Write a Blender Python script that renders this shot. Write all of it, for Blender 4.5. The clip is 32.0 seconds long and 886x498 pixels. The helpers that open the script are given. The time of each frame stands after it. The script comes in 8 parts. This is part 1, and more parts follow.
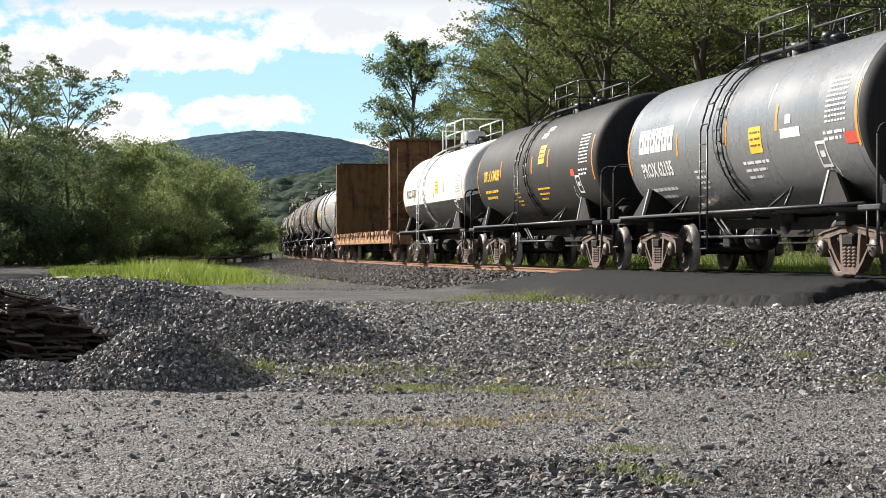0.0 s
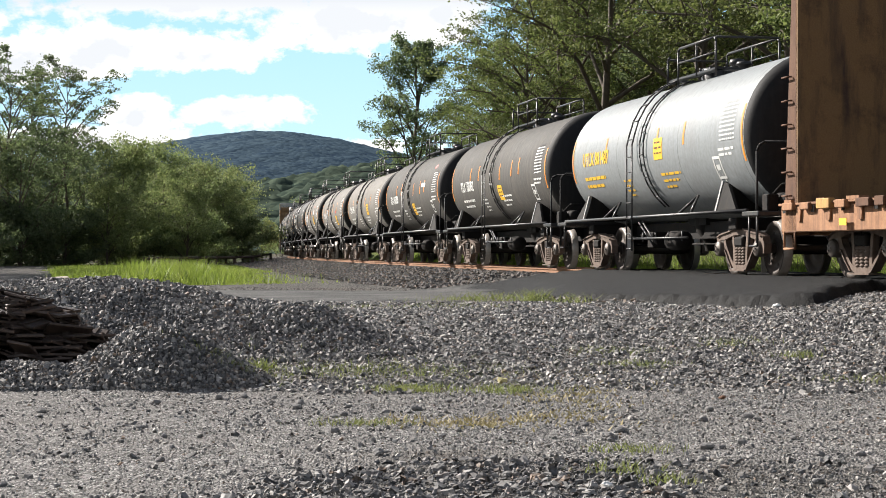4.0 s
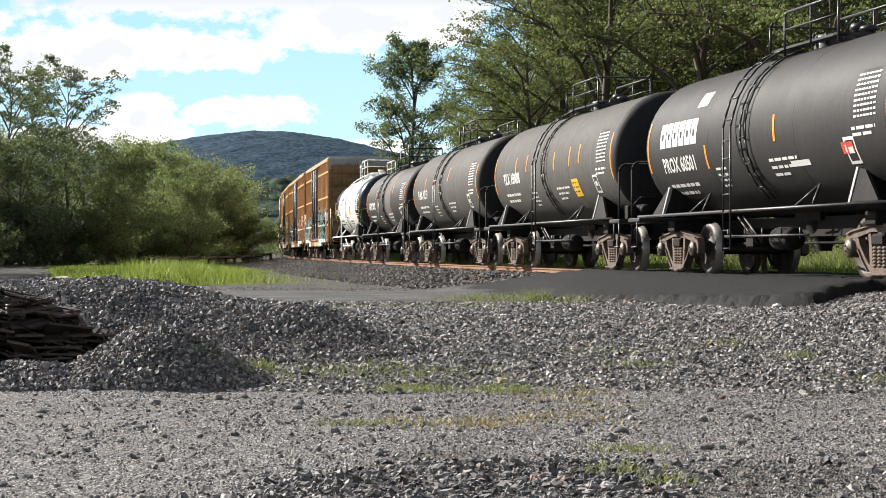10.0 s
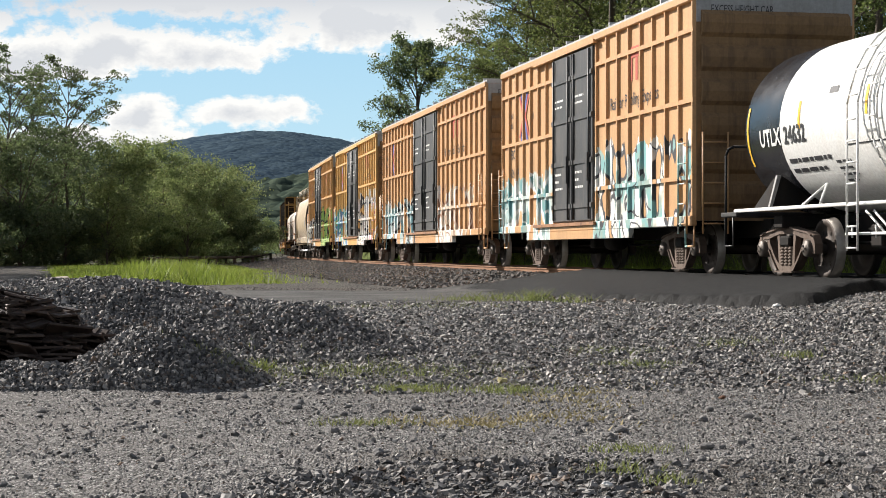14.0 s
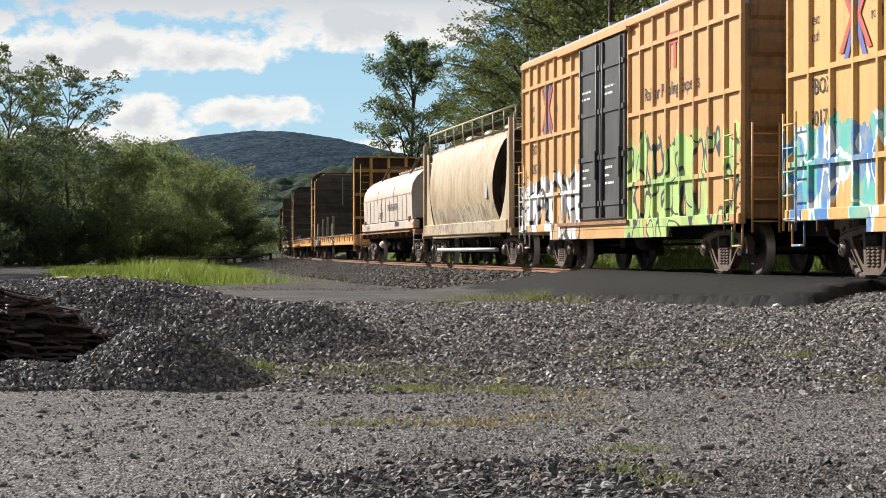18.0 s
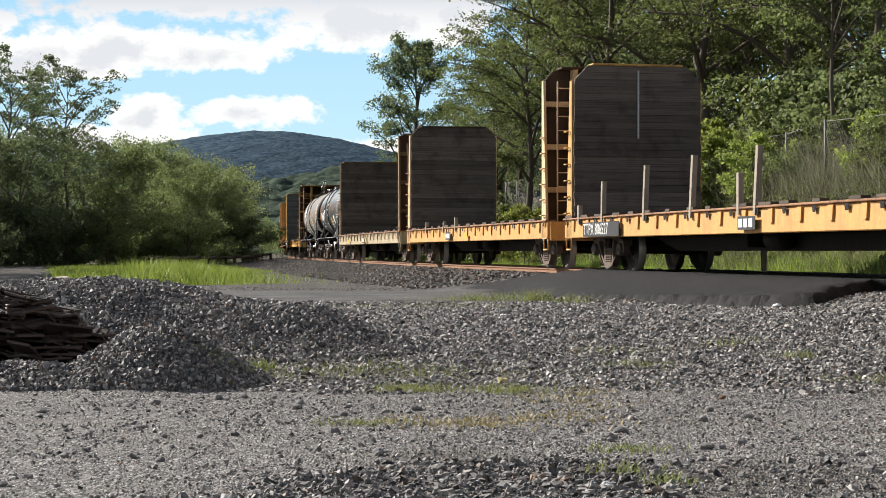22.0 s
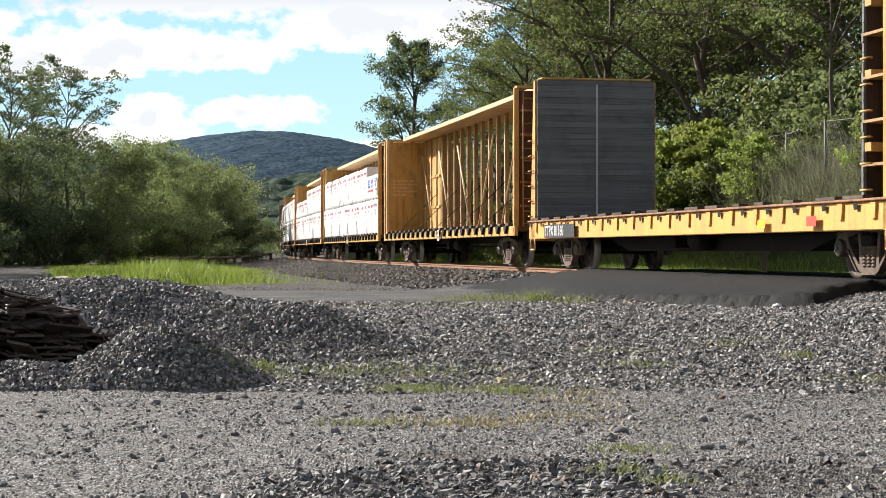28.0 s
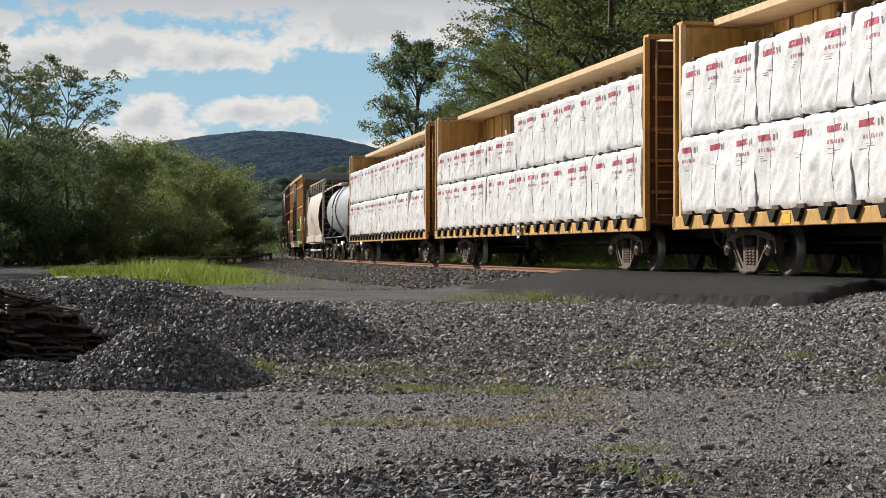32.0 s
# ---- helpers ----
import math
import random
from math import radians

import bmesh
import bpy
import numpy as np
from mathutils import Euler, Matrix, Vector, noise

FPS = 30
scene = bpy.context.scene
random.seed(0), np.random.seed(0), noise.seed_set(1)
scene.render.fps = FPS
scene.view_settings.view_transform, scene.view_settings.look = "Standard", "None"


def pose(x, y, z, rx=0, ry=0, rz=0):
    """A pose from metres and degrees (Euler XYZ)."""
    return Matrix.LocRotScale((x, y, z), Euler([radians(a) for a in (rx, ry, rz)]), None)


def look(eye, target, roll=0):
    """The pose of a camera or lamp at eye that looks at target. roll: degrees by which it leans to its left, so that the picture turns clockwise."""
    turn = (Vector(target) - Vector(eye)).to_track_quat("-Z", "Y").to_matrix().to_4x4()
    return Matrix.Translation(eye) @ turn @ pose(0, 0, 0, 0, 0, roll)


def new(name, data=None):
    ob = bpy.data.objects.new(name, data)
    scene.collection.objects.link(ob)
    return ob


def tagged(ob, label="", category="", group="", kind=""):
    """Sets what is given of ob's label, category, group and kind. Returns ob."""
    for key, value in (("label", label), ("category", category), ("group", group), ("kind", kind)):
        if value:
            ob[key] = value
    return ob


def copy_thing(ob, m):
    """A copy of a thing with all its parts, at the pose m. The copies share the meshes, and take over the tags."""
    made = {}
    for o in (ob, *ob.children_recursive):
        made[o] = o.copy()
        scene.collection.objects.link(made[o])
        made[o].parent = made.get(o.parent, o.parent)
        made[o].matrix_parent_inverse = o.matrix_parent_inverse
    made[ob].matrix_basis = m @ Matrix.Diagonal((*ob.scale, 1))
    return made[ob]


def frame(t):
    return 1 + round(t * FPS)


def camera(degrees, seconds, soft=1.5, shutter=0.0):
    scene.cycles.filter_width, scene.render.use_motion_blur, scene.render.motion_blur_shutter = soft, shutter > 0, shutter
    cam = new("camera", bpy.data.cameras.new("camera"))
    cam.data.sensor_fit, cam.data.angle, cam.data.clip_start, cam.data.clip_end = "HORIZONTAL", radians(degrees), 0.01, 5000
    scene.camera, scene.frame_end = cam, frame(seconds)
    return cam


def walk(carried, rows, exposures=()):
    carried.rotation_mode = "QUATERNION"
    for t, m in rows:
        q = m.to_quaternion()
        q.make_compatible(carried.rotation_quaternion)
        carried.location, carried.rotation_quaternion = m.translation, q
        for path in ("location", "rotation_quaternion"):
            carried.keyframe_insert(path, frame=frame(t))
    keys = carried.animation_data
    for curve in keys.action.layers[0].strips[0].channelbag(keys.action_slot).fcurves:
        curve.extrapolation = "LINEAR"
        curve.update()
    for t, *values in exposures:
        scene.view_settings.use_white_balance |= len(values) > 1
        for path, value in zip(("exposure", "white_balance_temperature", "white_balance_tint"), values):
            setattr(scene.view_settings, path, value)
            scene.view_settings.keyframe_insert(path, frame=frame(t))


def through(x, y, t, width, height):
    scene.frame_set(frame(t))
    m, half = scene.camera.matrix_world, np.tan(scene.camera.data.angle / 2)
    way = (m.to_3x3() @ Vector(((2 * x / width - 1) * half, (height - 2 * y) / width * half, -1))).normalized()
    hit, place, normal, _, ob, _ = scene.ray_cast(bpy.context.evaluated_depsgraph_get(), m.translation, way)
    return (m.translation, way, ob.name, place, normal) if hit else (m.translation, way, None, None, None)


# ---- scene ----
cam = camera(28.48, 32.0, soft=0.9)
EYE = (0, 0, 1.0)
VIEW = look(EYE, (0, 100, 1.133))
walk(cam, [(0, VIEW), (32, VIEW)], exposures=[(0, 0.97), (3, 1.02), (8, 1.05), (12, 1.0), (14.2, 0.66), (17, 0.58), (20, 0.62), (21, 0.62), (22, 0.83), (25, 1.03), (28, 1.02), (29, 0.86), (31, 0.4), (32, 0.3)])

# ---- world and sun ----
SUN_TO = Vector((-0.78, 0.58, 0.56)).normalized()
world = bpy.data.worlds.new("sky")
scene.world = world
world.use_nodes = True
wn, wl = world.node_tree.nodes, world.node_tree.links
sky = wn.new("ShaderNodeTexSky")
sky.sky_type = "NISHITA"
sky.sun_disc = False
sky.sun_elevation = math.asin(SUN_TO.z)
sky.sun_rotation = math.atan2(SUN_TO.x, SUN_TO.y)
sky.air_density, sky.dust_density, sky.ozone_density = 1.0, 0.6, 1.0
soft_sky = wn.new("ShaderNodeHueSaturation")
soft_sky.inputs["Saturation"].default_value = 0.5
wl.new(sky.outputs[0], soft_sky.inputs["Color"])
wl.new(soft_sky.outputs[0], wn["Background"].inputs[0])
wn["Background"].inputs[1].default_value = 0.06
lamp = bpy.data.lights.new("sun", "SUN")
lamp.energy, lamp.angle, lamp.color = 5.0, radians(0.6), (1.0, 0.935, 0.86)
sun = new("sun", lamp)
sun.matrix_world = look((0, 0, 0), -SUN_TO)

# ---- materials ----
MATS = {}


def nodes_of(name):
    m = bpy.data.materials.new(name)
    m.use_nodes = True
    return m, m.node_tree.nodes, m.node_tree.links


def ramp_mix(n, l, fac, a, b):
    mix = n.new("ShaderNodeMix")
    mix.data_type = "RGBA"
    if isinstance(fac, float):
        mix.inputs[0].default_value = fac
    else:
        l.new(fac, mix.inputs[0])
    for sock, val in ((mix.inputs[6], a), (mix.inputs[7], b)):
        if isinstance(val, tuple):
            sock.default_value = (*val, 1) if len(val) == 3 else val
        else:
            l.new(val, sock)
    return mix.outputs[2]


def noise_node(n, l, vec, scale, detail=4.0, rough=0.6):
    t = n.new("ShaderNodeTexNoise")
    t.inputs["Scale"].default_value = scale
    t.inputs["Detail"].default_value = detail
    t.inputs["Roughness"].default_value = rough
    if vec is not None:
        l.new(vec, t.inputs["Vector"])
    return t.outputs[0]


def sharpen(n, l, fac, lo, hi):
    r = n.new("ShaderNodeMapRange")
    r.inputs[1].default_value, r.inputs[2].default_value = lo, hi
    l.new(fac, r.inputs[0])
    return r.outputs[0]


def stretched(n, l, vec, sx, sy, sz):
    m = n.new("ShaderNodeMapping")
    m.inputs["Scale"].default_value = (sx, sy, sz)
    l.new(vec, m.inputs[0])
    return m.outputs[0]


def paint(name, base, dirt=(0.08, 0.06, 0.045), rough=0.5, metal=0.0, wear=0.35, scale=1.2, streak=True, bump=0.15, island=0.0, spec=0.4, run=(5.0, 5.0, 0.35)):
    """A weathered surface: base colour, broad stains, streaks that run down, fine grain and a little relief."""
    if name in MATS:
        return MATS[name]
    m, n, l = nodes_of(name)
    b = n["Principled BSDF"]
    co = n.new("ShaderNodeTexCoord").outputs["Object"]
    big = noise_node(n, l, co, scale, 5.0, 0.65)
    fine = noise_node(n, l, co, scale * 18, 3.0)
    col = ramp_mix(n, l, sharpen(n, l, fine, 0.3, 0.75), tuple(c * 0.86 for c in base), tuple(min(1, c * 1.1) for c in base))
    if streak:
        st = noise_node(n, l, stretched(n, l, co, *run), 1.6, 4.0)
        s = n.new("ShaderNodeMath")
        s.operation = "MULTIPLY"
        l.new(sharpen(n, l, st, 0.48, 0.72), s.inputs[0])
        s.inputs[1].default_value = wear
        col = ramp_mix(n, l, s.outputs[0], col, dirt)
    s2 = n.new("ShaderNodeMath")
    s2.operation = "MULTIPLY"
    l.new(sharpen(n, l, big, 0.5, 0.78), s2.inputs[0])
    s2.inputs[1].default_value = wear
    col = ramp_mix(n, l, s2.outputs[0], col, dirt)
    if island > 0:
        info = n.new("ShaderNodeObjectInfo")
        hsv = n.new("ShaderNodeHueSaturation")
        l.new(col, hsv.inputs["Color"])
        l.new(sharp_rand(n, l, info.outputs["Random"], 1 - island, 1 + island), hsv.inputs["Value"])
        col = hsv.outputs[0]
    l.new(col, b.inputs["Base Color"])
    l.new(sharp_rand(n, l, big, max(0.05, rough - 0.15), min(1, rough + 0.2)), b.inputs["Roughness"])
    b.inputs["Metallic"].default_value = metal
    b.inputs["Specular IOR Level"].default_value = spec
    if bump:
        bp = n.new("ShaderNodeBump")
        bp.inputs["Strength"].default_value = bump
        bp.inputs["Distance"].default_value = 0.02
        l.new(fine, bp.inputs["Height"])
        l.new(bp.outputs[0], b.inputs["Normal"])
    MATS[name] = m
    return m


def sharp_rand(n, l, fac, lo, hi):
    r = n.new("ShaderNodeMapRange")
    r.inputs[3].default_value, r.inputs[4].default_value = lo, hi
    l.new(fac, r.inputs[0])
    return r.outputs[0]


def stone_mat(name, lo, hi, rough=0.75, scale=30.0, tint=(0.2, 0.13, 0.08), tint_share=0.12):
    """Broken rock: each piece has its own shade, some are rusty."""
    if name in MATS:
        return MATS[name]
    m, n, l = nodes_of(name)
    b = n["Principled BSDF"]
    geo = n.new("ShaderNodeNewGeometry")
    rnd = geo.outputs["Random Per Island"]
    co = n.new("ShaderNodeTexCoord").outputs["Object"]
    fine = noise_node(n, l, co, scale, 4.0)
    few = n.new("ShaderNodeMath")
    few.operation = "POWER"
    l.new(rnd, few.inputs[0])
    few.inputs[1].default_value = 1.9
    col = ramp_mix(n, l, few.outputs[0], lo, hi)
    wn2 = n.new("ShaderNodeTexWhiteNoise")
    wn2.noise_dimensions = "1D"
    l.new(rnd, wn2.inputs["W"])
    col = ramp_mix(n, l, sharpen(n, l, wn2.outputs[0], 1 - tint_share, 1.0), col, tint)
    col = ramp_mix(n, l, sharpen(n, l, fine, 0.35, 0.7), col, ramp_mix(n, l, 0.5, col, (0.3, 0.3, 0.31)))
    l.new(col, b.inputs["Base Color"])
    b.inputs["Roughness"].default_value = rough
    b.inputs["Specular IOR Level"].default_value = 0.3
    bp = n.new("ShaderNodeBump")
    bp.inputs["Strength"].default_value = 0.5
    bp.inputs["Distance"].default_value = 0.01
    l.new(fine, bp.inputs["Height"])
    l.new(bp.outputs[0], b.inputs["Normal"])
    MATS[name] = m
    return m


def leaf_mat(name, dark, light, dry=(0.22, 0.2, 0.05), through=0.35, patch=0.5):
    if name in MATS:
        return MATS[name]
    m, n, l = nodes_of(name)
    b = n["Principled BSDF"]
    rnd = n.new("ShaderNodeNewGeometry").outputs["Random Per Island"]
    co = n.new("ShaderNodeTexCoord").outputs["Object"]
    big = noise_node(n, l, co, patch, 2.0)
    col = ramp_mix(n, l, rnd, dark, light)
    col = ramp_mix(n, l, sharpen(n, l, big, 0.55, 0.85), col, dry)
    info = n.new("ShaderNodeObjectInfo")
    hsv = n.new("ShaderNodeHueSaturation")
    l.new(col, hsv.inputs["Color"])
    l.new(sharp_rand(n, l, info.outputs["Random"], 0.8, 1.2), hsv.inputs["Value"])
    l.new(sharp_rand(n, l, info.outputs["Random"], 0.485, 0.515), hsv.inputs["Hue"])
    col = hsv.outputs[0]
    l.new(col, b.inputs["Base Color"])
    b.inputs["Roughness"].default_value = 0.6
    b.inputs["Specular IOR Level"].default_value = 0.25
    tr = n.new("ShaderNodeBsdfTranslucent")
    l.new(ramp_mix(n, l, 0.2, col, (0.2, 0.3, 0.04)), tr.inputs[0])
    mx = n.new("ShaderNodeMixShader")
    mx.inputs[0].default_value = through
    l.new(b.outputs[0], mx.inputs[1])
    l.new(tr.outputs[0], mx.inputs[2])
    l.new(mx.outputs[0], n["Material Output"].inputs[0])
    MATS[name] = m
    return m


def ground_mat():
    m, n, l = nodes_of("ground")
    b = n["Principled BSDF"]
    co = n.new("ShaderNodeTexCoord").outputs["Object"]
    att = n.new("ShaderNodeAttribute")
    att.attribute_name = "zone"
    sep = n.new("ShaderNodeSeparateColor")
    l.new(att.outputs["Color"], sep.inputs[0])
    big = noise_node(n, l, co, 0.55, 5.0, 0.6)
    mid = noise_node(n, l, co, 6.0, 5.0, 0.7)
    fine = noise_node(n, l, co, 85.0, 3.0, 0.7)
    vor = n.new("ShaderNodeTexVoronoi")
    vor.inputs["Scale"].default_value = 38.0
    l.new(stretched(n, l, co, 1.0, 0.5, 1.0), vor.inputs["Vector"])
    sepv = n.new("ShaderNodeSeparateColor")
    l.new(vor.outputs["Color"], sepv.inputs[0])
    vor2 = n.new("ShaderNodeTexVoronoi")
    vor2.inputs["Scale"].default_value = 95.0
    l.new(stretched(n, l, co, 1.0, 0.4, 1.0), vor2.inputs["Vector"])
    sep2 = n.new("ShaderNodeSeparateColor")
    l.new(vor2.outputs["Color"], sep2.inputs[0])
    lot = ramp_mix(n, l, sharpen(n, l, sep2.outputs[0], 0.0, 1.0), (0.075, 0.072, 0.07), (0.31, 0.297, 0.286))
    lot = ramp_mix(n, l, sharpen(n, l, sep2.outputs[1], 0.8, 0.95), lot, (0.5, 0.485, 0.465))
    lot = ramp_mix(n, l, sharpen(n, l, sepv.outputs[0], 0.72, 0.95), lot, ramp_mix(n, l, 0.6, lot, (0.06, 0.058, 0.056)))
    lot = ramp_mix(n, l, sharpen(n, l, big, 0.42, 0.7), lot, ramp_mix(n, l, 0.45, lot, (0.22, 0.205, 0.19)))
    lot = ramp_mix(n, l, sharpen(n, l, mid, 0.52, 0.75), lot, ramp_mix(n, l, 0.5, lot, (0.10, 0.096, 0.09)))
    bal = ramp_mix(n, l, sharpen(n, l, sepv.outputs[1], 0.0, 1.0), (0.035, 0.033, 0.031), (0.22, 0.206, 0.19))
    bal = ramp_mix(n, l, sharpen(n, l, big, 0.55, 0.8), bal, ramp_mix(n, l, 0.45, bal, (0.14, 0.095, 0.065)))
    grass = ramp_mix(n, l, mid, (0.06, 0.09, 0.02), (0.16, 0.19, 0.045))
    grass = ramp_mix(n, l, sharpen(n, l, fine, 0.4, 0.7), grass, (0.1, 0.12, 0.03))
    wood = ramp_mix(n, l, mid, (0.045, 0.042, 0.025), (0.13, 0.115, 0.08))
    col = ramp_mix(n, l, sep.outputs[0], lot, bal)
    col = ramp_mix(n, l, sep.outputs[1], col, grass)
    col = ramp_mix(n, l, sep.outputs[2], col, wood)
    l.new(col, b.inputs["Base Color"])
    b.inputs["Roughness"].default_value = 0.9
    b.inputs["Specular IOR Level"].default_value = 0.1
    bp = n.new("ShaderNodeBump")
    bp.inputs["Strength"].default_value = 1.0
    bp.inputs["Distance"].default_value = 0.02
    add = n.new("ShaderNodeMath")
    add.operation = "MULTIPLY_ADD"
    l.new(vor2.outputs["Distance"], add.inputs[0])
    add.inputs[1].default_value = -0.8
    l.new(sep2.outputs[2], add.inputs[2])
    l.new(add.outputs[0], bp.inputs["Height"])
    l.new(bp.outputs[0], b.inputs["Normal"])
    return m


M_BLACK = paint("black paint", (0.028, 0.028, 0.03), (0.09, 0.075, 0.06), 0.42, wear=0.3)
M_UNDER = paint("sooty steel", (0.014, 0.0128, 0.012), (0.038, 0.026, 0.019), 0.8, wear=0.4, spec=0.2)
M_TRUCK = paint("rusty cast steel", (0.15, 0.108, 0.084), (0.06, 0.04, 0.03), 0.8, wear=0.75, scale=5)
M_WHEEL = paint("wheel steel", (0.05, 0.04, 0.034), (0.11, 0.065, 0.042), 0.6, metal=0.3, wear=0.5, scale=3, streak=False)
M_TREAD = paint("worn tread", (0.34, 0.31, 0.28), (0.17, 0.12, 0.09), 0.4, metal=0.6, wear=0.3, streak=False)
M_CAP = paint("greasy bearing cap", (0.12, 0.1, 0.085), (0.07, 0.055, 0.045), 0.5, metal=0.3, wear=0.6, scale=6, streak=False)
M_WHITE = paint("white paint", (0.8, 0.8, 0.78), (0.45, 0.38, 0.28), 0.4, wear=0.18)
M_DECAL = paint("white lettering", (0.72, 0.72, 0.7), (0.3, 0.29, 0.27), 0.5, wear=0.35, streak=False, bump=0)
M_ORANGE = paint("orange reflector", (0.85, 0.3, 0.03), (0.4, 0.2, 0.06), 0.4, wear=0.2, streak=False, bump=0)
M_YELLOWTAG = paint("yellow placard", (0.85, 0.5, 0.04), (0.4, 0.26, 0.08), 0.4, wear=0.25, streak=False, bump=0)
M_RED = paint("red placard", (0.6, 0.08, 0.05), (0.25, 0.1, 0.07), 0.45, wear=0.3, streak=False, bump=0)
M_DARKLET = paint("black lettering", (0.03, 0.03, 0.035), (0.1, 0.09, 0.08), 0.5, wear=0.2, streak=False, bump=0)
M_RAIL = paint("rail side rust", (0.27, 0.14, 0.075), (0.12, 0.07, 0.045), 0.8, wear=0.4, scale=2)
M_RAILTOP = paint("polished rail head", (0.5, 0.47, 0.44), (0.3, 0.22, 0.17), 0.25, metal=1.0, wear=0.3, streak=False)
M_TIE = paint("weathered tie", (0.1, 0.075, 0.055), (0.04, 0.03, 0.025), 0.9, wear=0.6, scale=3, island=0.3)
M_BARK = paint("bark", (0.11, 0.09, 0.07), (0.05, 0.042, 0.035), 0.9, wear=0.6, scale=5, bump=0.5)
M_BOARD = paint("weathered dark board", (0.135, 0.112, 0.096), (0.04, 0.032, 0.027), 0.85, wear=0.95, scale=2, island=0.3, run=(9.0, 0.5, 34.0))
M_YELLOW = paint("freight yellow", (0.6, 0.34, 0.09), (0.17, 0.09, 0.045), 0.6, wear=0.62, scale=1.7)
M_AMBER = paint("dirty amber steel", (0.4, 0.24, 0.095), (0.14, 0.075, 0.04), 0.65, wear=0.6)
M_BRIGHTYEL = paint("bright yellow sill", (0.7, 0.38, 0.09), (0.3, 0.16, 0.07), 0.6, wear=0.45)
M_BOARDG = paint("silvered grey board", (0.17, 0.17, 0.172), (0.08, 0.076, 0.072), 0.85, wear=0.7, scale=2, island=0.2, run=(9.0, 0.5, 34.0))
M_DULLAMB = paint("sooty amber steel", (0.17, 0.11, 0.055), (0.06, 0.035, 0.022), 0.75, wear=0.7)
M_PALEYEL = paint("sun-bleached yellow", (0.72, 0.5, 0.28), (0.28, 0.17, 0.1), 0.6, wear=0.4)
# rust brown deepened to carry the shade inside the bulkheads
M_DARKRUST = paint("dark rusted steel with shade", (0.07, 0.042, 0.026), (0.03, 0.02, 0.015), 0.85, wear=0.7, scale=1.6)
M_RUST = paint("rusted brown steel", (0.125, 0.06, 0.032), (0.055, 0.028, 0.02), 0.85, wear=0.7, scale=1.6)
M_RUSTFLAT = paint("rust-stained sill", (0.36, 0.185, 0.095), (0.09, 0.045, 0.03), 0.8, wear=0.8, scale=1.6)
M_CREAM = paint("dusty white", (0.58, 0.51, 0.445), (0.4, 0.3, 0.22), 0.5, wear=0.4, scale=0.7)
M_GREY = paint("silver grey", (0.36, 0.38, 0.4), (0.2, 0.18, 0.16), 0.4, wear=0.25)
M_GALV = paint("galvanised sheet", (0.5, 0.5, 0.5), (0.3, 0.25, 0.2), 0.45, metal=0.5, wear=0.3)
M_WRAP = paint("white lumber wrap", (0.77, 0.765, 0.77), (0.56, 0.555, 0.56), 0.32, wear=0.22, scale=1.3, streak=True, bump=0.35)
M_WRAPRED = paint("red wrap print", (0.42, 0.05, 0.09), (0.6, 0.3, 0.3), 0.4, wear=0.25, streak=False, bump=0)
M_WRAPBLUE = paint("blue wrap print", (0.06, 0.12, 0.5), (0.4, 0.4, 0.6), 0.4, wear=0.25, streak=False, bump=0)
M_FENCE = paint("chain-link steel", (0.15, 0.145, 0.13), (0.09, 0.07, 0.055), 0.65, metal=0.2, wear=0.5, streak=False)
M_WOOD = paint("grey timber", (0.34, 0.29, 0.23), (0.16, 0.13, 0.1), 0.85, wear=0.4, scale=4)
M_PLATE = paint("rusty plate", (0.08, 0.057, 0.046), (0.03, 0.021, 0.018), 0.5, metal=0.35, wear=0.5, scale=5, island=0.55, streak=False)

# ---- building helpers ----


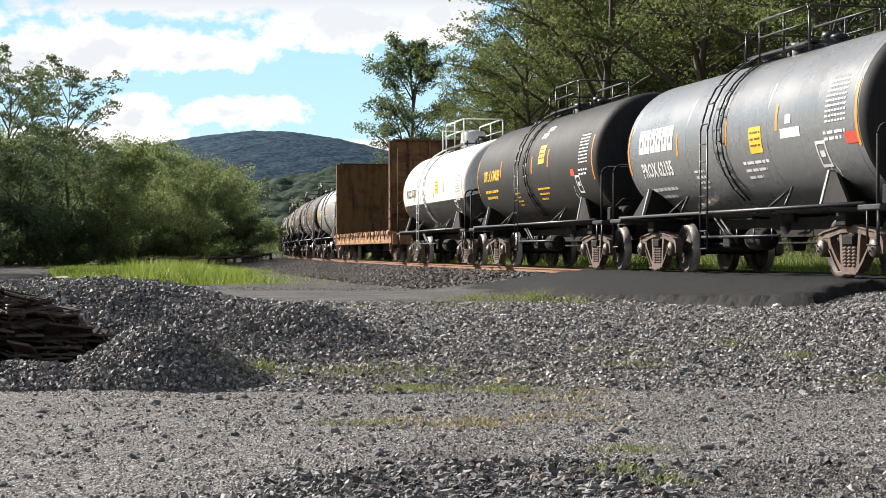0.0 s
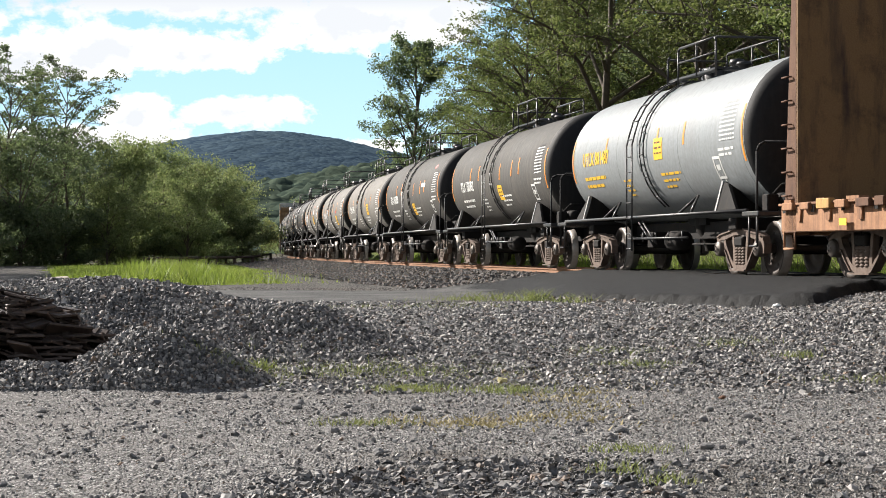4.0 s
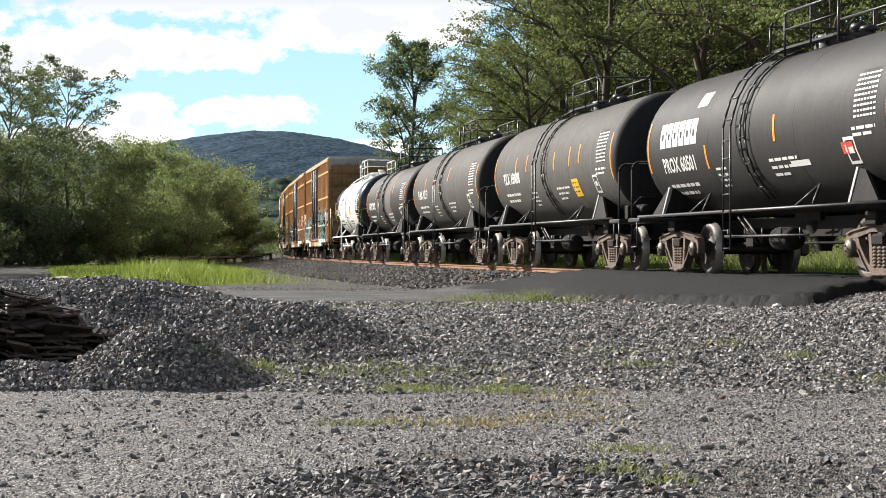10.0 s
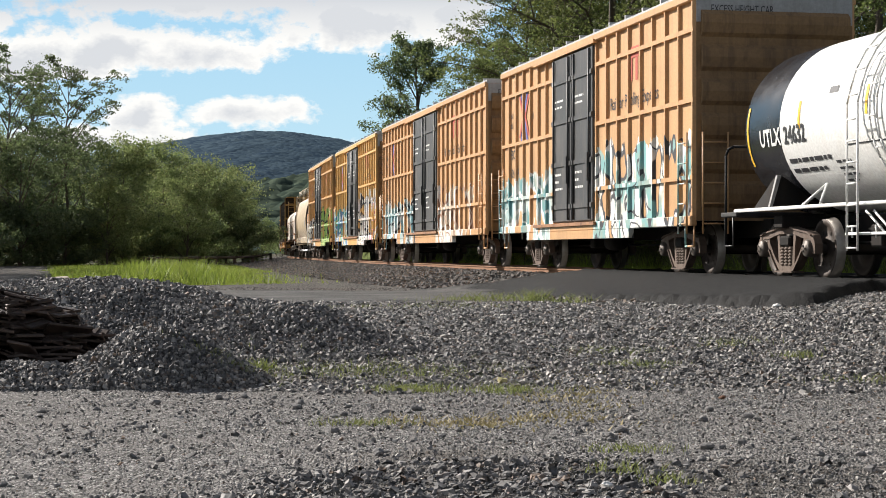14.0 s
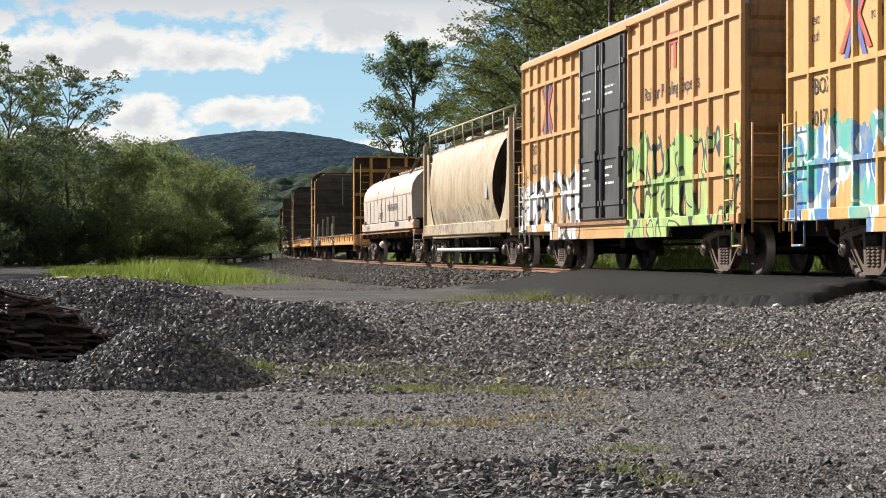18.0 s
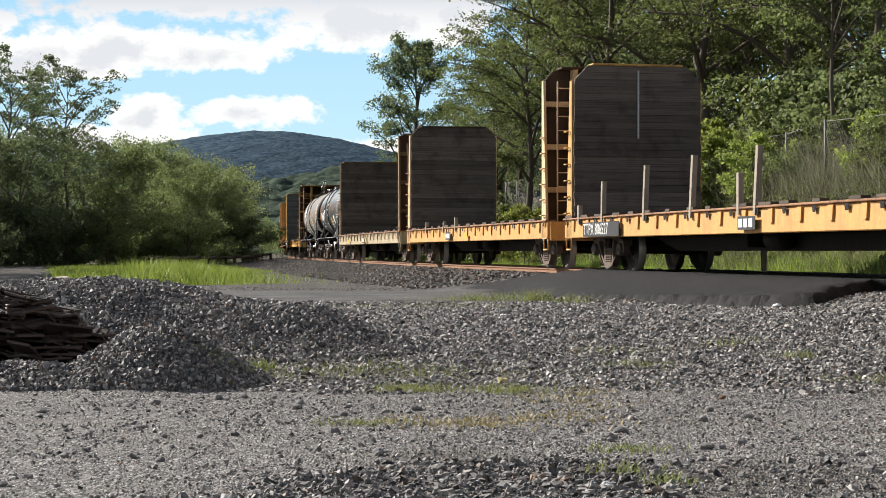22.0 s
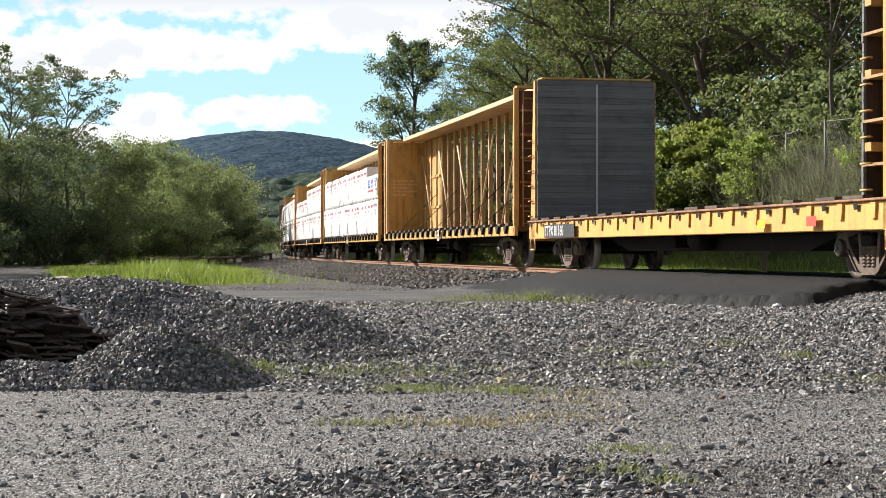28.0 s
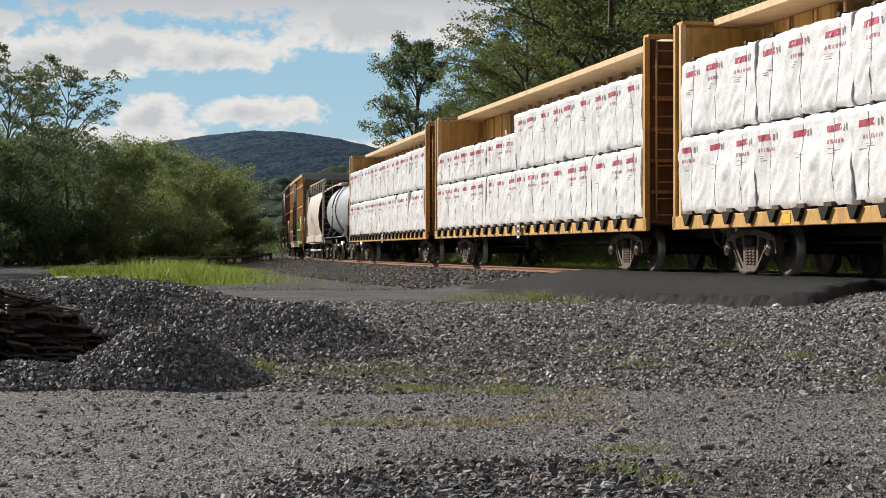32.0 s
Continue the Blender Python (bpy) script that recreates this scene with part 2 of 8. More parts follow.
class Geo:
    """Collects faces of one mesh."""

    def __init__(self):
        self.v, self.f, self.smooth = [], [], []

    def add(self, verts, faces, smooth=False):
        k = len(self.v)
        self.v += [tuple(p) for p in verts]
        self.f += [tuple(i + k for i in q) for q in faces]
        self.smooth += [smooth] * len(faces)
        return self

    def box(self, x0, x1, y0, y1, z0, z1, c=0.0):
        if c <= 0:
            vs = [(x, y, z) for x in (x0, x1) for y in (y0, y1) for z in (z0, z1)]
            return self.add(vs, [(0, 1, 3, 2), (4, 6, 7, 5), (0, 4, 5, 1), (2, 3, 7, 6), (0, 2, 6, 4), (1, 5, 7, 3)])
        b = bmesh.new()
        bmesh.ops.create_cube(b, size=1.0)
        for v in b.verts:
            v.co = Vector(((x0 + x1) / 2 + v.co.x * (x1 - x0), (y0 + y1) / 2 + v.co.y * (y1 - y0), (z0 + z1) / 2 + v.co.z * (z1 - z0)))
        bmesh.ops.bevel(b, geom=b.edges[:], offset=c, segments=1, affect="EDGES")
        b.verts.index_update()
        self.add([v.co for v in b.verts], [[v.index for v in q.verts] for q in b.faces])
        b.free()
        return self

    def rod(self, a, b, r=0.02, n=6, r2=None, caps=True):
        a, b = Vector(a), Vector(b)
        d = (b - a).normalized()
        u = d.orthogonal().normalized()
        w = d.cross(u)
        r2 = r if r2 is None else r2
        vs = []
        for p, q in ((a, r), (b, r2)):
            vs += [p + u * math.cos(2 * math.pi * i / n) * q + w * math.sin(2 * math.pi * i / n) * q for i in range(n)]
        fs = [(i, (i + 1) % n, n + (i + 1) % n, n + i) for i in range(n)]
        self.add(vs, fs, True)
        if caps:
            k = len(self.v) - 2 * n
            self.f += [tuple(k + i for i in reversed(range(n))), tuple(k + n + i for i in range(n))]
            self.smooth += [False, False]
        return self

    def pipe(self, pts, r=0.02, n=6):
        for a, b in zip(pts, pts[1:]):
            self.rod(a, b, r, n)
        return self

    def lathe(self, prof, axis="x", n=32, centre=(0, 0, 0), smooth=True, a0=0.0, a1=2 * math.pi):
        """prof: rows of (along, radius)."""
        full = abs(a1 - a0 - 2 * math.pi) < 1e-6
        m = n if full else n + 1
        vs = []
        for t, r in prof:
            for i in range(m):
                a = a0 + (a1 - a0) * i / n
                p = {"x": (t, r * math.cos(a), r * math.sin(a)), "y": (r * math.cos(a), t, r * math.sin(a)), "z": (r * math.cos(a), r * math.sin(a), t)}[axis]
                vs.append((p[0] + centre[0], p[1] + centre[1], p[2] + centre[2]))
        fs = []
        for j in range(len(prof) - 1):
            for i in range(n):
                i2 = (i + 1) % m
                fs.append((j * m + i, j * m + i2, (j + 1) * m + i2, (j + 1) * m + i))
        return self.add(vs, fs, smooth)

    def prism(self, prof, axis, a, b):
        """A flat outline pushed along an axis; prof in the other two axes, in order."""
        n = len(prof)
        put = {"x": lambda p, t: (t, p[0], p[1]), "y": lambda p, t: (p[0], t, p[1]), "z": lambda p, t: (p[0], p[1], t)}[axis]
        vs = [put(p, a) for p in prof] + [put(p, b) for p in prof]
        fs = [(i, (i + 1) % n, n + (i + 1) % n, n + i) for i in range(n)] + [tuple(reversed(range(n))), tuple(range(n, 2 * n))]
        return self.add(vs, fs)

    def mesh(self, name, mat):
        me = bpy.data.meshes.new(name)
        me.from_pydata(self.v, [], self.f)
        me.polygons.foreach_set("use_smooth", self.smooth)
        me.materials.append(mat)
        b = bmesh.new()
        b.from_mesh(me)
        bmesh.ops.recalc_face_normals(b, faces=b.faces)
        b.to_mesh(me)
        b.free()
        return me


def part(name, geo, mat, parent, label="", at=None):
    """Links a mesh as one part under a thing or a part."""
    me = geo if isinstance(geo, bpy.types.Mesh) else geo.mesh(name, mat)
    ob = new(name, me)
    ob.parent = parent
    if at is not None:
        ob.matrix_basis = at
    if label:
        tagged(ob, label)
    if name in JOINED:
        tagged(ob, kind="stuff")
    return ob


# print, straps and catches too small to pick apart
JOINED = {"small_print", "chalk_marks", "red_print", "faint_print", "grey_print", "blue_print", "logo_notch", "hood_latch", "walkway_bracket", "pocket_gap", "data_table", "table_rule", "notice", "placard_print", "faded_print"}


def thing(name, label, category, group="", m=None, kind=""):
    ob = new(name)
    ob.empty_display_size = 0.3
    tagged(ob, label, category, group, kind)
    if m is not None:
        ob.matrix_basis = m
    return ob


def bulk(name, verts, faces, mat, label="", category="", kind="stuff", smooth=False, parent=None):
    """One large mesh from numpy arrays of vertices and equal-sided faces."""
    me = bpy.data.meshes.new(name)
    nv, nf, k = len(verts), len(faces), faces.shape[1]
    me.vertices.add(nv)
    me.vertices.foreach_set("co", np.ascontiguousarray(verts, dtype=np.float32).ravel())
    me.loops.add(nf * k)
    me.loops.foreach_set("vertex_index", np.ascontiguousarray(faces, dtype=np.int32).ravel())
    me.polygons.add(nf)
    me.polygons.foreach_set("loop_start", np.arange(0, nf * k, k, dtype=np.int32))
    me.polygons.foreach_set("use_smooth", np.full(nf, smooth))
    me.update(calc_edges=True)
    me.materials.append(mat)
    ob = new(name, me)
    if parent is not None:
        ob.parent = parent
        if label:
            tagged(ob, label)
    else:
        tagged(ob, label, category, kind=kind)
    return ob


# ---- the line of the track ----
T_X, T_Y, T_H, T_K = 6.068, 30.0, -0.2052, 0.000852
T_R = 1 / T_K
C_X, C_Y = T_X + T_R * math.cos(T_H), T_Y - T_R * math.sin(T_H)
RAIL = 0.5875


def on_track(s, lat=0.0):
    """The place and heading on the line, s metres away along it; lat: to its open side."""
    h = T_H + T_K * s
    return C_X - (T_R + lat) * math.cos(h), C_Y + (T_R + lat) * math.sin(h), h


def to_track(x, y):
    dx, dy = x - C_X, y - C_Y
    return (np.arctan2(dy, -dx) - T_H) / T_K, np.hypot(dx, dy) - T_R


def smooth01(t):
    t = np.clip(t, 0, 1)
    return t * t * (3 - 2 * t)

# ---- ground ----
def bumps(x, y, s, seed=0.0):
    """A cheap rolling noise from sines."""
    a = np.sin(x * 1.7 * s + 1.3 + seed) * np.cos(y * 1.3 * s - 0.7 + seed)
    b = np.sin(x * 3.9 * s - y * 2.7 * s + seed * 2) + np.sin(y * 5.3 * s + x * 1.9 * s + 0.4)
    c = np.sin(x * 9.1 * s + y * 7.3 * s + seed) * np.cos(x * 6.1 * s - y * 11.7 * s)
    return a * 0.5 + b * 0.2 + c * 0.15


def mound(x, y, cx, cy, rx, ry, turn=0.0):
    c, s = math.cos(turn), math.sin(turn)
    u, w = ((x - cx) * c + (y - cy) * s) / rx, (-(x - cx) * s + (y - cy) * c) / ry
    return np.exp(-(u * u + w * w))


def pile_height(x, y):
    """The heap of broken stone, a smaller mound beside it and the cone tipped in front."""
    p = 0.56 * mound(x, y, -2.9, 16.3, 1.5, 1.35) + 0.235 * mound(x, y, -1.2, 16.0, 0.75, 0.85) + 0.44 * mound(x, y, -5.2, 16.5, 1.6, 1.6)
    r = np.hypot((x + 2.14) / 0.84, (y - 13.1) / 0.85)
    cone = 0.5 * (1 - np.sqrt(r * r + 0.02)) + 0.05
    apron = 0.2 * mound(x, y, -3.1, 12.85, 0.9, 0.42)
    p = np.maximum(p, np.maximum(cone, apron))
    return p * (1 + 0.07 * bumps(x, y, 2.2)) - 0.03


def ground_height(x, y):
    x, y = np.asarray(x, float), np.asarray(y, float)
    s, lat = to_track(x, y)
    base = 0.28 * smooth01((y - 12.2) / 8.5) - 0.10 * smooth01((y - 26) / 20)
    base = base + 0.018 * bumps(x, y, 0.9) * smooth01((y - 11) / 4) + 0.006 * bumps(x, y, 1.6, 2.0)
    top = RAIL - 0.15
    near_toe = 6.6 - 2.0 * smooth01((y - 26) / 14) - 2.4 * smooth01((s + 11.0) / 2) * smooth01((12 - s) / 4)
    emb = smooth01((near_toe - lat) / (near_toe - 2.1))
    z = np.where(lat > -2.2, base + (top - base) * emb, top)
    z = z + 0.10 * mound(x, y, 6.1, 19.6, 1.0, 0.8, -0.1)
    pile = pile_height(x, y)
    z = z + np.maximum(pile, 0)
    # the bank behind the line, then the wooded hill
    b = -lat
    bank = 0.2 * smooth01((b - 2.2) / 1) * -1 + 2.2 * smooth01((b - 4.2) / 2.6) + 0.12 * np.maximum(0, b - 6.5) + 0.28 * np.maximum(0, b - 20)
    bank = np.minimum(bank, 28) + 0.25 * bumps(x, y, 0.35) * smooth01((b - 4.5) / 3)
    z = np.where(b > 2.2, top + bank, z)
    return z


def axis_lines(spans):
    out = []
    for a, b, step in spans:
        out += list(np.arange(a, b, step))
    return np.array(out + [spans[-1][1]])


def build_ground():
    xs = np.concatenate([-np.geomspace(4200, 24, 26), axis_lines([(-22, -9, 0.5), (-9, 10, 0.14), (10, 30, 0.6)]), np.geomspace(33, 4200, 24)])
    ys = np.concatenate([-np.geomspace(600, 6, 12), axis_lines([(-4, 6, 1.0), (6, 24, 0.14), (24, 50, 0.3), (50, 150, 1.2)]), np.geomspace(155, 4600, 26)])
    gx, gy = np.meshgrid(xs, ys)
    gz = ground_height(gx, gy)
    ra = road_in(gx, gy)
    under = smooth01((ra - 0.02) / 0.25) * (gy > 10)
    gz = gz * (1 - under) + np.minimum(gz, road_height(gx, gy) - 0.09) * under
    verts = np.stack([gx.ravel(), gy.ravel(), gz.ravel()], 1)
    nx, ny = len(xs), len(ys)
    i, j = np.meshgrid(np.arange(nx - 1), np.arange(ny - 1))
    a = (j * nx + i).ravel()
    faces = np.stack([a, a + 1, a + nx + 1, a + nx], 1)
    ob = bulk("ground", verts, faces, ground_mat(), "grey gravel lot with ballast, grass verge and wooded bank", "ground", "structure", smooth=True)
    x, y = verts[:, 0], verts[:, 1]
    s, lat = to_track(x, y)
    w = bumps(x, y, 1.1, 4.0)
    gravel = smooth01((y - 12.4 + 0.9 * w - 0.25 * np.maximum(0, x)) / 0.8) + smooth01((8.6 - y + 0.7 * w) / 0.5) * (x > -0.6) * smooth01((x + 0.6) / 0.6)
    gravel = np.clip(gravel, 0, 1)
    grass = smooth01((lat - 4.6 + 0.8 * w) / 1.2) * smooth01((y - 41 + 3 * w - np.maximum(0, x + 8) * 1.2) / 2.5) + smooth01((-lat - 3.2 + 0.5 * w) / 0.8)
    px = x / np.maximum(y, 1) * 3090 + 784
    grass = grass * np.where(lat > 0, smooth01((px - 80 + 20 * w) / 40) * (0.1 + 0.9 * smooth01((520 - px + 50 * w) / 120)), 1)
    grass = np.clip(grass, 0, 1)
    wood = smooth01((-lat - 5.2 + 0.8 * w) / 1.5) + smooth01((y - 96 + 4 * w) / 8) * (lat > 6)
    wood = np.clip(wood, 0, 1)
    col = ob.data.attributes.new("zone", "FLOAT_COLOR", "POINT")
    col.data.foreach_set("color", np.stack([gravel, grass, wood, np.ones_like(w)], 1).astype(np.float32).ravel())
    return ob


def road_in(x, y):
    """How far inside the asphalt a place lies, in metres; negative outside."""
    s, lat = to_track(x, y)
    near = np.interp(x, (-22, -10, -3, -1.1, -0.3, 0.5, 1.5, 2.3, 3.1, 4.1, 5.2, 7), (30, 26, 24, 24.4, 25.6, 27.2, 26.8, 25.0, 23.4, 21.3, 20.6, 20.0))
    far = np.interp(x, (-22, -4.5, 1.0, 3.0, 5.0), (48, 37.5, 36.3, 37.0, 38.4))
    inside = np.minimum(np.minimum(y - near, far - y), s + 6.2 + 1.15 * np.maximum(0, lat - 1.4))
    over = np.minimum(s + 6.2, 9.0 - s)
    return np.where(lat < 1.4, np.minimum(over, lat + 3.6), inside)


def road_height(x, y):
    s, lat = to_track(x, y)
    t = smooth01((np.abs(lat) - 1.5) / (2.7 + 0.11 * np.maximum(0, s + 7) + 2.6 * smooth01((x - 0.8) / 1.4) * smooth01((6.0 - s) / 7.0)))
    top = RAIL + 0.012
    low = 0.21 - 0.05 * smooth01((y - 30) / 10)
    return top + (low - top) * t + 0.006 * bumps(x, y, 1.5)


def road_mat():
    """Worn grey asphalt; the ramp over the rails is newer and black, with a ragged seam between."""
    m, n, l = nodes_of("asphalt road")
    b = n["Principled BSDF"]
    co = n.new("ShaderNodeTexCoord").outputs["Object"]
    big = noise_node(n, l, co, 0.7, 5.0, 0.65)
    mid = noise_node(n, l, co, 4.0, 5.0, 0.7)
    grit = noise_node(n, l, co, 45.0, 3.0, 0.7)
    old = ramp_mix(n, l, sharpen(n, l, big, 0.35, 0.7), (0.06, 0.059, 0.057), (0.14, 0.135, 0.128))
    old = ramp_mix(n, l, sharpen(n, l, mid, 0.55, 0.7), old, (0.07, 0.068, 0.066))
    fresh = ramp_mix(n, l, sharpen(n, l, mid, 0.35, 0.75), (0.006, 0.006, 0.0064), (0.017, 0.0166, 0.016))
    fresh = ramp_mix(n, l, sharpen(n, l, grit, 0.6, 0.75), fresh, (0.036, 0.035, 0.034))
    sep = n.new("ShaderNodeSeparateXYZ")
    l.new(co, sep.inputs[0])
    at = n.new("ShaderNodeMath")
    at.operation = "MULTIPLY_ADD"
    l.new(sep.outputs[1], at.inputs[0])
    at.inputs[1].default_value = 0.1
    l.new(sep.outputs[0], at.inputs[2])
    rag = n.new("ShaderNodeMath")
    rag.operation = "MULTIPLY_ADD"
    l.new(big, rag.inputs[0])
    rag.inputs[1].default_value = 1.6
    l.new(at.outputs[0], rag.inputs[2])
    l.new(ramp_mix(n, l, sharpen(n, l, rag.outputs[0], 4.75, 5.05), old, fresh), b.inputs["Base Color"])
    b.inputs["Roughness"].default_value = 0.8
    b.inputs["Specular IOR Level"].default_value = 0.25
    bp = n.new("ShaderNodeBump")
    bp.inputs["Strength"].default_value, bp.inputs["Distance"].default_value = 1.0, 0.02
    l.new(grit, bp.inputs["Height"])
    l.new(bp.outputs[0], b.inputs["Normal"])
    return m


def build_road():
    xs, ys = np.arange(-22, 9.5, 0.1), np.arange(18, 52, 0.1)
    gx, gy = np.meshgrid(xs, ys)
    ins = road_in(gx, gy) + 0.12 * bumps(gx, gy, 2.5)
    gz = road_height(gx, gy)
    edge = smooth01((0.26 - ins) / 0.26)
    crumb = np.random.RandomState(2).uniform(-1, 1, gx.shape) * (0.004 + 0.022 * smooth01((0.9 - ins) / 0.7))
    gz = gz * (1 - edge) + (np.minimum(gz, ground_height(gx, gy)) - 0.07) * edge + 0.02 * bumps(gx, gy, 2.3, 1.0) * edge + 0.008 * bumps(gx, gy, 3.7, 5.0) + crumb
    nx, ny = len(xs), len(ys)
    keep = ins > -0.4
    s, lat = to_track(gx, gy)
    # slots for the two rails
    keep &= np.abs(np.abs(lat) - 0.75) > 0.02
    i, j = np.meshgrid(np.arange(nx - 1), np.arange(ny - 1))
    a = (j * nx + i).ravel()
    k = keep.ravel()
    ok = k[a] & k[a + 1] & k[a + nx] & k[a + nx + 1]
    a = a[ok]
    faces = np.stack([a, a + 1, a + nx + 1, a + nx], 1)
    used = np.unique(faces)
    remap = np.zeros(nx * ny, int)
    remap[used] = np.arange(len(used))
    verts = np.stack([gx.ravel(), gy.ravel(), gz.ravel()], 1)[used]
    return bulk("road", verts, remap[faces], road_mat(), "dark worn asphalt road with newer black asphalt over the rails", "road", "structure", smooth=True)


build_ground()
build_road()


def build_track():
    """Two rails with a foot, web and head; the sleepers lie in the ballast."""
    prof = [(-0.07, -0.17), (0.07, -0.17), (0.07, -0.15), (0.012, -0.13), (0.012, -0.045), (0.037, -0.035), (0.037, -0.004), (-0.037, -0.004), (-0.037, -0.035), (-0.012, -0.045), (-0.012, -0.13), (-0.07, -0.15)]
    for side in (0.75, -0.75):
        rail = thing("rail", "rusty steel rail with a polished head", "rail", "running rails", kind="structure")
        g, top = Geo(), Geo()
        ss = np.arange(-26, 620, 3.0)
        n = len(prof)
        vs, tv = [], []
        for s in ss:
            for u, z in prof:
                x, y, h = on_track(s, side + u)
                vs.append((x, y, RAIL + z))
            for u in (-0.034, 0.034):
                x, y, h = on_track(s, side + u)
                tv.append((x, y, RAIL))
        fs = [(j * n + i, j * n + (i + 1) % n, (j + 1) * n + (i + 1) % n, (j + 1) * n + i) for j in range(len(ss) - 1) for i in range(n)]
        g.add(vs, fs)
        top.add(tv, [(2 * j, 2 * j + 1, 2 * j + 3, 2 * j + 2) for j in range(len(ss) - 1)])
        part("rail_body", g, M_RAIL, rail)
        part("rail_head", top, M_RAILTOP, rail, "polished running surface")


build_track()

# ---- railway trucks ----
def wheelset_mesh():
    """Two dished wheels on an axle; the rims are worn bright."""
    g = Geo()
    prof = [(0.0, 0.1), (0.05, 0.1), (0.05, 0.17), (0.025, 0.2), (0.02, 0.35), (0.06, 0.385), (0.065, 0.455), (-0.04, 0.462), (-0.07, 0.485), (-0.08, 0.485), (-0.08, 0.4), (-0.02, 0.36), (-0.02, 0.2), (-0.05, 0.17), (-0.05, 0.1)]
    for side in (-1, 1):
        g.lathe([(side * (0.75 + t), r) for t, r in prof], "y", 28)
        for i in range(6):
            a = math.pi * i / 3
            g.rod((0.27 * math.cos(a), side * 0.785, 0.27 * math.sin(a)), (0.27 * math.cos(a), side * 0.765, 0.27 * math.sin(a)), 0.03, 6)
    g.rod((0, -1.0, 0), (0, 1.0, 0), 0.075, 10)
    me = g.mesh("wheelset", M_WHEEL)
    me.materials.append(M_TREAD)
    for f in me.polygons:
        if math.hypot(f.center.x, f.center.z) > 0.44:
            f.material_index = 1
    return me


def strip(g, pts, w, y0, y1):
    """A bent bar of even width in the plane of the frame, with mitred corners."""
    left, right = [], []
    for k, p in enumerate(pts):
        a, b = Vector(pts[max(0, k - 1)]), Vector(pts[min(len(pts) - 1, k + 1)])
        d = (b - a).normalized()
        q = Vector((-d.y, d.x)) * w / 2
        left.append(Vector(p) + q)
        right.append(Vector(p) - q)
    n = len(pts)
    vs = [(q.x, y, q.y) for y in (y0, y1) for q in left + right]
    fs = []
    for k in range(n - 1):
        fs += [(k, k + 1, n + k + 1, n + k), (2 * n + k, 3 * n + k, 3 * n + k + 1, 2 * n + k + 1)]
        fs += [(k, 2 * n + k, 2 * n + k + 1, k + 1), (n + k, n + k + 1, 3 * n + k + 1, 3 * n + k)]
    fs += [(0, n, 3 * n, 2 * n), (n - 1, 3 * n - 1, 4 * n - 1, 2 * n - 1)]
    g.add(vs, fs)


def side_frame_mesh():
    """A cast frame: arched top member, sagging lower member, two columns round the springs, jaws over the bearings."""
    g = Geo()
    top = [(-1.05, 0.38), (-1.06, 0.52), (-1.0, 0.62), (-0.88, 0.66), (-0.72, 0.66), (-0.5, 0.7), (-0.25, 0.74)]
    low = [(-0.74, 0.64), (-0.68, 0.5), (-0.52, 0.33), (-0.36, 0.19), (-0.2, 0.14)]
    strip(g, top + [(-x, z) for x, z in reversed(top)], 0.105, -1.07, -0.94)
    strip(g, low + [(-x, z) for x, z in reversed(low)], 0.095, -1.06, -0.95)
    for sx in (-1, 1):
        strip(g, [(sx * 0.26, 0.16), (sx * 0.29, 0.45), (sx * 0.33, 0.72)], 0.085, -1.055, -0.955)
        strip(g, [(sx * 0.75, 0.66), (sx * 0.745, 0.4)], 0.07, -1.055, -0.955)
        # raised edges of the casting
        strip(g, [(sx * 1.0, 0.66), (sx * 0.85, 0.705), (sx * 0.5, 0.745), (sx * 0.2, 0.79)], 0.025, -1.1, -0.93)
        strip(g, [(sx * 0.66, 0.44), (sx * 0.5, 0.27), (sx * 0.34, 0.13)], 0.022, -1.09, -0.94)
    strip(g, [(-0.34, 0.09), (0.34, 0.09)], 0.025, -1.12, -0.9)
    return g.mesh("side_frame", M_TRUCK)


def spring_mesh():
    g = Geo()
    for k in range(6):
        z = 0.185 + k * 0.05
        g.lathe([(z, 0.05), (z + 0.012, 0.068), (z + 0.03, 0.068), (z + 0.042, 0.05), (z + 0.05, 0.05)], "z", 12, (0, -1.02, 0))
    return g.mesh("spring", M_TRUCK)


def bearing_mesh():
    """The round end cap of an axle with its three bolts, under an adapter block."""
    g = Geo()
    g.lathe([(-1.15, 0.0), (-1.15, 0.07), (-1.13, 0.085), (-1.13, 0.12), (-1.1, 0.135), (-0.95, 0.135)], "y", 16, (0, 0, 0.457))
    for k in range(3):
        a = k * 2.094
        g.rod((0.045 * math.cos(a), -1.17, 0.457 + 0.045 * math.sin(a)), (0.045 * math.cos(a), -1.14, 0.457 + 0.045 * math.sin(a)), 0.016, 6)
    g.box(-0.12, 0.12, -1.06, -0.94, 0.56, 0.63)
    return g.mesh("bearing_cap", M_CAP)


SHARED = {}


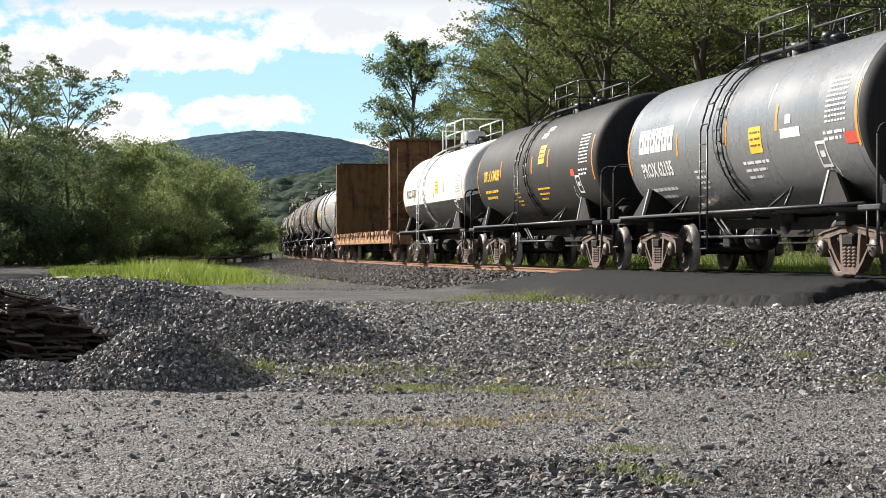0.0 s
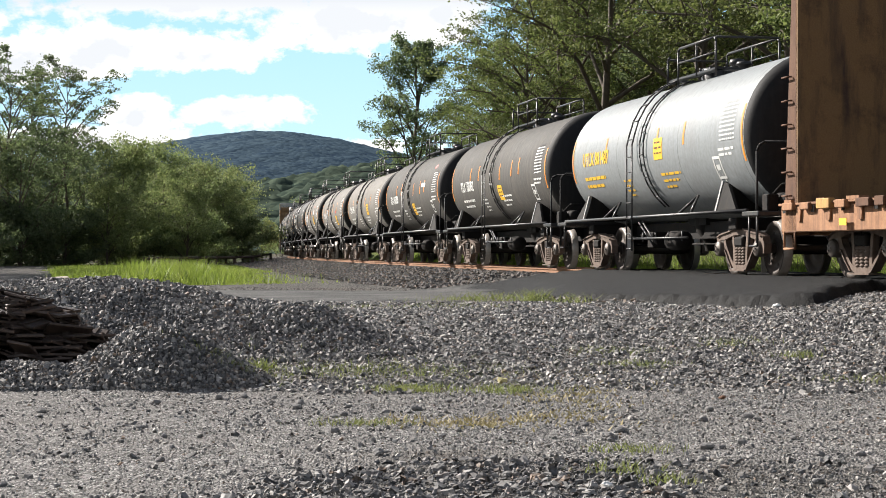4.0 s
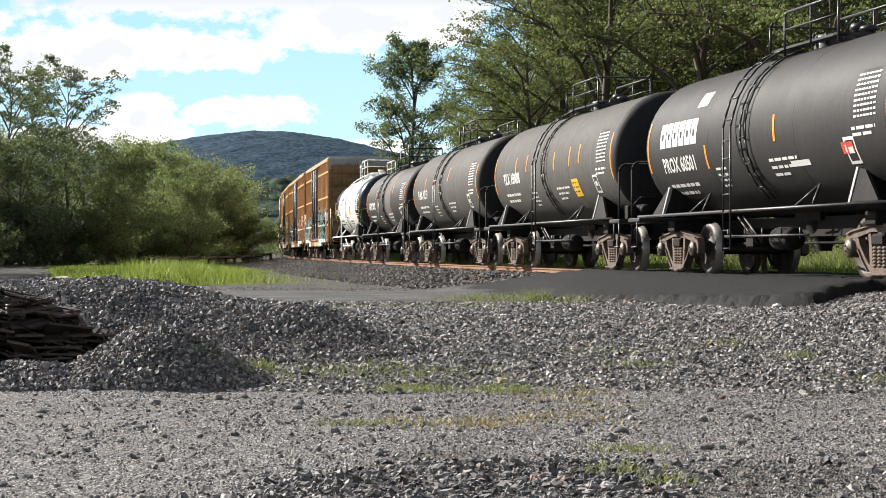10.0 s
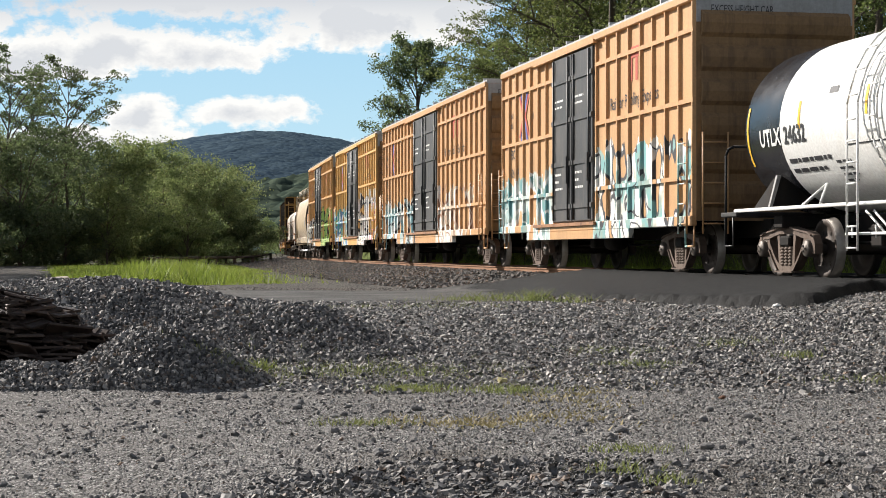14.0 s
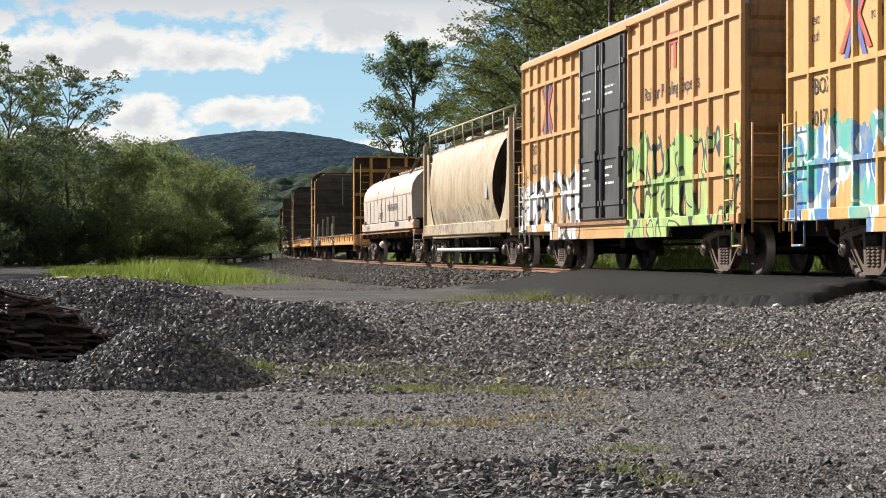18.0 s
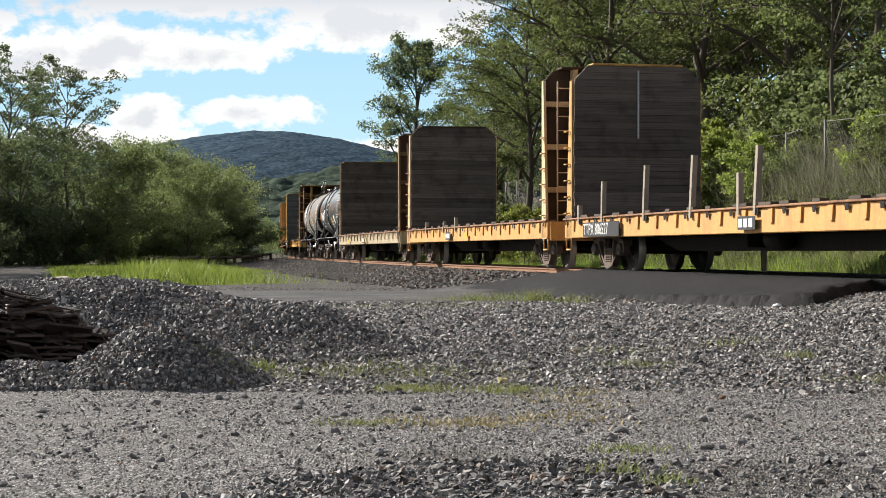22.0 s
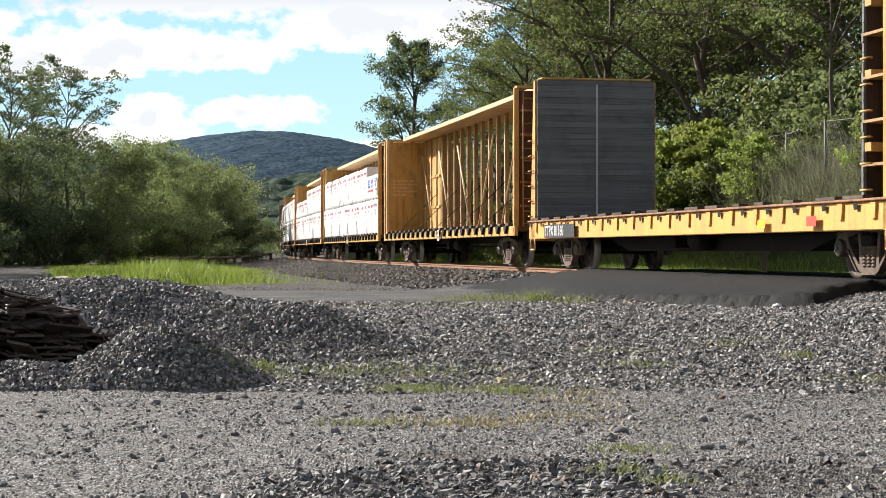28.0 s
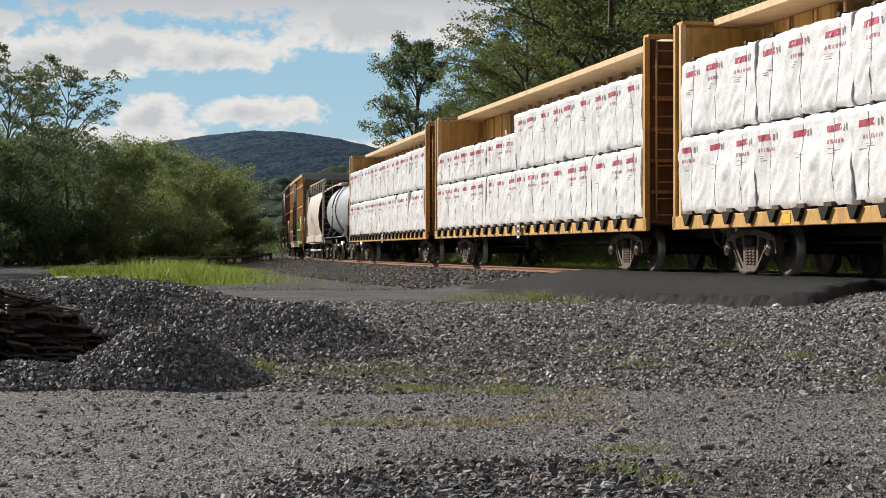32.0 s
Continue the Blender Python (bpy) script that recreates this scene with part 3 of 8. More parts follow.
def bogie(car, x):
    if not SHARED:
        SHARED.update(w=wheelset_mesh(), f=side_frame_mesh(), sp=spring_mesh(), b=bearing_mesh())
        g = Geo()
        g.box(-0.2, 0.2, -1.1, 1.1, 0.49, 0.66, 0.03)
        g.lathe([(0.6, 0.0), (0.6, 0.2), (0.78, 0.2), (0.78, 0.0)], "z", 16)
        g.box(-0.62, -0.52, -0.7, 0.7, 0.36, 0.46)
        g.box(0.52, 0.62, -0.7, 0.7, 0.36, 0.46)
        SHARED["t"] = g.mesh("truck", M_UNDER)
    t = part("truck", SHARED["t"], None, car, at=pose(x, 0, 0))
    for turn in (0, 180):
        m = pose(0, 0, 0, 0, 0, turn)
        part("side_frame", SHARED["f"], None, t, at=m)
        for x in (-0.15, 0.0, 0.15):
            part("spring", SHARED["sp"], None, t, at=m @ pose(x, 0, 0))
        for sx in (-0.889, 0.889):
            part("bearing_cap", SHARED["b"], None, t, at=m @ pose(sx, 0, 0))
    for k, sx in ((0, 0.889), (1, -0.889)):
        w = part("wheelset", SHARED["w"], None, t, at=pose(sx, 0, 0.457))
        WHEELS[k].append(w)
    return t


WHEELS = ([], [])
TRAIN = []
LOADS = []


def coupler_geo(g, L, d):
    e = d * L / 2
    g.box(min(e - d * 0.65, e - d * 0.1), max(e - d * 0.65, e - d * 0.1), -0.09, 0.09, 0.76, 0.92, 0.02)
    g.box(min(e - d * 0.16, e + d * 0.08), max(e - d * 0.16, e + d * 0.08), -0.16, 0.13, 0.70, 0.98, 0.03)
    return g


def underframe(car, L, truck_in, sill_z=0.98, body_in=0.5, brake=True):
    """Centre sill, couplers, air hoses and brake gear, and two trucks."""
    g = Geo()
    g.box(-L / 2 + body_in, L / 2 - body_in, -0.22, 0.22, 0.66, sill_z)
    for x in (-L / 2 + truck_in, L / 2 - truck_in):
        g.box(x - 0.18, x + 0.18, -1.2, 1.2, 0.78, sill_z, 0.02)
    part("centre_sill", g, M_UNDER, car)
    for d in (-1, 1):
        part("coupler", coupler_geo(Geo(), L, d), M_TRUCK, car, "rusty knuckle coupler")
        h = Geo()
        e = d * (L / 2 - 0.35)
        h.pipe([(e, -0.3, 0.8), (e + d * 0.15, -0.3, 0.62), (e + d * 0.3, -0.22, 0.48), (e + d * 0.4, -0.1, 0.55)], 0.025)
        part("air_hose", h, M_BLACK, car)
    if brake:
        b = Geo()
        b.lathe([(-0.5, 0.0), (-0.48, 0.15), (-0.4, 0.19), (0.2, 0.19), (0.28, 0.15), (0.3, 0.0)], "x", 16, (0.3, -0.75, 0.62))
        b.rod((-L / 2 + truck_in, -0.35, 0.55), (L / 2 - truck_in, -0.35, 0.55), 0.022)
        b.box(-1.1, -0.75, -0.95, -0.55, 0.48, 0.8, 0.02)
        part("brake_gear", b, M_UNDER, car)
    bogie(car, -L / 2 + truck_in)
    bogie(car, L / 2 - truck_in)


def text_mesh(body, size, mat, bold=0.0):
    cu = bpy.data.curves.new("lettering", "FONT")
    cu.body, cu.size, cu.offset, cu.resolution_u = body, size, bold, 2
    tmp = new("lettering", cu)
    bpy.context.view_layer.update()
    me = bpy.data.meshes.new_from_object(tmp.evaluated_get(bpy.context.evaluated_depsgraph_get()))
    bpy.data.objects.remove(tmp)
    bpy.data.curves.remove(cu)
    me.materials.clear()
    me.materials.append(mat)
    return me


# ---- freight cars ----
def new_car(name, label, category, s0, s1, group=""):
    car = thing(name, label, category, group)
    TRAIN.append((car, (s0 + s1) / 2, s1 - s0))
    return car, s1 - s0


TANK_Z0 = 1.02


class Skin:
    """Lays markings on the round of a tank, on its open side."""

    def __init__(self, car, r, zc, drop=0.0):
        self.car, self.r, self.zc, self.drop = car, r, zc, drop

    def at(self, u, v, lift=0.006):
        a = (v - self.drop) / self.r
        return (u, -(self.r + lift) * math.cos(a), self.zc + (self.r + lift) * math.sin(a))

    def patches(self, name, rects, mat, label="", lift=0.006):
        g = Geo()
        for u0, u1, v0, v1 in rects:
            n = max(1, int(abs(v1 - v0) / 0.12))
            vs = []
            for i in range(n + 1):
                w = v0 + (v1 - v0) * i / n
                vs += [self.at(u0, w, lift), self.at(u1, w, lift)]
            g.add(vs, [(2 * i, 2 * i + 1, 2 * i + 3, 2 * i + 2) for i in range(n)])
        return part(name, g, mat, self.car, label)

    def words(self, body, size, u, v, mat, squeeze=1.0):
        me = text_mesh(body, size, mat, 0.028 * size)
        for p in me.vertices:
            p.co = self.at(u + p.co.x * squeeze, v + p.co.y, 0.008)
        return part("lettering", me, mat, self.car)


def line_rows(u, v, widths, gap, h, rng, word=0.22):
    """Rows of small print too fine to read, as short bars."""
    out = []
    for k, w in enumerate(widths):
        x = u
        while x < u + w:
            q = min(word * rng.uniform(0.4, 1.3), u + w - x)
            out.append((x, x + q, v - k * gap, v - k * gap + h))
            x += q + word * 0.22
    return out


def tank_car(s0, s1, label, shell=None, r=1.36, style="black", mark="", mark_mat=None, mark_u=-4.3, mark_v=-0.12, seed=1, mark2='', logo=False, yellow=None, stripes=(), table=True, lad_u=-0.5, dome=False, trim=None, extra=(), rail_u=(-0.8, 1.9), table_in=1.05, stain=None, rail_mat=None, rail_h=0.62):
    car, L = new_car("tank_car", label, "tank car", s0, s1, "tank cars in the train")
    rng = random.Random(seed)
    shell = shell or M_BLACK
    trim = trim or M_BLACK
    zc = TANK_Z0 + r
    half = L / 2 - 0.74
    dish = [(0.0, 0.0), (0.02, 0.3), (0.06, 0.56), (0.12, 0.76), (0.19, 0.89), (0.27, 0.96), (0.35, 0.99), (0.43, 1.0)]
    head = [(-half + t, r * q) for t, q in dish]
    if style == "banded":
        cut = 1.8
        for d in (-1, 1):
            prof = [(d * t, q) for t, q in head] + [(d * (-half + cut), r)]
            part("tank_end", Geo().lathe(prof, "x", 48, (0, 0, zc)), M_GLOSSBLK, car, "gloss black tank end")
        part("tank", Geo().lathe([(-half + cut, r), (half - cut, r)], "x", 48, (0, 0, zc)), M_WHITE, car, "white tank middle")
    elif style == "halves":
        prof = head + [(-t, q) for t, q in reversed(head)]
        a = -0.3
        part("tank", Geo().lathe(prof, "x", 36, (0, 0, zc), a0=a, a1=math.pi - a), M_WHITE, car, "white upper tank")
        part("tank_belly", Geo().lathe(prof, "x", 24, (0, 0, zc), a0=math.pi - a, a1=2 * math.pi + a), M_BLACK, car, "black lower tank")
    else:
        part("tank", Geo().lathe([(-half + 0.43, r), (half - 0.43, r)], "x", 48, (0, 0, zc)), shell, car)
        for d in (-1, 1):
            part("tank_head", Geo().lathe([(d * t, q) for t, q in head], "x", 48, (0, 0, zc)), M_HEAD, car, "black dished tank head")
    # weld seams
    for u in (-half + 0.62, -half / 3, half / 3, half - 0.62):
        g = Geo().lathe([(u - 0.02, r), (u - 0.01, r + 0.004), (u + 0.01, r + 0.004), (u + 0.02, r)], "x", 48, (0, 0, zc))
        if style not in ("banded", "halves"):
            part("weld_seam", g, shell, car)
    skin = Skin(car, r, zc, 0.25 if style in ("halves", "banded") else 0.13)
    if stain:
        part("stain_band", Geo().lathe([(stain[0], r + 0.003), (stain[1], r + 0.003)], "x", 48, (0, 0, zc)), M_STAINSHADE, car, "dried spill stain and shade brown")
    top = zc + r
    # strap, ladder up the round
    g = Geo()
    for dx in (-0.17, 0.17):
        pts = [(lad_u + dx, -r - 0.16, 0.42), (lad_u + dx, -r - 0.16, zc + 0.1)]
        pts += [(lad_u + dx, -(r + 0.14) * math.cos(a), zc + (r + 0.14) * math.sin(a)) for a in (0.2, 0.4, 0.6, 0.8, 1.0, 1.2)]
        g.pipe(pts, 0.018)
    for k in range(7):
        z = 0.46 + k * 0.3
        g.rod((lad_u - 0.17, -r - 0.16, z), (lad_u + 0.17, -r - 0.16, z), 0.014)
    for a in (0.15, 0.4, 0.65, 0.9, 1.15):
        y, z = -(r + 0.14) * math.cos(a), zc + (r + 0.14) * math.sin(a)
        g.rod((lad_u - 0.17, y, z), (lad_u + 0.17, y, z), 0.014)
    part("ladder", g, rail_mat or trim, car)
    g = Geo()
    for dx in (0.3, 0.52):
        g.pipe([(lad_u + dx, -(r + 0.05) * math.cos(a), zc + (r + 0.05) * math.sin(a)) for a in np.linspace(-0.9, 1.3, 12)], 0.016)
    for a in np.linspace(-0.7, 1.2, 7):
        y, z = -(r + 0.05) * math.cos(a), zc + (r + 0.05) * math.sin(a)
        g.rod((lad_u + 0.3, y, z), (lad_u + 0.52, y, z), 0.012)
    part("safety_cage", g, rail_mat or trim, car)
    g = Geo()
    for u in (-0.12, 0.12):
        g.rod((lad_u + 0.2 + u, -1.35, 0.98), (lad_u + 0.9 + u, -1.3, 0.55), 0.018)
    g.pipe([(lad_u - 0.5, -1.38, 0.66), (lad_u + 3.0, -1.38, 0.66)], 0.022)
    for k in range(5):
        g.rod((lad_u - 0.3 + k * 0.75, -1.38, 0.6), (lad_u - 0.3 + k * 0.75, -1.38, 0.78), 0.016)
    part("step_rail", g, trim, car)
    # walkway and guard rail on top
    r0, r1 = rail_u
    g = Geo()
    for yy in (-0.62, 0.44):
        g.box(r0, r1, yy, yy + 0.18, top + 0.02, top + 0.06)
    g.box(r0, r0 + 0.2, -0.62, 0.62, top + 0.02, top + 0.06)
    g.box(r1 - 0.2, r1, -0.62, 0.62, top + 0.02, top + 0.06)
    part("walkway", g, trim, car)
    g = Geo()
    for yy in (-0.62, 0.62):
        h = rail_h
        st = r0 + (0.62 if yy < 0 else 0)
        g.pipe([(st, yy, top - 0.1), (st, yy, top + h - 0.06), (st + 0.08, yy, top + h), (r1 - 0.06, yy, top + h), (r1, yy, top + h - 0.08), (r1, yy, top - 0.1)], 0.024)
        g.rod(((st + r1) / 2, yy, top), ((st + r1) / 2, yy, top + h), 0.02)
        g.rod((st, yy, top + h * 0.55), (r1, yy, top + h * 0.55), 0.016)
    g.pipe([(r0, -0.62, top), (r0, -0.62, top + rail_h - 0.17), (r0 + 0.1, -0.62, top + rail_h - 0.1)], 0.024)
    g.pipe([(r1, -0.62, top + rail_h), (r1, 0.62, top + rail_h)], 0.022)
    g.pipe([(r0, -0.62, top + rail_h - 0.15), (r0, 0.62, top + rail_h - 0.15)], 0.022)
    part("guard_rail", g, rail_mat or trim, car)
    g = Geo()
    g.lathe([(top - 0.15, 0.34), (top + 0.16, 0.34), (top + 0.2, 0.3), (top + 0.23, 0.0)], "z", 18, (0.4, 0, 0))
    manway = part("manway", g, trim, car)
    for k in range(8):
        a = k * math.pi / 4
        part("bolt", Geo().rod((0.4 + 0.37 * math.cos(a), 0.37 * math.sin(a), top + 0.02), (0.4 + 0.37 * math.cos(a), 0.37 * math.sin(a), top + 0.2), 0.03, 6), trim, manway)
    for u, h in ((1.1, 0.3), (1.45, 0.22), (-0.35, 0.2)):
        part("valve", Geo().lathe([(top - 0.1, 0.1), (top + h * 0.6, 0.1), (top + h * 0.7, 0.16), (top + h, 0.13), (top + h + 0.02, 0.0)], "z", 12, (u, 0.1, 0)), trim, car)
    if dome:
        part("dome", Geo().lathe([(top - 0.2, 0.42), (top + 0.42, 0.4), (top + 0.52, 0.33), (top + 0.56, 0.0)], "z", 22, (0.35, 0, 0)), M_WHITE, car, "white round dome")
    # side rails, end platforms, saddles
    for sy in (-1, 1):
        g = Geo()
        g.pipe([(-half + 0.1, sy * 1.42, 1.08), (half - 0.1, sy * 1.42, 1.08)], 0.03, 8)
        part("side_rail", g, trim, car)
        for u in (-half * 0.42, half * 0.42):
            b = Geo()
            b.pipe([(u - 0.32, sy * 1.38, 1.1), (u, sy * 1.12, 1.42), (u + 0.32, sy * 1.38, 1.1)], 0.026)
            part("rail_bracket", b, trim, car)
    for d in (-1, 1):
        g = Geo()
        x0, x1 = sorted((d * (half - 0.25), d * (L / 2 - 0.28)))
        g.box(x0, x1, -1.46, 1.46, 0.98, 1.06, 0.015)
        part("end_platform", g, M_BLACK, car)
        for sy in (-1, 1):
            # bolster web: a dark plate from the platform up to the shell, with a pale edge
            x = d * (half - 1.55)
            w = Geo()
            foot, lean = sy * 1.43, sy * (r * 0.9)
            vs = [(x, foot, 1.06), (x, lean + sy * 0.06, 1.6), (x + d * 0.2, lean + sy * 0.05, 1.56), (x + d * 0.85, foot - sy * 0.06, 1.06)]
            w.add([(a, b - sy * q, c) for q in (0, 0.05) for a, b, c in vs], [(0, 1, 2, 3), (7, 6, 5, 4), (0, 4, 5, 1), (1, 5, 6, 2), (2, 6, 7, 3), (3, 7, 4, 0)])
            w.prism([(sy * 1.4, 1.06), (sy * 0.4, 1.06), (sy * r * 0.7, zc - r * 0.7), (sy * r * 0.9, 1.6)], "x", x - 0.03, x + 0.03)
            web = part("saddle_plate", w, M_UNDER, car)
            part("pale_edge", Geo().prism([(foot + sy * 0.012, 1.06), (foot - sy * 0.05, 1.06), (lean + sy * 0.01, 1.61), (lean + sy * 0.072, 1.61)], "x", x - 0.045, x + 0.02), M_STRAP, web, "pale steel edge")
            st = Geo()
            st.pipe([(d * (L / 2 - 0.4), sy * 1.42, 1.0), (d * (L / 2 - 0.4), sy * 1.42, 0.5), (d * (L / 2 - 0.75), sy * 1.42, 0.5), (d * (L / 2 - 0.75), sy * 1.42, 1.0)], 0.018)
            part("stirrup", st, M_BLACK, car)
        e = d * (L / 2 - 0.42)
        rail = [(e, -1.42, 0.55), (e, -1.42, 2.02), (e, -1.38, 2.12), (e, -1.28, 2.17), (e, 1.28, 2.17), (e, 1.38, 2.12), (e, 1.42, 2.02), (e, 1.42, 0.55)]
        part("end_handrail", Geo().pipe(rail, 0.024), M_HEAD, car)
    # bottom outlet and brake wheel
    g = Geo()
    g.lathe([(0.42, 0.12), (0.6, 0.16), (0.8, 0.3), (1.12, 0.34)], "z", 16)
    g.box(-0.5, 0.5, -0.3, 0.3, 0.92, 1.08)
    part("outlet_skid", g, M_UNDER, car)
    g = Geo()
    g.lathe([(-0.02, 0.26), (0.0, 0.28), (0.02, 0.26), (0.0, 0.24), (-0.02, 0.26)], "x", 18, (half + 0.3, 0.55, 1.95))
    for k in range(3):
        a = k * 2.1
        g.rod((half + 0.3, 0.55, 1.95), (half + 0.3, 0.55 + 0.26 * math.cos(a), 1.95 + 0.26 * math.sin(a)), 0.012)
    g.rod((half + 0.32, 0.55, 1.05), (half + 0.32, 0.55, 1.95), 0.03)
    part("brake_wheel", g, trim, car)
    g = Geo()
    g.lathe([(-0.3, 0.0), (-0.28, 0.1), (-0.22, 0.13), (0.22, 0.13), (0.28, 0.1), (0.3, 0.0)], "x", 14, (half + 0.1, -0.85, 1.24))
    g.box(half - 0.02, half + 0.22, -1.2, -1.0, 1.06, 1.34, 0.02)
    g.pipe([(half + 0.1, -1.05, 1.34), (half + 0.1, -0.9, 1.5), (half + 0.1, -0.6, 1.5)], 0.025)
    part("brake_valve", g, M_UNDER, car)
    underframe(car, L, 2.1)
    # markings
    pale = mark_mat or M_DECAL
    if mark:
        skin.words(mark, 0.38, mark_u, mark_v, pale, 0.85)
        skin.patches("small_print", line_rows(mark_u, mark_v - 0.32, (1.5, 1.2), 0.17, 0.07, rng), pale)
    if mark2:
        skin.words(mark2, 0.38, mark_u - 0.95, mark_v, M_DECAL, 0.85)
    if logo:
        skin.patches("logo_block", [(mark_u - 0.05 + i * 0.33, mark_u + 0.24 + i * 0.33, mark_v + 0.46, mark_v + 0.92) for i in range(6)], M_DECAL, "white block lettering shapes")
        skin.patches("logo_notch", [(mark_u + 0.04 + i * 0.33, mark_u + 0.13 + i * 0.33, mark_v + 0.60, mark_v + 0.72) for i in range(6)], shell, lift=0.009)
    end = half - 0.5
    stripe = M_YELLOWTAG if style == "banded" else M_ORANGE
    for d in (-1, 1):
        skin.patches("end_reflector", [(d * end - 0.035, d * end + 0.035, -0.35, 0.62)], stripe)
    for u, v in stripes:
        skin.patches("reflector", [(u - 0.04, u + 0.04, v, v + 0.42)], stripe)
    if yellow:
        u, v, w = yellow
        skin.patches("placard", [(u, u + w, v, v + w * 0.82)], M_YELLOWTAG)
        skin.patches("placard_print", line_rows(u + 0.05, v + w * 0.62, (w - 0.1,) * 3, w * 0.2, 0.03, rng), M_RUST, lift=0.009)
    if table:
        u, v = end - table_in, 0.05
        skin.patches("data_table", [(u, u + 0.7, v + k * 0.075, v + k * 0.075 + 0.032) for k in range(9)], M_STRAP if style in ("halves",) else M_DECAL, "white stencilled data table")
        skin.patches("table_rule", [(u + k * 0.1, u + k * 0.1 + 0.025, v, v + 0.7) for k in range(1, 7)], shell, lift=0.009)
        skin.patches("notice", line_rows(u - 0.1, -0.12, (0.75, 0.6), 0.09, 0.045, rng), M_DECAL)
        skin.patches("frame_label", [(u - 0.45, u - 0.1, -0.62, -0.57), (u - 0.45, u - 0.1, -0.25, -0.2), (u - 0.45, u - 0.41, -0.57, -0.25), (u - 0.14, u - 0.1, -0.57, -0.25), (u - 0.36, u - 0.2, -0.45, -0.35)], M_DECAL)
    skin.patches("small_print", line_rows(lad_u - 1.2, -0.45, (0.5, 0.45, 0.5, 0.35), 0.11, 0.045, rng), pale)
    skin.patches("small_print", line_rows(lad_u + 1.2, -0.42, (1.1, 0.9, 0.6), 0.13, 0.05, rng), pale)
    for what, u, v, w, h in extra:
        m = {"white": M_DECAL, "red": M_RED, "orange": M_ORANGE, "yellow": M_YELLOWTAG, "dark": M_DARKLET}[what.split()[0]]
        if "diamond" in what:
            g = Geo().add([skin.at(u, v), skin.at(u + w / 2, v + h / 2), skin.at(u, v + h), skin.at(u - w / 2, v + h / 2)], [(0, 1, 2, 3)])
            part("hazard_sign", g, m, car)
        else:
            skin.patches("patch", [(u, u + w, v, v + h)], m)
    return car


def graffiti_mat(name, base, zones, dirt=(0.26, 0.13, 0.07), wear=0.4, blotch=0.5):
    """Painted panel with sprayed lettering-like swirls; zones: u0, u1, z0, z1, three colours."""
    m, n, l = nodes_of(name)
    b = n["Principled BSDF"]
    co = n.new("ShaderNodeTexCoord").outputs["Object"]
    sep = n.new("ShaderNodeSeparateXYZ")
    l.new(co, sep.inputs[0])
    big = noise_node(n, l, co, 1.1, 5.0, 0.65)
    fine = noise_node(n, l, co, 22.0, 3.0)
    col = ramp_mix(n, l, sharpen(n, l, fine, 0.3, 0.75), tuple(c * 0.86 for c in base), tuple(min(1, c * 1.08) for c in base))
    st = noise_node(n, l, stretched(n, l, co, 5.0, 5.0, 0.3), 1.7, 4.0)
    mm = n.new("ShaderNodeMath")
    mm.operation = "MULTIPLY"
    l.new(sharpen(n, l, st, 0.48, 0.75), mm.inputs[0])
    mm.inputs[1].default_value = wear
    col = ramp_mix(n, l, mm.outputs[0], col, dirt)
    m2 = n.new("ShaderNodeMath")
    m2.operation = "MULTIPLY"
    l.new(sharpen(n, l, big, 0.48, 0.7), m2.inputs[0])
    m2.inputs[1].default_value = wear
    col = ramp_mix(n, l, m2.outputs[0], col, tuple((1 - blotch) * a + blotch * b for a, b in zip(base, dirt)))
    edge = noise_node(n, l, stretched(n, l, co, 1.6, 1.6, 0.9), 1.3, 3.0)
    swirl = noise_node(n, l, stretched(n, l, co, 1.5, 1.5, 0.7), 1.5, 1.0)
    swirl2 = noise_node(n, l, stretched(n, l, co, 1.2, 1.2, 0.8), 1.9, 0.5)

    letters = noise_node(n, l, stretched(n, l, co, 1.35, 1.35, 0.62), 1.25, 1.5)
    fade = noise_node(n, l, co, 2.6, 4.0)

    def band(sock, lo, hi, wob):
        a = n.new("ShaderNodeMath")
        a.operation = "MULTIPLY_ADD"
        l.new(edge, a.inputs[0])
        a.inputs[1].default_value = wob
        l.new(sock, a.inputs[2])
        f = n.new("ShaderNodeMath")
        f.operation = "COMPARE"
        l.new(a.outputs[0], f.inputs[0])
        f.inputs[1].default_value = (lo + hi) / 2 + wob * 0.5
        f.inputs[2].default_value = (hi - lo) / 2
        return f.outputs[0]

    for u0, u1, z0, z1, ca, cb, cc in zones:
        f0 = n.new("ShaderNodeMath")
        f0.operation = "MULTIPLY"
        l.new(band(sep.outputs[0], u0, u1, 1.2), f0.inputs[0])
        l.new(band(sep.outputs[2], z0, z1, 1.3), f0.inputs[1])
        f = n.new("ShaderNodeMath")
        f.operation = "MULTIPLY"
        l.new(f0.outputs[0], f.inputs[0])
        l.new(sharpen(n, l, letters, 0.40, 0.41), f.inputs[1])
        g = ramp_mix(n, l, sharpen(n, l, swirl, 0.5, 0.53), ca, cb)
        g = ramp_mix(n, l, sharpen(n, l, fade, 0.45, 0.75), g, tuple(0.5 * a + 0.5 * b for a, b in zip(cb, base)))
        g = ramp_mix(n, l, sharpen(n, l, letters, 0.45, 0.44), g, cc)
        k = n.new("ShaderNodeMath")
        k.operation = "COMPARE"
        l.new(swirl2, k.inputs[0])
        k.inputs[1].default_value, k.inputs[2].default_value = 0.5, 0.022
        g = ramp_mix(n, l, k.outputs[0], g, cc)
        col = ramp_mix(n, l, f.outputs[0], col, g)
    l.new(col, b.inputs["Base Color"])
    b.inputs["Roughness"].default_value = 0.5
    MATS[name] = m
    return m


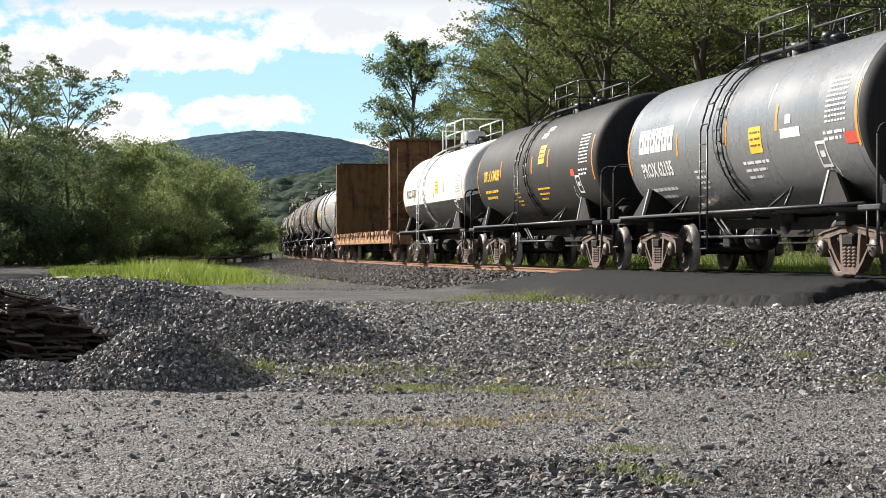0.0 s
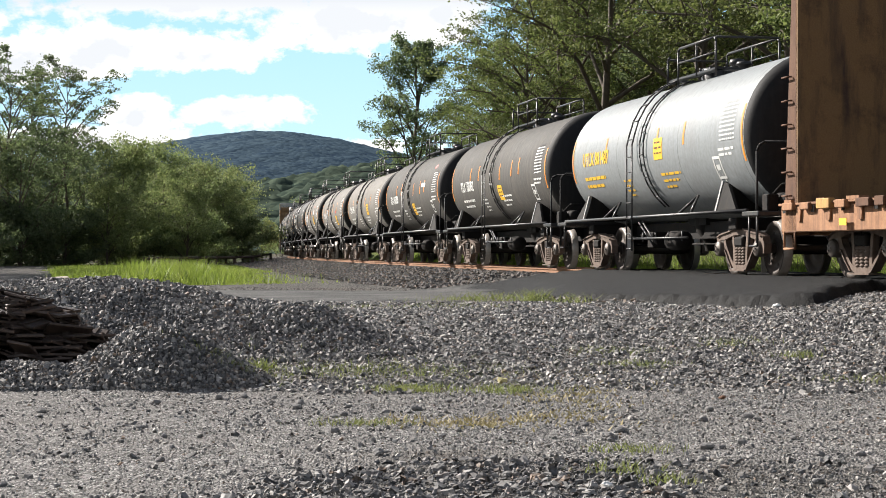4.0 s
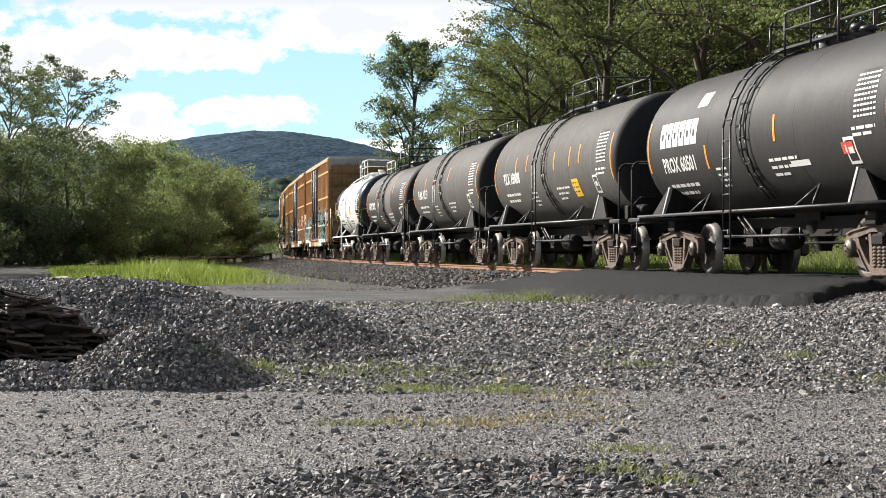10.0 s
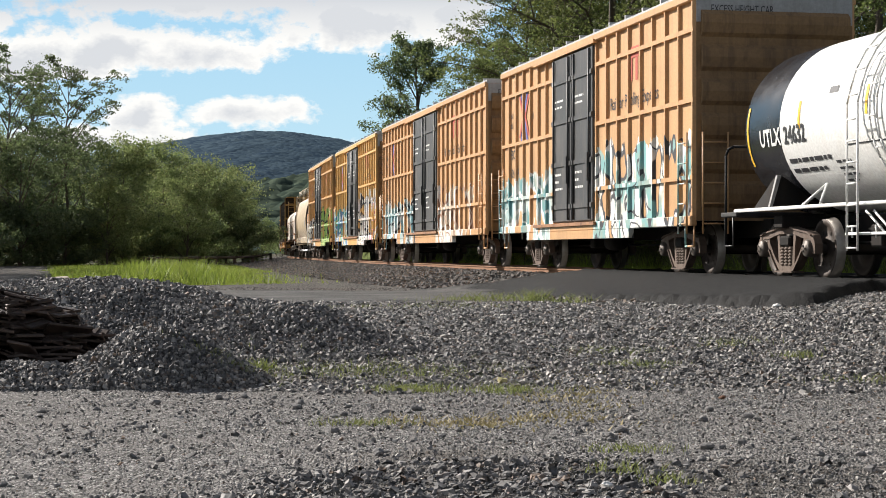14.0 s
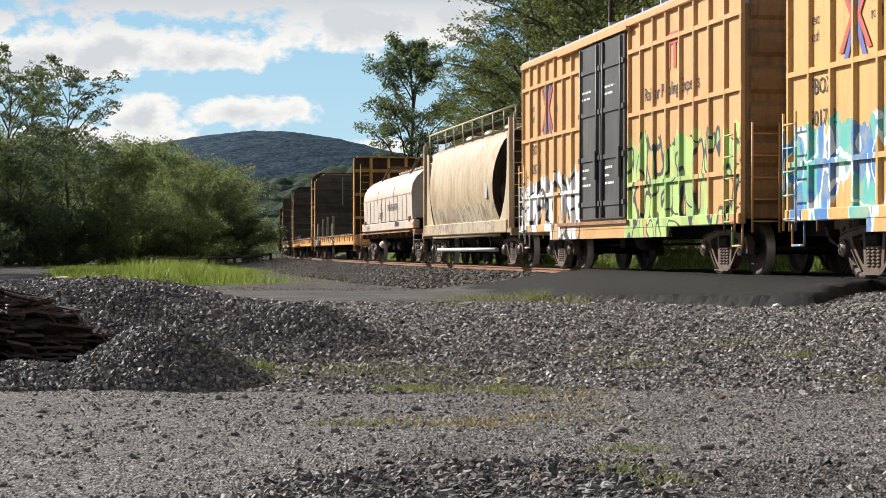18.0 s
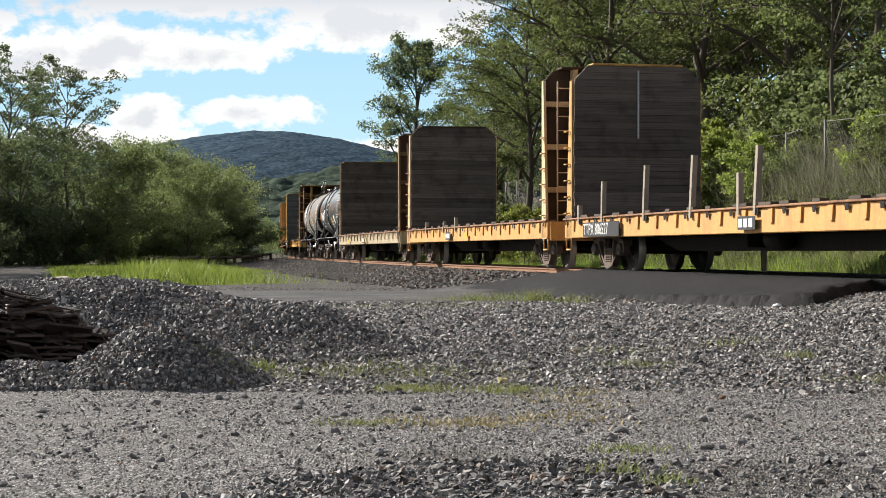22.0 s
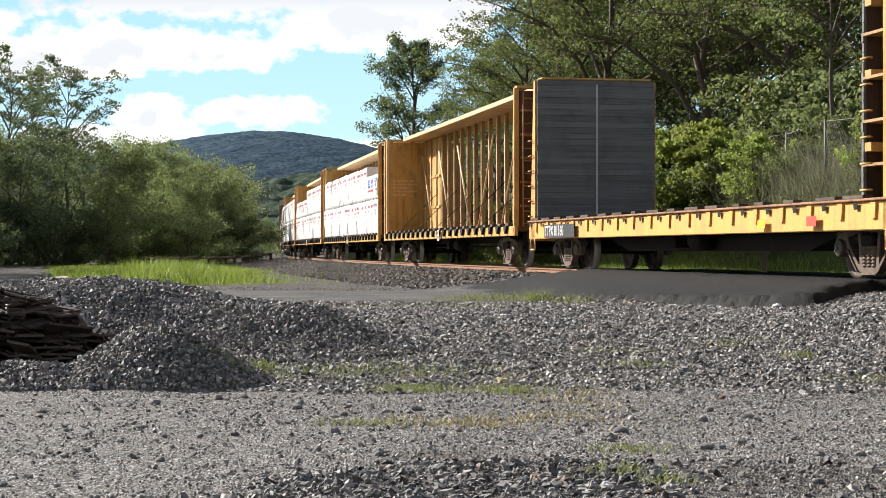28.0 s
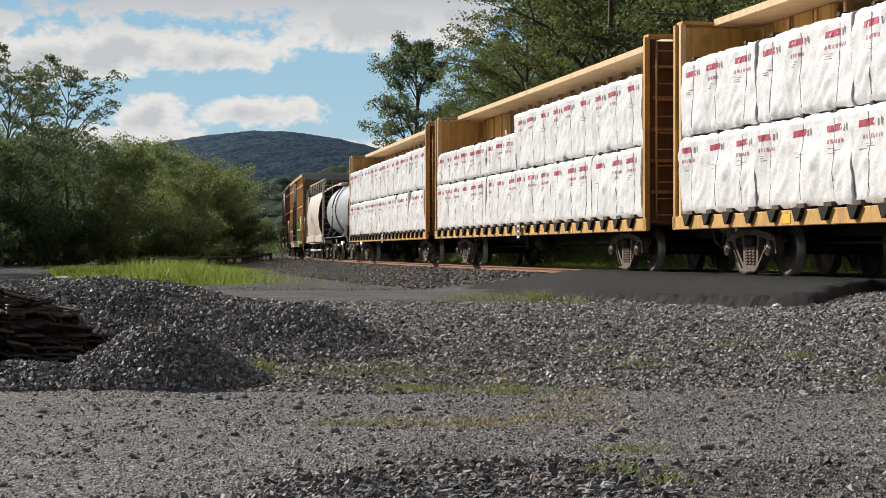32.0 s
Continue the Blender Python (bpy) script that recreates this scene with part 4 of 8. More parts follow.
def car_ladder(car, x, y, z0, z1, w, mat, rungs=5, axis="x", name="ladder"):
    g = Geo()
    for d in (-w / 2, w / 2):
        a, b = ((x + d, y, z0), (x + d, y, z1)) if axis == "x" else ((x, y + d, z0), (x, y + d, z1))
        g.rod(a, b, 0.02)
    for k in range(rungs):
        z = z0 + (z1 - z0) * (k + 0.5) / rungs
        a, b = ((x - w / 2, y, z), (x + w / 2, y, z)) if axis == "x" else ((x, y - w / 2, z), (x, y + w / 2, z))
        g.rod(a, b, 0.014)
    return part(name, g, mat, car)


def flat_words(car, body, size, x, y, z, mat, squeeze=1.0):
    me = text_mesh(body, size, mat, 0.004 * size)
    for p in me.vertices:
        p.co = (x + p.co.x * squeeze, y, z + p.co.y)
    return part("lettering", me, mat, car)


def boxcar(s0, s1, label, side_mat, end_mat, door=(-2.1, 1.2), ribs=0.74, words=(), number="", seed=1, tall=5.06, cross=True, over=(0.9, 0.9)):
    car, L = new_car("boxcar", label, "boxcar", s0, s1, "boxcars in the train")
    rng = random.Random(seed)
    hx, hy = L / 2 - (over[0] + over[1]) / 2, 1.46
    body = Geo().box(-hx, hx, -hy, hy, 0.98, tall - 0.12, 0.02)
    part("body", body, side_mat, car)
    roof = Geo()
    roof.prism([(-hy - 0.04, tall - 0.14), (hy + 0.04, tall - 0.14), (hy + 0.04, tall - 0.05), (0, tall + 0.03), (-hy - 0.04, tall - 0.05)], "x", -hx - 0.02, hx + 0.02)
    roof = part("roof", roof, M_GALV, car, "ribbed galvanised roof")
    for k in range(int(2 * hx / 1.1)):
        x = -hx + 0.5 + k * 1.1
        part("roof_rib", Geo().box(x, x + 0.07, -hy, hy, tall - 0.05, tall + 0.045), M_GALV, roof)
    z_rails = (1.72, 3.08, 4.32)
    for sy in (-1, 1):
        for d0, d1 in ((-hx, door[0]), (door[1], hx)):
            n = max(2, round((d1 - d0) / ribs))
            for k in range(n + 1):
                x = d0 + 0.05 + (d1 - d0 - 0.1) * k / n
                g = Geo().prism([(x - 0.055, sy * hy), (x - 0.03, sy * (hy + 0.062)), (x + 0.03, sy * (hy + 0.062)), (x + 0.055, sy * hy)], "z", 1.0, tall - 0.22)
                part("side_post", g, side_mat, car)
            for z in z_rails:
                g = Geo().box(d0, d1, min(sy * hy, sy * (hy + 0.06)), max(sy * hy, sy * (hy + 0.06)), z - 0.04, z + 0.04)
                part("side_rail", g, side_mat, car)
        ya, yb = sorted((sy * (hy - 0.02), sy * (hy + 0.09)))
        part("top_chord", Geo().box(-hx, hx, ya, yb, tall - 0.24, tall - 0.1, 0.015), side_mat, car)
        part("side_sill", Geo().box(-hx, hx, ya, yb, 0.86, 1.04, 0.015).box(-hx * 0.62, hx * 0.5, ya, yb, 0.68, 0.86), side_mat, car)
        # plug door of two leaves with locking bars
        ya, yb = sorted((sy * (hy + 0.01), sy * (hy + 0.10)))
        mid = (door[0] + door[1]) / 2
        for k, (a, b) in enumerate(((door[0], mid), (mid, door[1]))):
            leaf = part("door", Geo().box(a + 0.02, b - 0.02, ya, yb, 1.06, tall - 0.32, 0.02), M_DOOR, car, "black sliding door leaf")
            y = sy * (hy + 0.13)
            for x in (a + 0.22, b - 0.22):
                part("locking_rod", Geo().rod((x, y, 1.1), (x, y, tall - 0.36), 0.028), M_DOOR, leaf)
            for z in (1.4, 2.35, 3.3, 4.2):
                part("cross_rib", Geo().box(a + 0.03, b - 0.03, min(y, y - sy * 0.05), max(y, y - sy * 0.05), z - 0.05, z + 0.05), M_DOOR, leaf)
            g = Geo()
            g.box(b - 0.35, b - 0.2, min(y, y + sy * 0.05), max(y, y + sy * 0.05), 1.9, 2.5)
            part("door_handle", g, M_DOOR, leaf)
            rows = line_rows(a + 0.25, 3.75, (0.7, 0.6), 0.14, 0.045, rng) + line_rows(a + 0.3, 2.1, (0.5, 0.3, 0.6), 0.16, 0.05, rng, 0.13)
            g = Geo()
            for u0, u1, v0, v1 in rows:
                g.add([(u0, sy * (hy + 0.106), v0), (u1, sy * (hy + 0.106), v0), (u1, sy * (hy + 0.106), v1), (u0, sy * (hy + 0.106), v1)], [(0, 1, 2, 3)])
            part("chalk_marks", g, M_DECAL, leaf)
        for z in (1.0, tall - 0.26):
            part("door_track", Geo().box(door[0] - 1.6, door[1] + 0.2, min(sy * (hy + 0.06), sy * (hy + 0.15)), max(sy * (hy + 0.06), sy * (hy + 0.15)), z - 0.035, z + 0.035), M_RUSTFLAT if z < 2 else side_mat, car)
        for d in (-1, 1):
            car_ladder(car, d * (hx - 0.32), sy * (hy + 0.14), 0.72, 2.5, 0.46, side_mat, 5)
            car_ladder(car, d * (hx + 0.16), sy * (hy - 0.3), 0.72, 2.5, 0.46, side_mat, 5, "y")
            st = Geo()
            st.pipe([(d * (hx - 0.1), sy * hy, 0.9), (d * (hx - 0.1), sy * hy, 0.5), (d * (hx - 0.55), sy * hy, 0.5), (d * (hx - 0.55), sy * hy, 0.9)], 0.02)
            part("stirrup", st, side_mat, car)
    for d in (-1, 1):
        # corrugated ends, in a tan darkened for their shade
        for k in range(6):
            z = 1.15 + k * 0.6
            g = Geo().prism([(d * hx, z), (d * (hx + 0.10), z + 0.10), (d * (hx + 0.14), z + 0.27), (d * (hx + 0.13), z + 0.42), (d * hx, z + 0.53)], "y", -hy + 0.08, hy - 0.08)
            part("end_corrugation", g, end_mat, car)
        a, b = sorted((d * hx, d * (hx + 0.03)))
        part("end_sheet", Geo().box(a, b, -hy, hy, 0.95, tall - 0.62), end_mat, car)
        part("excess_height_band", Geo().box(a, b + 0.002 if d > 0 else b, -hy, hy, tall - 0.615, tall - 0.15), M_WHITEEND, car, "pale grey excess height band")
        if number and d > 0:
            me = text_mesh("EXCESS HEIGHT CAR", 0.2, M_DARKLET)
            for p in me.vertices:
                p.co = (hx + 0.04, -1.2 + p.co.x * 0.62, tall - 0.45 + p.co.y)
            part("lettering", me, M_DARKLET, car)
    y = -(hy + 0.012)
    if number:
        flat_words(car, number.split()[0], 0.34, -hx + 0.75, y, 2.72, M_DARKLET, 0.9)
        flat_words(car, number.split()[1], 0.34, -hx + 0.75, y, 2.25, M_DARKLET, 0.9)
    if cross:
        # crossed strokes between its two words
        n = max(2, round((door[0] + hx) / ribs))
        cx, cz = -hx + 0.05 + (door[0] + hx - 0.1) * 3 / n, 3.72
        for sx in (-1, 1):
            for up in (-1, 1):
                for mat, x0, z0, x1, z1, q in ((M_EMBLUE, 0.0, 0.0, 0.32, 0.62, 0.004), (M_EMRED, 0.1, 0.0, 0.46, 0.5, 0.006)):
                    vs = [(cx + sx * (x0 - 0.06), y - q, cz + up * z0), (cx + sx * (x0 + 0.06), y - q, cz + up * z0), (cx + sx * (x1 + 0.06), y - q, cz + up * z1), (cx + sx * (x1 - 0.08), y - q, cz + up * z1)]
                    part("emblem_stroke", Geo().add(vs, [(0, 1, 2, 3)]), mat, car)
        for body, x, z in (("next", -hx + 0.72, 3.75), ("load", -hx + 0.72, 3.5), ("any", -hx + 2.75, 3.85), ("road", -hx + 2.75, 3.6)):
            flat_words(car, body, 0.24, x, y, z, M_DARKLET, 0.85)
        # maroon maker's block and a line of print
        g = Geo()
        for x in (0.0, 0.34, 0.62):
            g.add([(door[1] + 2.3 + x, y, 3.75), (door[1] + 2.45 + x, y, 3.75), (door[1] + 2.45 + x, y, 4.4), (door[1] + 2.3 + x, y, 4.4)], [(0, 1, 2, 3)])
        g.add([(door[1] + 2.15, y - 0.003, 4.2), (door[1] + 3.0, y - 0.003, 4.2), (door[1] + 3.0, y - 0.003, 4.42), (door[1] + 2.15, y - 0.003, 4.42)], [(0, 1, 2, 3)])
        part("emblem", g, M_EMRED, car, "faded maroon block emblem")
        flat_words(car, "Railcar Pooling Experts", 0.36, door[1] + 0.95, y, 3.28, M_DARKLET, 0.92)
    slide(car, (over[1] - over[0]) / 2)
    underframe(car, L, 2.9, 0.98, 0.5)
    return car


def slide(car, dx):
    """Shifts the body parts of a car along it, before its running gear is fitted."""
    for ob in car.children:
        ob.location.x += dx


def stake_pockets(car, x0, x1, n, z0, z1, hy, mat):
    for k in range(n):
        x = x0 + (x1 - x0) * (k + 0.5) / n
        for sy in (-1, 1):
            a, b = sorted((sy * hy, sy * (hy + 0.035)))
            part("stake_pocket", Geo().prism([(x - 0.09, z1), (x + 0.09, z1), (x + 0.06, z0 + 0.08), (x - 0.06, z0 + 0.08)], "y", a, b), mat, car)


def bulkhead(car, x, face, ztop, frame_mat, plank_mat, n, seed, half=1.5, clip=0.34, centre_strip=False, solid=None, depth=0.42):
    """An end wall: a steel frame outside, boards across it on the load side."""
    rng = random.Random(seed)
    z0 = 1.1
    if solid:
        a, b = sorted((x, x + face * 0.09))
        part("bulkhead_sheet", Geo().box(a, b, -half, half, z0, ztop, 0.02), solid, car)
        ws = Geo()
        a, b = sorted((x + face * 0.09, x + face * 0.12))
    else:
        h = (ztop - z0) / n
        for k in range(n):
            za, zb = z0 + k * h + 0.003, z0 + (k + 1) * h - 0.003
            j = rng.uniform(-0.008, 0.008)
            wa, wb = (half - 0.04 + j - max(0, z - ztop + clip) * 0.95 for z in (za, zb))
            a, b = sorted((x + face * 0.014, x + face * (0.07 + rng.uniform(-0.004, 0.008))))
            part("plank", Geo().prism([(-wa, za), (wa, za), (wb, zb), (-wb, zb)], "x", a, b), plank_mat, car)
        a, b = sorted((x, x + face * 0.01))
        w = half - 0.08
        # the shade within the frame is put into this dark brown
        part("backing_sheet", Geo().prism([(-w, z0), (w, z0), (w, ztop - clip), (w - clip, ztop - 0.01), (clip - w, ztop - 0.01), (-w, ztop - clip)], "x", a, b), M_DARKRUST, car)
        if centre_strip:
            a, b = sorted((x + face * 0.09, x + face * 0.105))
            part("centre_strap", Geo().box(a, b, -0.02, 0.02, z0 + (0.2 if clip < 0.1 else 1.8), ztop - 0.1), M_GALV, car)
    back = -face
    tip = 0.0 if solid else clip
    for sy in (-1, 1):
        a = sy * half
        g = Geo()
        xi = x if depth < 0.5 else x + back * (depth - 0.38)
        if depth > 0.5:
            p0, p1 = sorted((a - sy * 0.3, a - sy * 0.34))
            q0, q1 = sorted((x, xi))
            # the recess shade is put into the plate's dark rust colour
            part("side_plate", Geo().box(q0, q1, p0, p1, z0, ztop), M_RUST, car)
            for z in (z0 + 0.5, z0 + 1.1, z0 + 1.7, z0 + 2.3, z0 + 2.9):
                p0, p1 = sorted((a - sy * 0.02, a - sy * 0.3))
                part("side_rib", Geo().box(q0, q1, p0, p1, z - 0.02, z + 0.02), M_AMBER, car)
        g.prism([(xi, z0 - 0.4), (x + back * depth, z0 - 0.4), (x + back * (depth - 0.02), z0 + 0.1), (x + back * (depth - 0.27), ztop - tip), (xi, ztop - tip)], "y", min(a, a - sy * 0.06), max(a, a - sy * 0.06))
        post = part("corner_post", g, frame_mat, car)
        for k in range(6):
            z = z0 + 0.15 + k * 0.36
            grab = Geo()
            grab.pipe([(x + back * 0.12, sy * (half + 0.01), z), (x + back * 0.12, sy * (half + 0.07), z), (x + back * 0.36, sy * (half + 0.07), z), (x + back * 0.36, sy * (half + 0.01), z)], 0.014)
            part("grab_iron", grab, frame_mat, post)
    for y in (-0.75, 0.0, 0.75):
        a, b = sorted((x, x + back * (depth - 0.16)))
        part("upright", Geo().box(a, b, y - 0.06, y + 0.06, z0, ztop), frame_mat, car)
    for z in (z0 + 0.75, z0 + 1.75, z0 + 2.75):
        a, b = sorted((x, x + back * 0.2))
        part("cross_beam", Geo().box(a, b, -half + 0.05, half - 0.05, z - 0.06, z + 0.06), frame_mat, car)
    a, b = sorted((x + face * 0.1, x + back * (depth - 0.06)))
    part("top_cap", Geo().box(a, b, -half + 0.12 + tip, half - 0.12 - tip, ztop, ztop + 0.05, 0.015), M_DARKRUST if frame_mat is M_PALEYEL else frame_mat, car)
    car_ladder(car, x + back * depth, -half + 0.5, z0, ztop - 0.3, 0.45, frame_mat, 10, "y")


def flat_car(s0, s1, label, sill_mat, frame_mat, plank_mat, tops=(4.45, 4.45), n_planks=20, stakes=(), number="", seed=1, strip=False, solid=None, tags=(), ends=(0.55, 0.55), clip=0.34, front_clip=None, front_depth=0.42):
    car, L = new_car("bulkhead_flat_car", label, "flat car", s0, s1, "bulkhead flat cars in the train")
    rng = random.Random(seed)
    hx = L / 2 - 0.75
    g = Geo()
    deck = part("deck", Geo().box(-hx, hx, -1.42, 1.42, 0.98, 1.06), M_BOARD, car, "worn dark timber deck")
    for sy in (-1, 1):
        a, b = sorted((sy * 1.4, sy * 1.5))
        part("side_sill", Geo().box(-hx, hx, a, b, 0.70, 1.1, 0.015), sill_mat, car)
        a, b = sorted((sy * 1.3, sy * 1.55))
        part("sill_lip", Geo().box(-hx, hx, a, b, 1.1, 1.14, 0.01), M_RUSTFLAT, car)
        for k in range(int(2 * hx / 1.1)):
            x = -hx + 0.3 + k * 1.1 + rng.uniform(-0.15, 0.15)
            part("rub_block", Geo().box(x, x + rng.uniform(0.2, 0.7), min(a, b) + (0 if sy < 0 else 0.1), max(a, b) - (0.1 if sy < 0 else 0), 1.14, 1.19), M_TIE if sill_mat != M_RUSTFLAT else M_RUSTFLAT, car)
    if solid:
        for k in range(int(2 * hx / 0.62)):
            x = -hx + 0.2 + k * 0.62 + rng.uniform(-0.08, 0.08)
            part("lading_block", Geo().box(x, x + rng.uniform(0.26, 0.46), -1.6, -1.5, 1.03, 1.13 + rng.uniform(0, 0.05), 0.01), rng.choice((M_RUSTFLAT, M_RUSTFLAT, M_RUSTFLAT, M_RUST, M_RUST, M_YELLOW)), car)
    stake_pockets(car, -hx + 0.2, hx - 0.2, 18, 0.78, 1.08, 1.5, sill_mat)
    # flat dark shapes on the sill stand for the shaded openings between pockets
    holes = Geo()
    for k in range(19):
        x = -hx + 0.2 + (2 * hx - 0.4) * k / 18
        holes.prism([(x - 0.075, 1.09), (x + 0.075, 1.09), (x + 0.05, 0.99), (x - 0.05, 0.99)], "y", -1.54, -1.536)
    part("pocket_gap", holes, M_UNDER, car)
    g = Geo()
    g.prism([(-hx + 3.6, 0.7), (hx - 3.6, 0.7), (hx - 5, 0.42), (-hx + 5, 0.42)], "y", -0.6, 0.6)
    part("fishbelly_girder", g, M_UNDER, car)
    bulkhead(car, -hx + ends[0], 1, tops[0], frame_mat, plank_mat, n_planks, seed, clip=clip, centre_strip=strip, solid=solid)
    bulkhead(car, hx - ends[1], -1, tops[1], frame_mat, plank_mat, n_planks, seed + 9, depth=front_depth, clip=clip if front_clip is None else front_clip, centre_strip=strip, solid=solid)
    for d in (-1, 1):
        a, b = sorted((d * (hx - 0.05), d * (hx + 0.1)))
        part("end_sill", Geo().box(a, b, -1.45, 1.45, 0.66, 1.1, 0.02), sill_mat, car)
        for sy in (-1, 1):
            st = Geo()
            st.pipe([(d * (hx - 0.05), sy * 1.47, 0.75), (d * (hx - 0.05), sy * 1.47, 0.45), (d * (hx - 0.45), sy * 1.47, 0.45), (d * (hx - 0.45), sy * 1.47, 0.75)], 0.02)
            part("stirrup", st, sill_mat, car)
    for x, h, lean in stakes:
        g = Geo().prism([(x, 1.0), (x + 0.1, 1.0), (x + 0.1 + lean, 1.1 + h), (x + lean, 1.1 + h)], "y", -1.56, -1.47)
        part("stake", g, M_WOOD, car, "grey timber stake")
    for what, x, w in tags:
        m = {"yellow": M_YELLOWTAG, "white": M_DECAL, "black": M_DARKLET, "red": M_RED}[what]
        if what == "white":
            part("panel", Geo().box(x, x + w + 0.2, -1.578, -1.572, 0.76, 0.98), M_DARKLET, car)
            g = Geo()
            for k in range(3):
                q = x + 0.05 + k * (w + 0.1) / 3
                g.box(q, q + (w + 0.1) / 3 - 0.06, -1.582, -1.578, 0.8, 0.94)
            part("panel_print", g, M_DECAL, car)
            continue
        part("reflector" if what == "yellow" else "panel", Geo().box(x, x + w, -1.578, -1.572, 0.78, 0.78 + min(0.2, w * 0.42)), m, car)
    if number:
        part("number_panel", Geo().box(-hx + 1.7, -hx + 4.2, -1.579, -1.571, 0.72, 1.02), M_DARKLET, car)
        flat_words(car, number, 0.34, -hx + 1.75, -1.584, 0.76, M_DECAL, 0.9)
    underframe(car, L, 2.6, 0.98, 0.5)
    return car


def centrebeam(s0, s1, label, seed=1, load=None, ztop=4.5):
    car, L = new_car("centrebeam_car", label, "lumber car", s0, s1, "centrebeam lumber cars in the train")
    rng = random.Random(seed)
    hx = L / 2 - 0.75
    part("deck", Geo().prism([(-1.42, 0.96), (0, 0.86), (1.42, 0.96), (1.42, 1.03), (0, 0.95), (-1.42, 1.03)], "x", -hx, hx), M_RUST, car, "rusty sloped deck")
    for sy in (-1, 1):
        a, b = sorted((sy * 1.4, sy * 1.49))
        part("side_sill", Geo().box(-hx, hx, a, b, 0.80, 1.04, 0.012), M_YELLOW, car)
        n = 22
        for k in range(n):
            x = -hx + 0.4 + (2 * hx - 0.8) * (k + 0.5) / n
            a, b = sorted((sy * 1.49, sy * 1.56))
            part("winch_bracket", Geo().prism([(x - 0.17, 1.06), (x + 0.2, 1.06), (x + 0.05, 0.88), (x - 0.05, 0.86)], "y", a, b), M_UNDER, car)
            a, b = sorted((sy * 1.36, sy * 1.5))
            part("strap_winch", Geo().box(x - 0.1, x + 0.16, a, b, 1.04, 1.13), M_TIE, car)
    # end bulkheads
    for d in (-1, 1):
        x = d * (hx - 0.12)
        a, b = sorted((d * (hx - 0.3), d * (hx - 0.25)))
        # the front sheet's shade is put into its browner colour
        part("bulkhead_sheet", Geo().box(a, b, -1.38, 1.38, 1.0, ztop - 0.05), M_YELLOW if d < 0 else M_RUST, car)
        for sy in (-1, 1):
            ya, yb = sorted((sy * 1.44, sy * 1.34))
            xa, xb = sorted((d * (hx - 0.31), d * (hx - 0.22)))
            part("sheet_flange", Geo().box(xa, xb, ya, yb, 1.0, ztop), M_PALEYEL, car)
            xa, xb = sorted((d * (hx - 0.16), d * (hx - 0.06)))
            part("corner_post", Geo().box(xa, xb, sy * 1.44 - 0.05, sy * 1.44 + 0.05, 0.8, ztop), M_YELLOW, car)
        if d < 0:
            g = Geo()
            for u0, u1, v0, v1 in line_rows(-1.2, 3.0, (0.8, 0.9, 0.6, 0.9, 0.5), 0.13, 0.05, rng, 0.16):
                g.box(b, b + 0.004, u0, u1, v0, v1)
            part("faded_print", g, M_PALEYEL, car)
        for z in (1.55, 2.15, 2.75, 3.35, 3.95):
            xa, xb = sorted((d * (hx - 0.25), d * (hx - 0.1)))
            part("cross_shelf", Geo().box(xa, xb, -1.3, 1.3, z - 0.03, z + 0.03), M_RUSTFLAT, car)
        for y in (-0.45, 0.45):
            part("upright", Geo().box(min(d * (hx - 0.25), d * (hx - 0.08)), max(d * (hx - 0.25), d * (hx - 0.08)), y - 0.05, y + 0.05, 1.0, ztop), M_AMBER, car)
        car_ladder(car, d * (hx - 0.04), -1.05, 0.95, ztop - 0.1, 0.42, M_AMBER, 11, "y")
        xa, xb = sorted((d * (hx - 0.34), d * (hx - 0.05)))
        part("bulkhead_cap", Geo().box(xa, xb, -1.42, 1.42, ztop, ztop + 0.06), M_YELLOW, car)
    # centre truss and its wide top chord
    top = Geo()
    top.prism([(-0.82, ztop - 0.02), (0.82, ztop - 0.02), (0.82, ztop + 0.1), (0.35, ztop + 0.16), (-0.35, ztop + 0.16), (-0.82, ztop + 0.1)], "x", -hx + 0.34, hx - 0.34)
    part("top_chord", top, M_PALEYEL, car)
    n = 18
    for k in range(n + 1):
        x = -hx + 0.8 + (2 * hx - 1.6) * k / n
        part("truss_post", Geo().prism([(x - 0.09, 0.95), (x + 0.09, 0.95), (x + 0.035, ztop - 0.02), (x - 0.035, ztop - 0.02)], "y", -0.055, 0.055), M_AMBER, car)
        part("post_edge", Geo().box(x - 0.035, x + 0.035, -0.075, -0.055, 0.95, ztop - 0.1), M_PALEYEL, car)

    for d in (-1, 1):
        for k in range(4):
            xa, xb = sorted((d * (hx - 0.36 - k * 0.85), d * (hx - 1.15 - k * 0.85)))
            web = part("web_sheet", Geo().box(xa + 0.01, xb - 0.01, -0.03, 0.03, 1.0, ztop - 0.04), M_YELLOW, car, "yellow sheet of the centre web")
            for z in (2.0, 3.1):
                part("stiffener", Geo().box(xa + 0.05, xb - 0.05, -0.07, -0.03, z - 0.04, z + 0.04), M_YELLOW, web)
    for k in range(0, n, 3):
        x = -hx + 0.8 + (2 * hx - 1.6) * k / n
        dx = 2 * (2 * hx - 1.6) / n * (1 if k < n / 2 else -1)
        xx = x if k < n / 2 else x + abs(dx)
        part("truss_diagonal", Geo().rod((xx, -0.17, ztop - 0.6), (xx + dx, -0.17, 1.1), 0.03), M_PALEYEL, car)
    if load is None:
        for k in range(5):
            x = -hx + 2.5 + k * 3.6
            g = Geo()
            g.pipe([(x, -1.35, 1.1), (x + 1.6, -0.9, 1.75), (x + 2.6, -0.4, 2.4)], 0.012)
            part("tie_down_cable", g, M_UNDER, car)
    part("tag_frame", Geo().box(0.6, 0.86, -1.578, -1.565, 0.74, 1.06), M_DECAL, car)
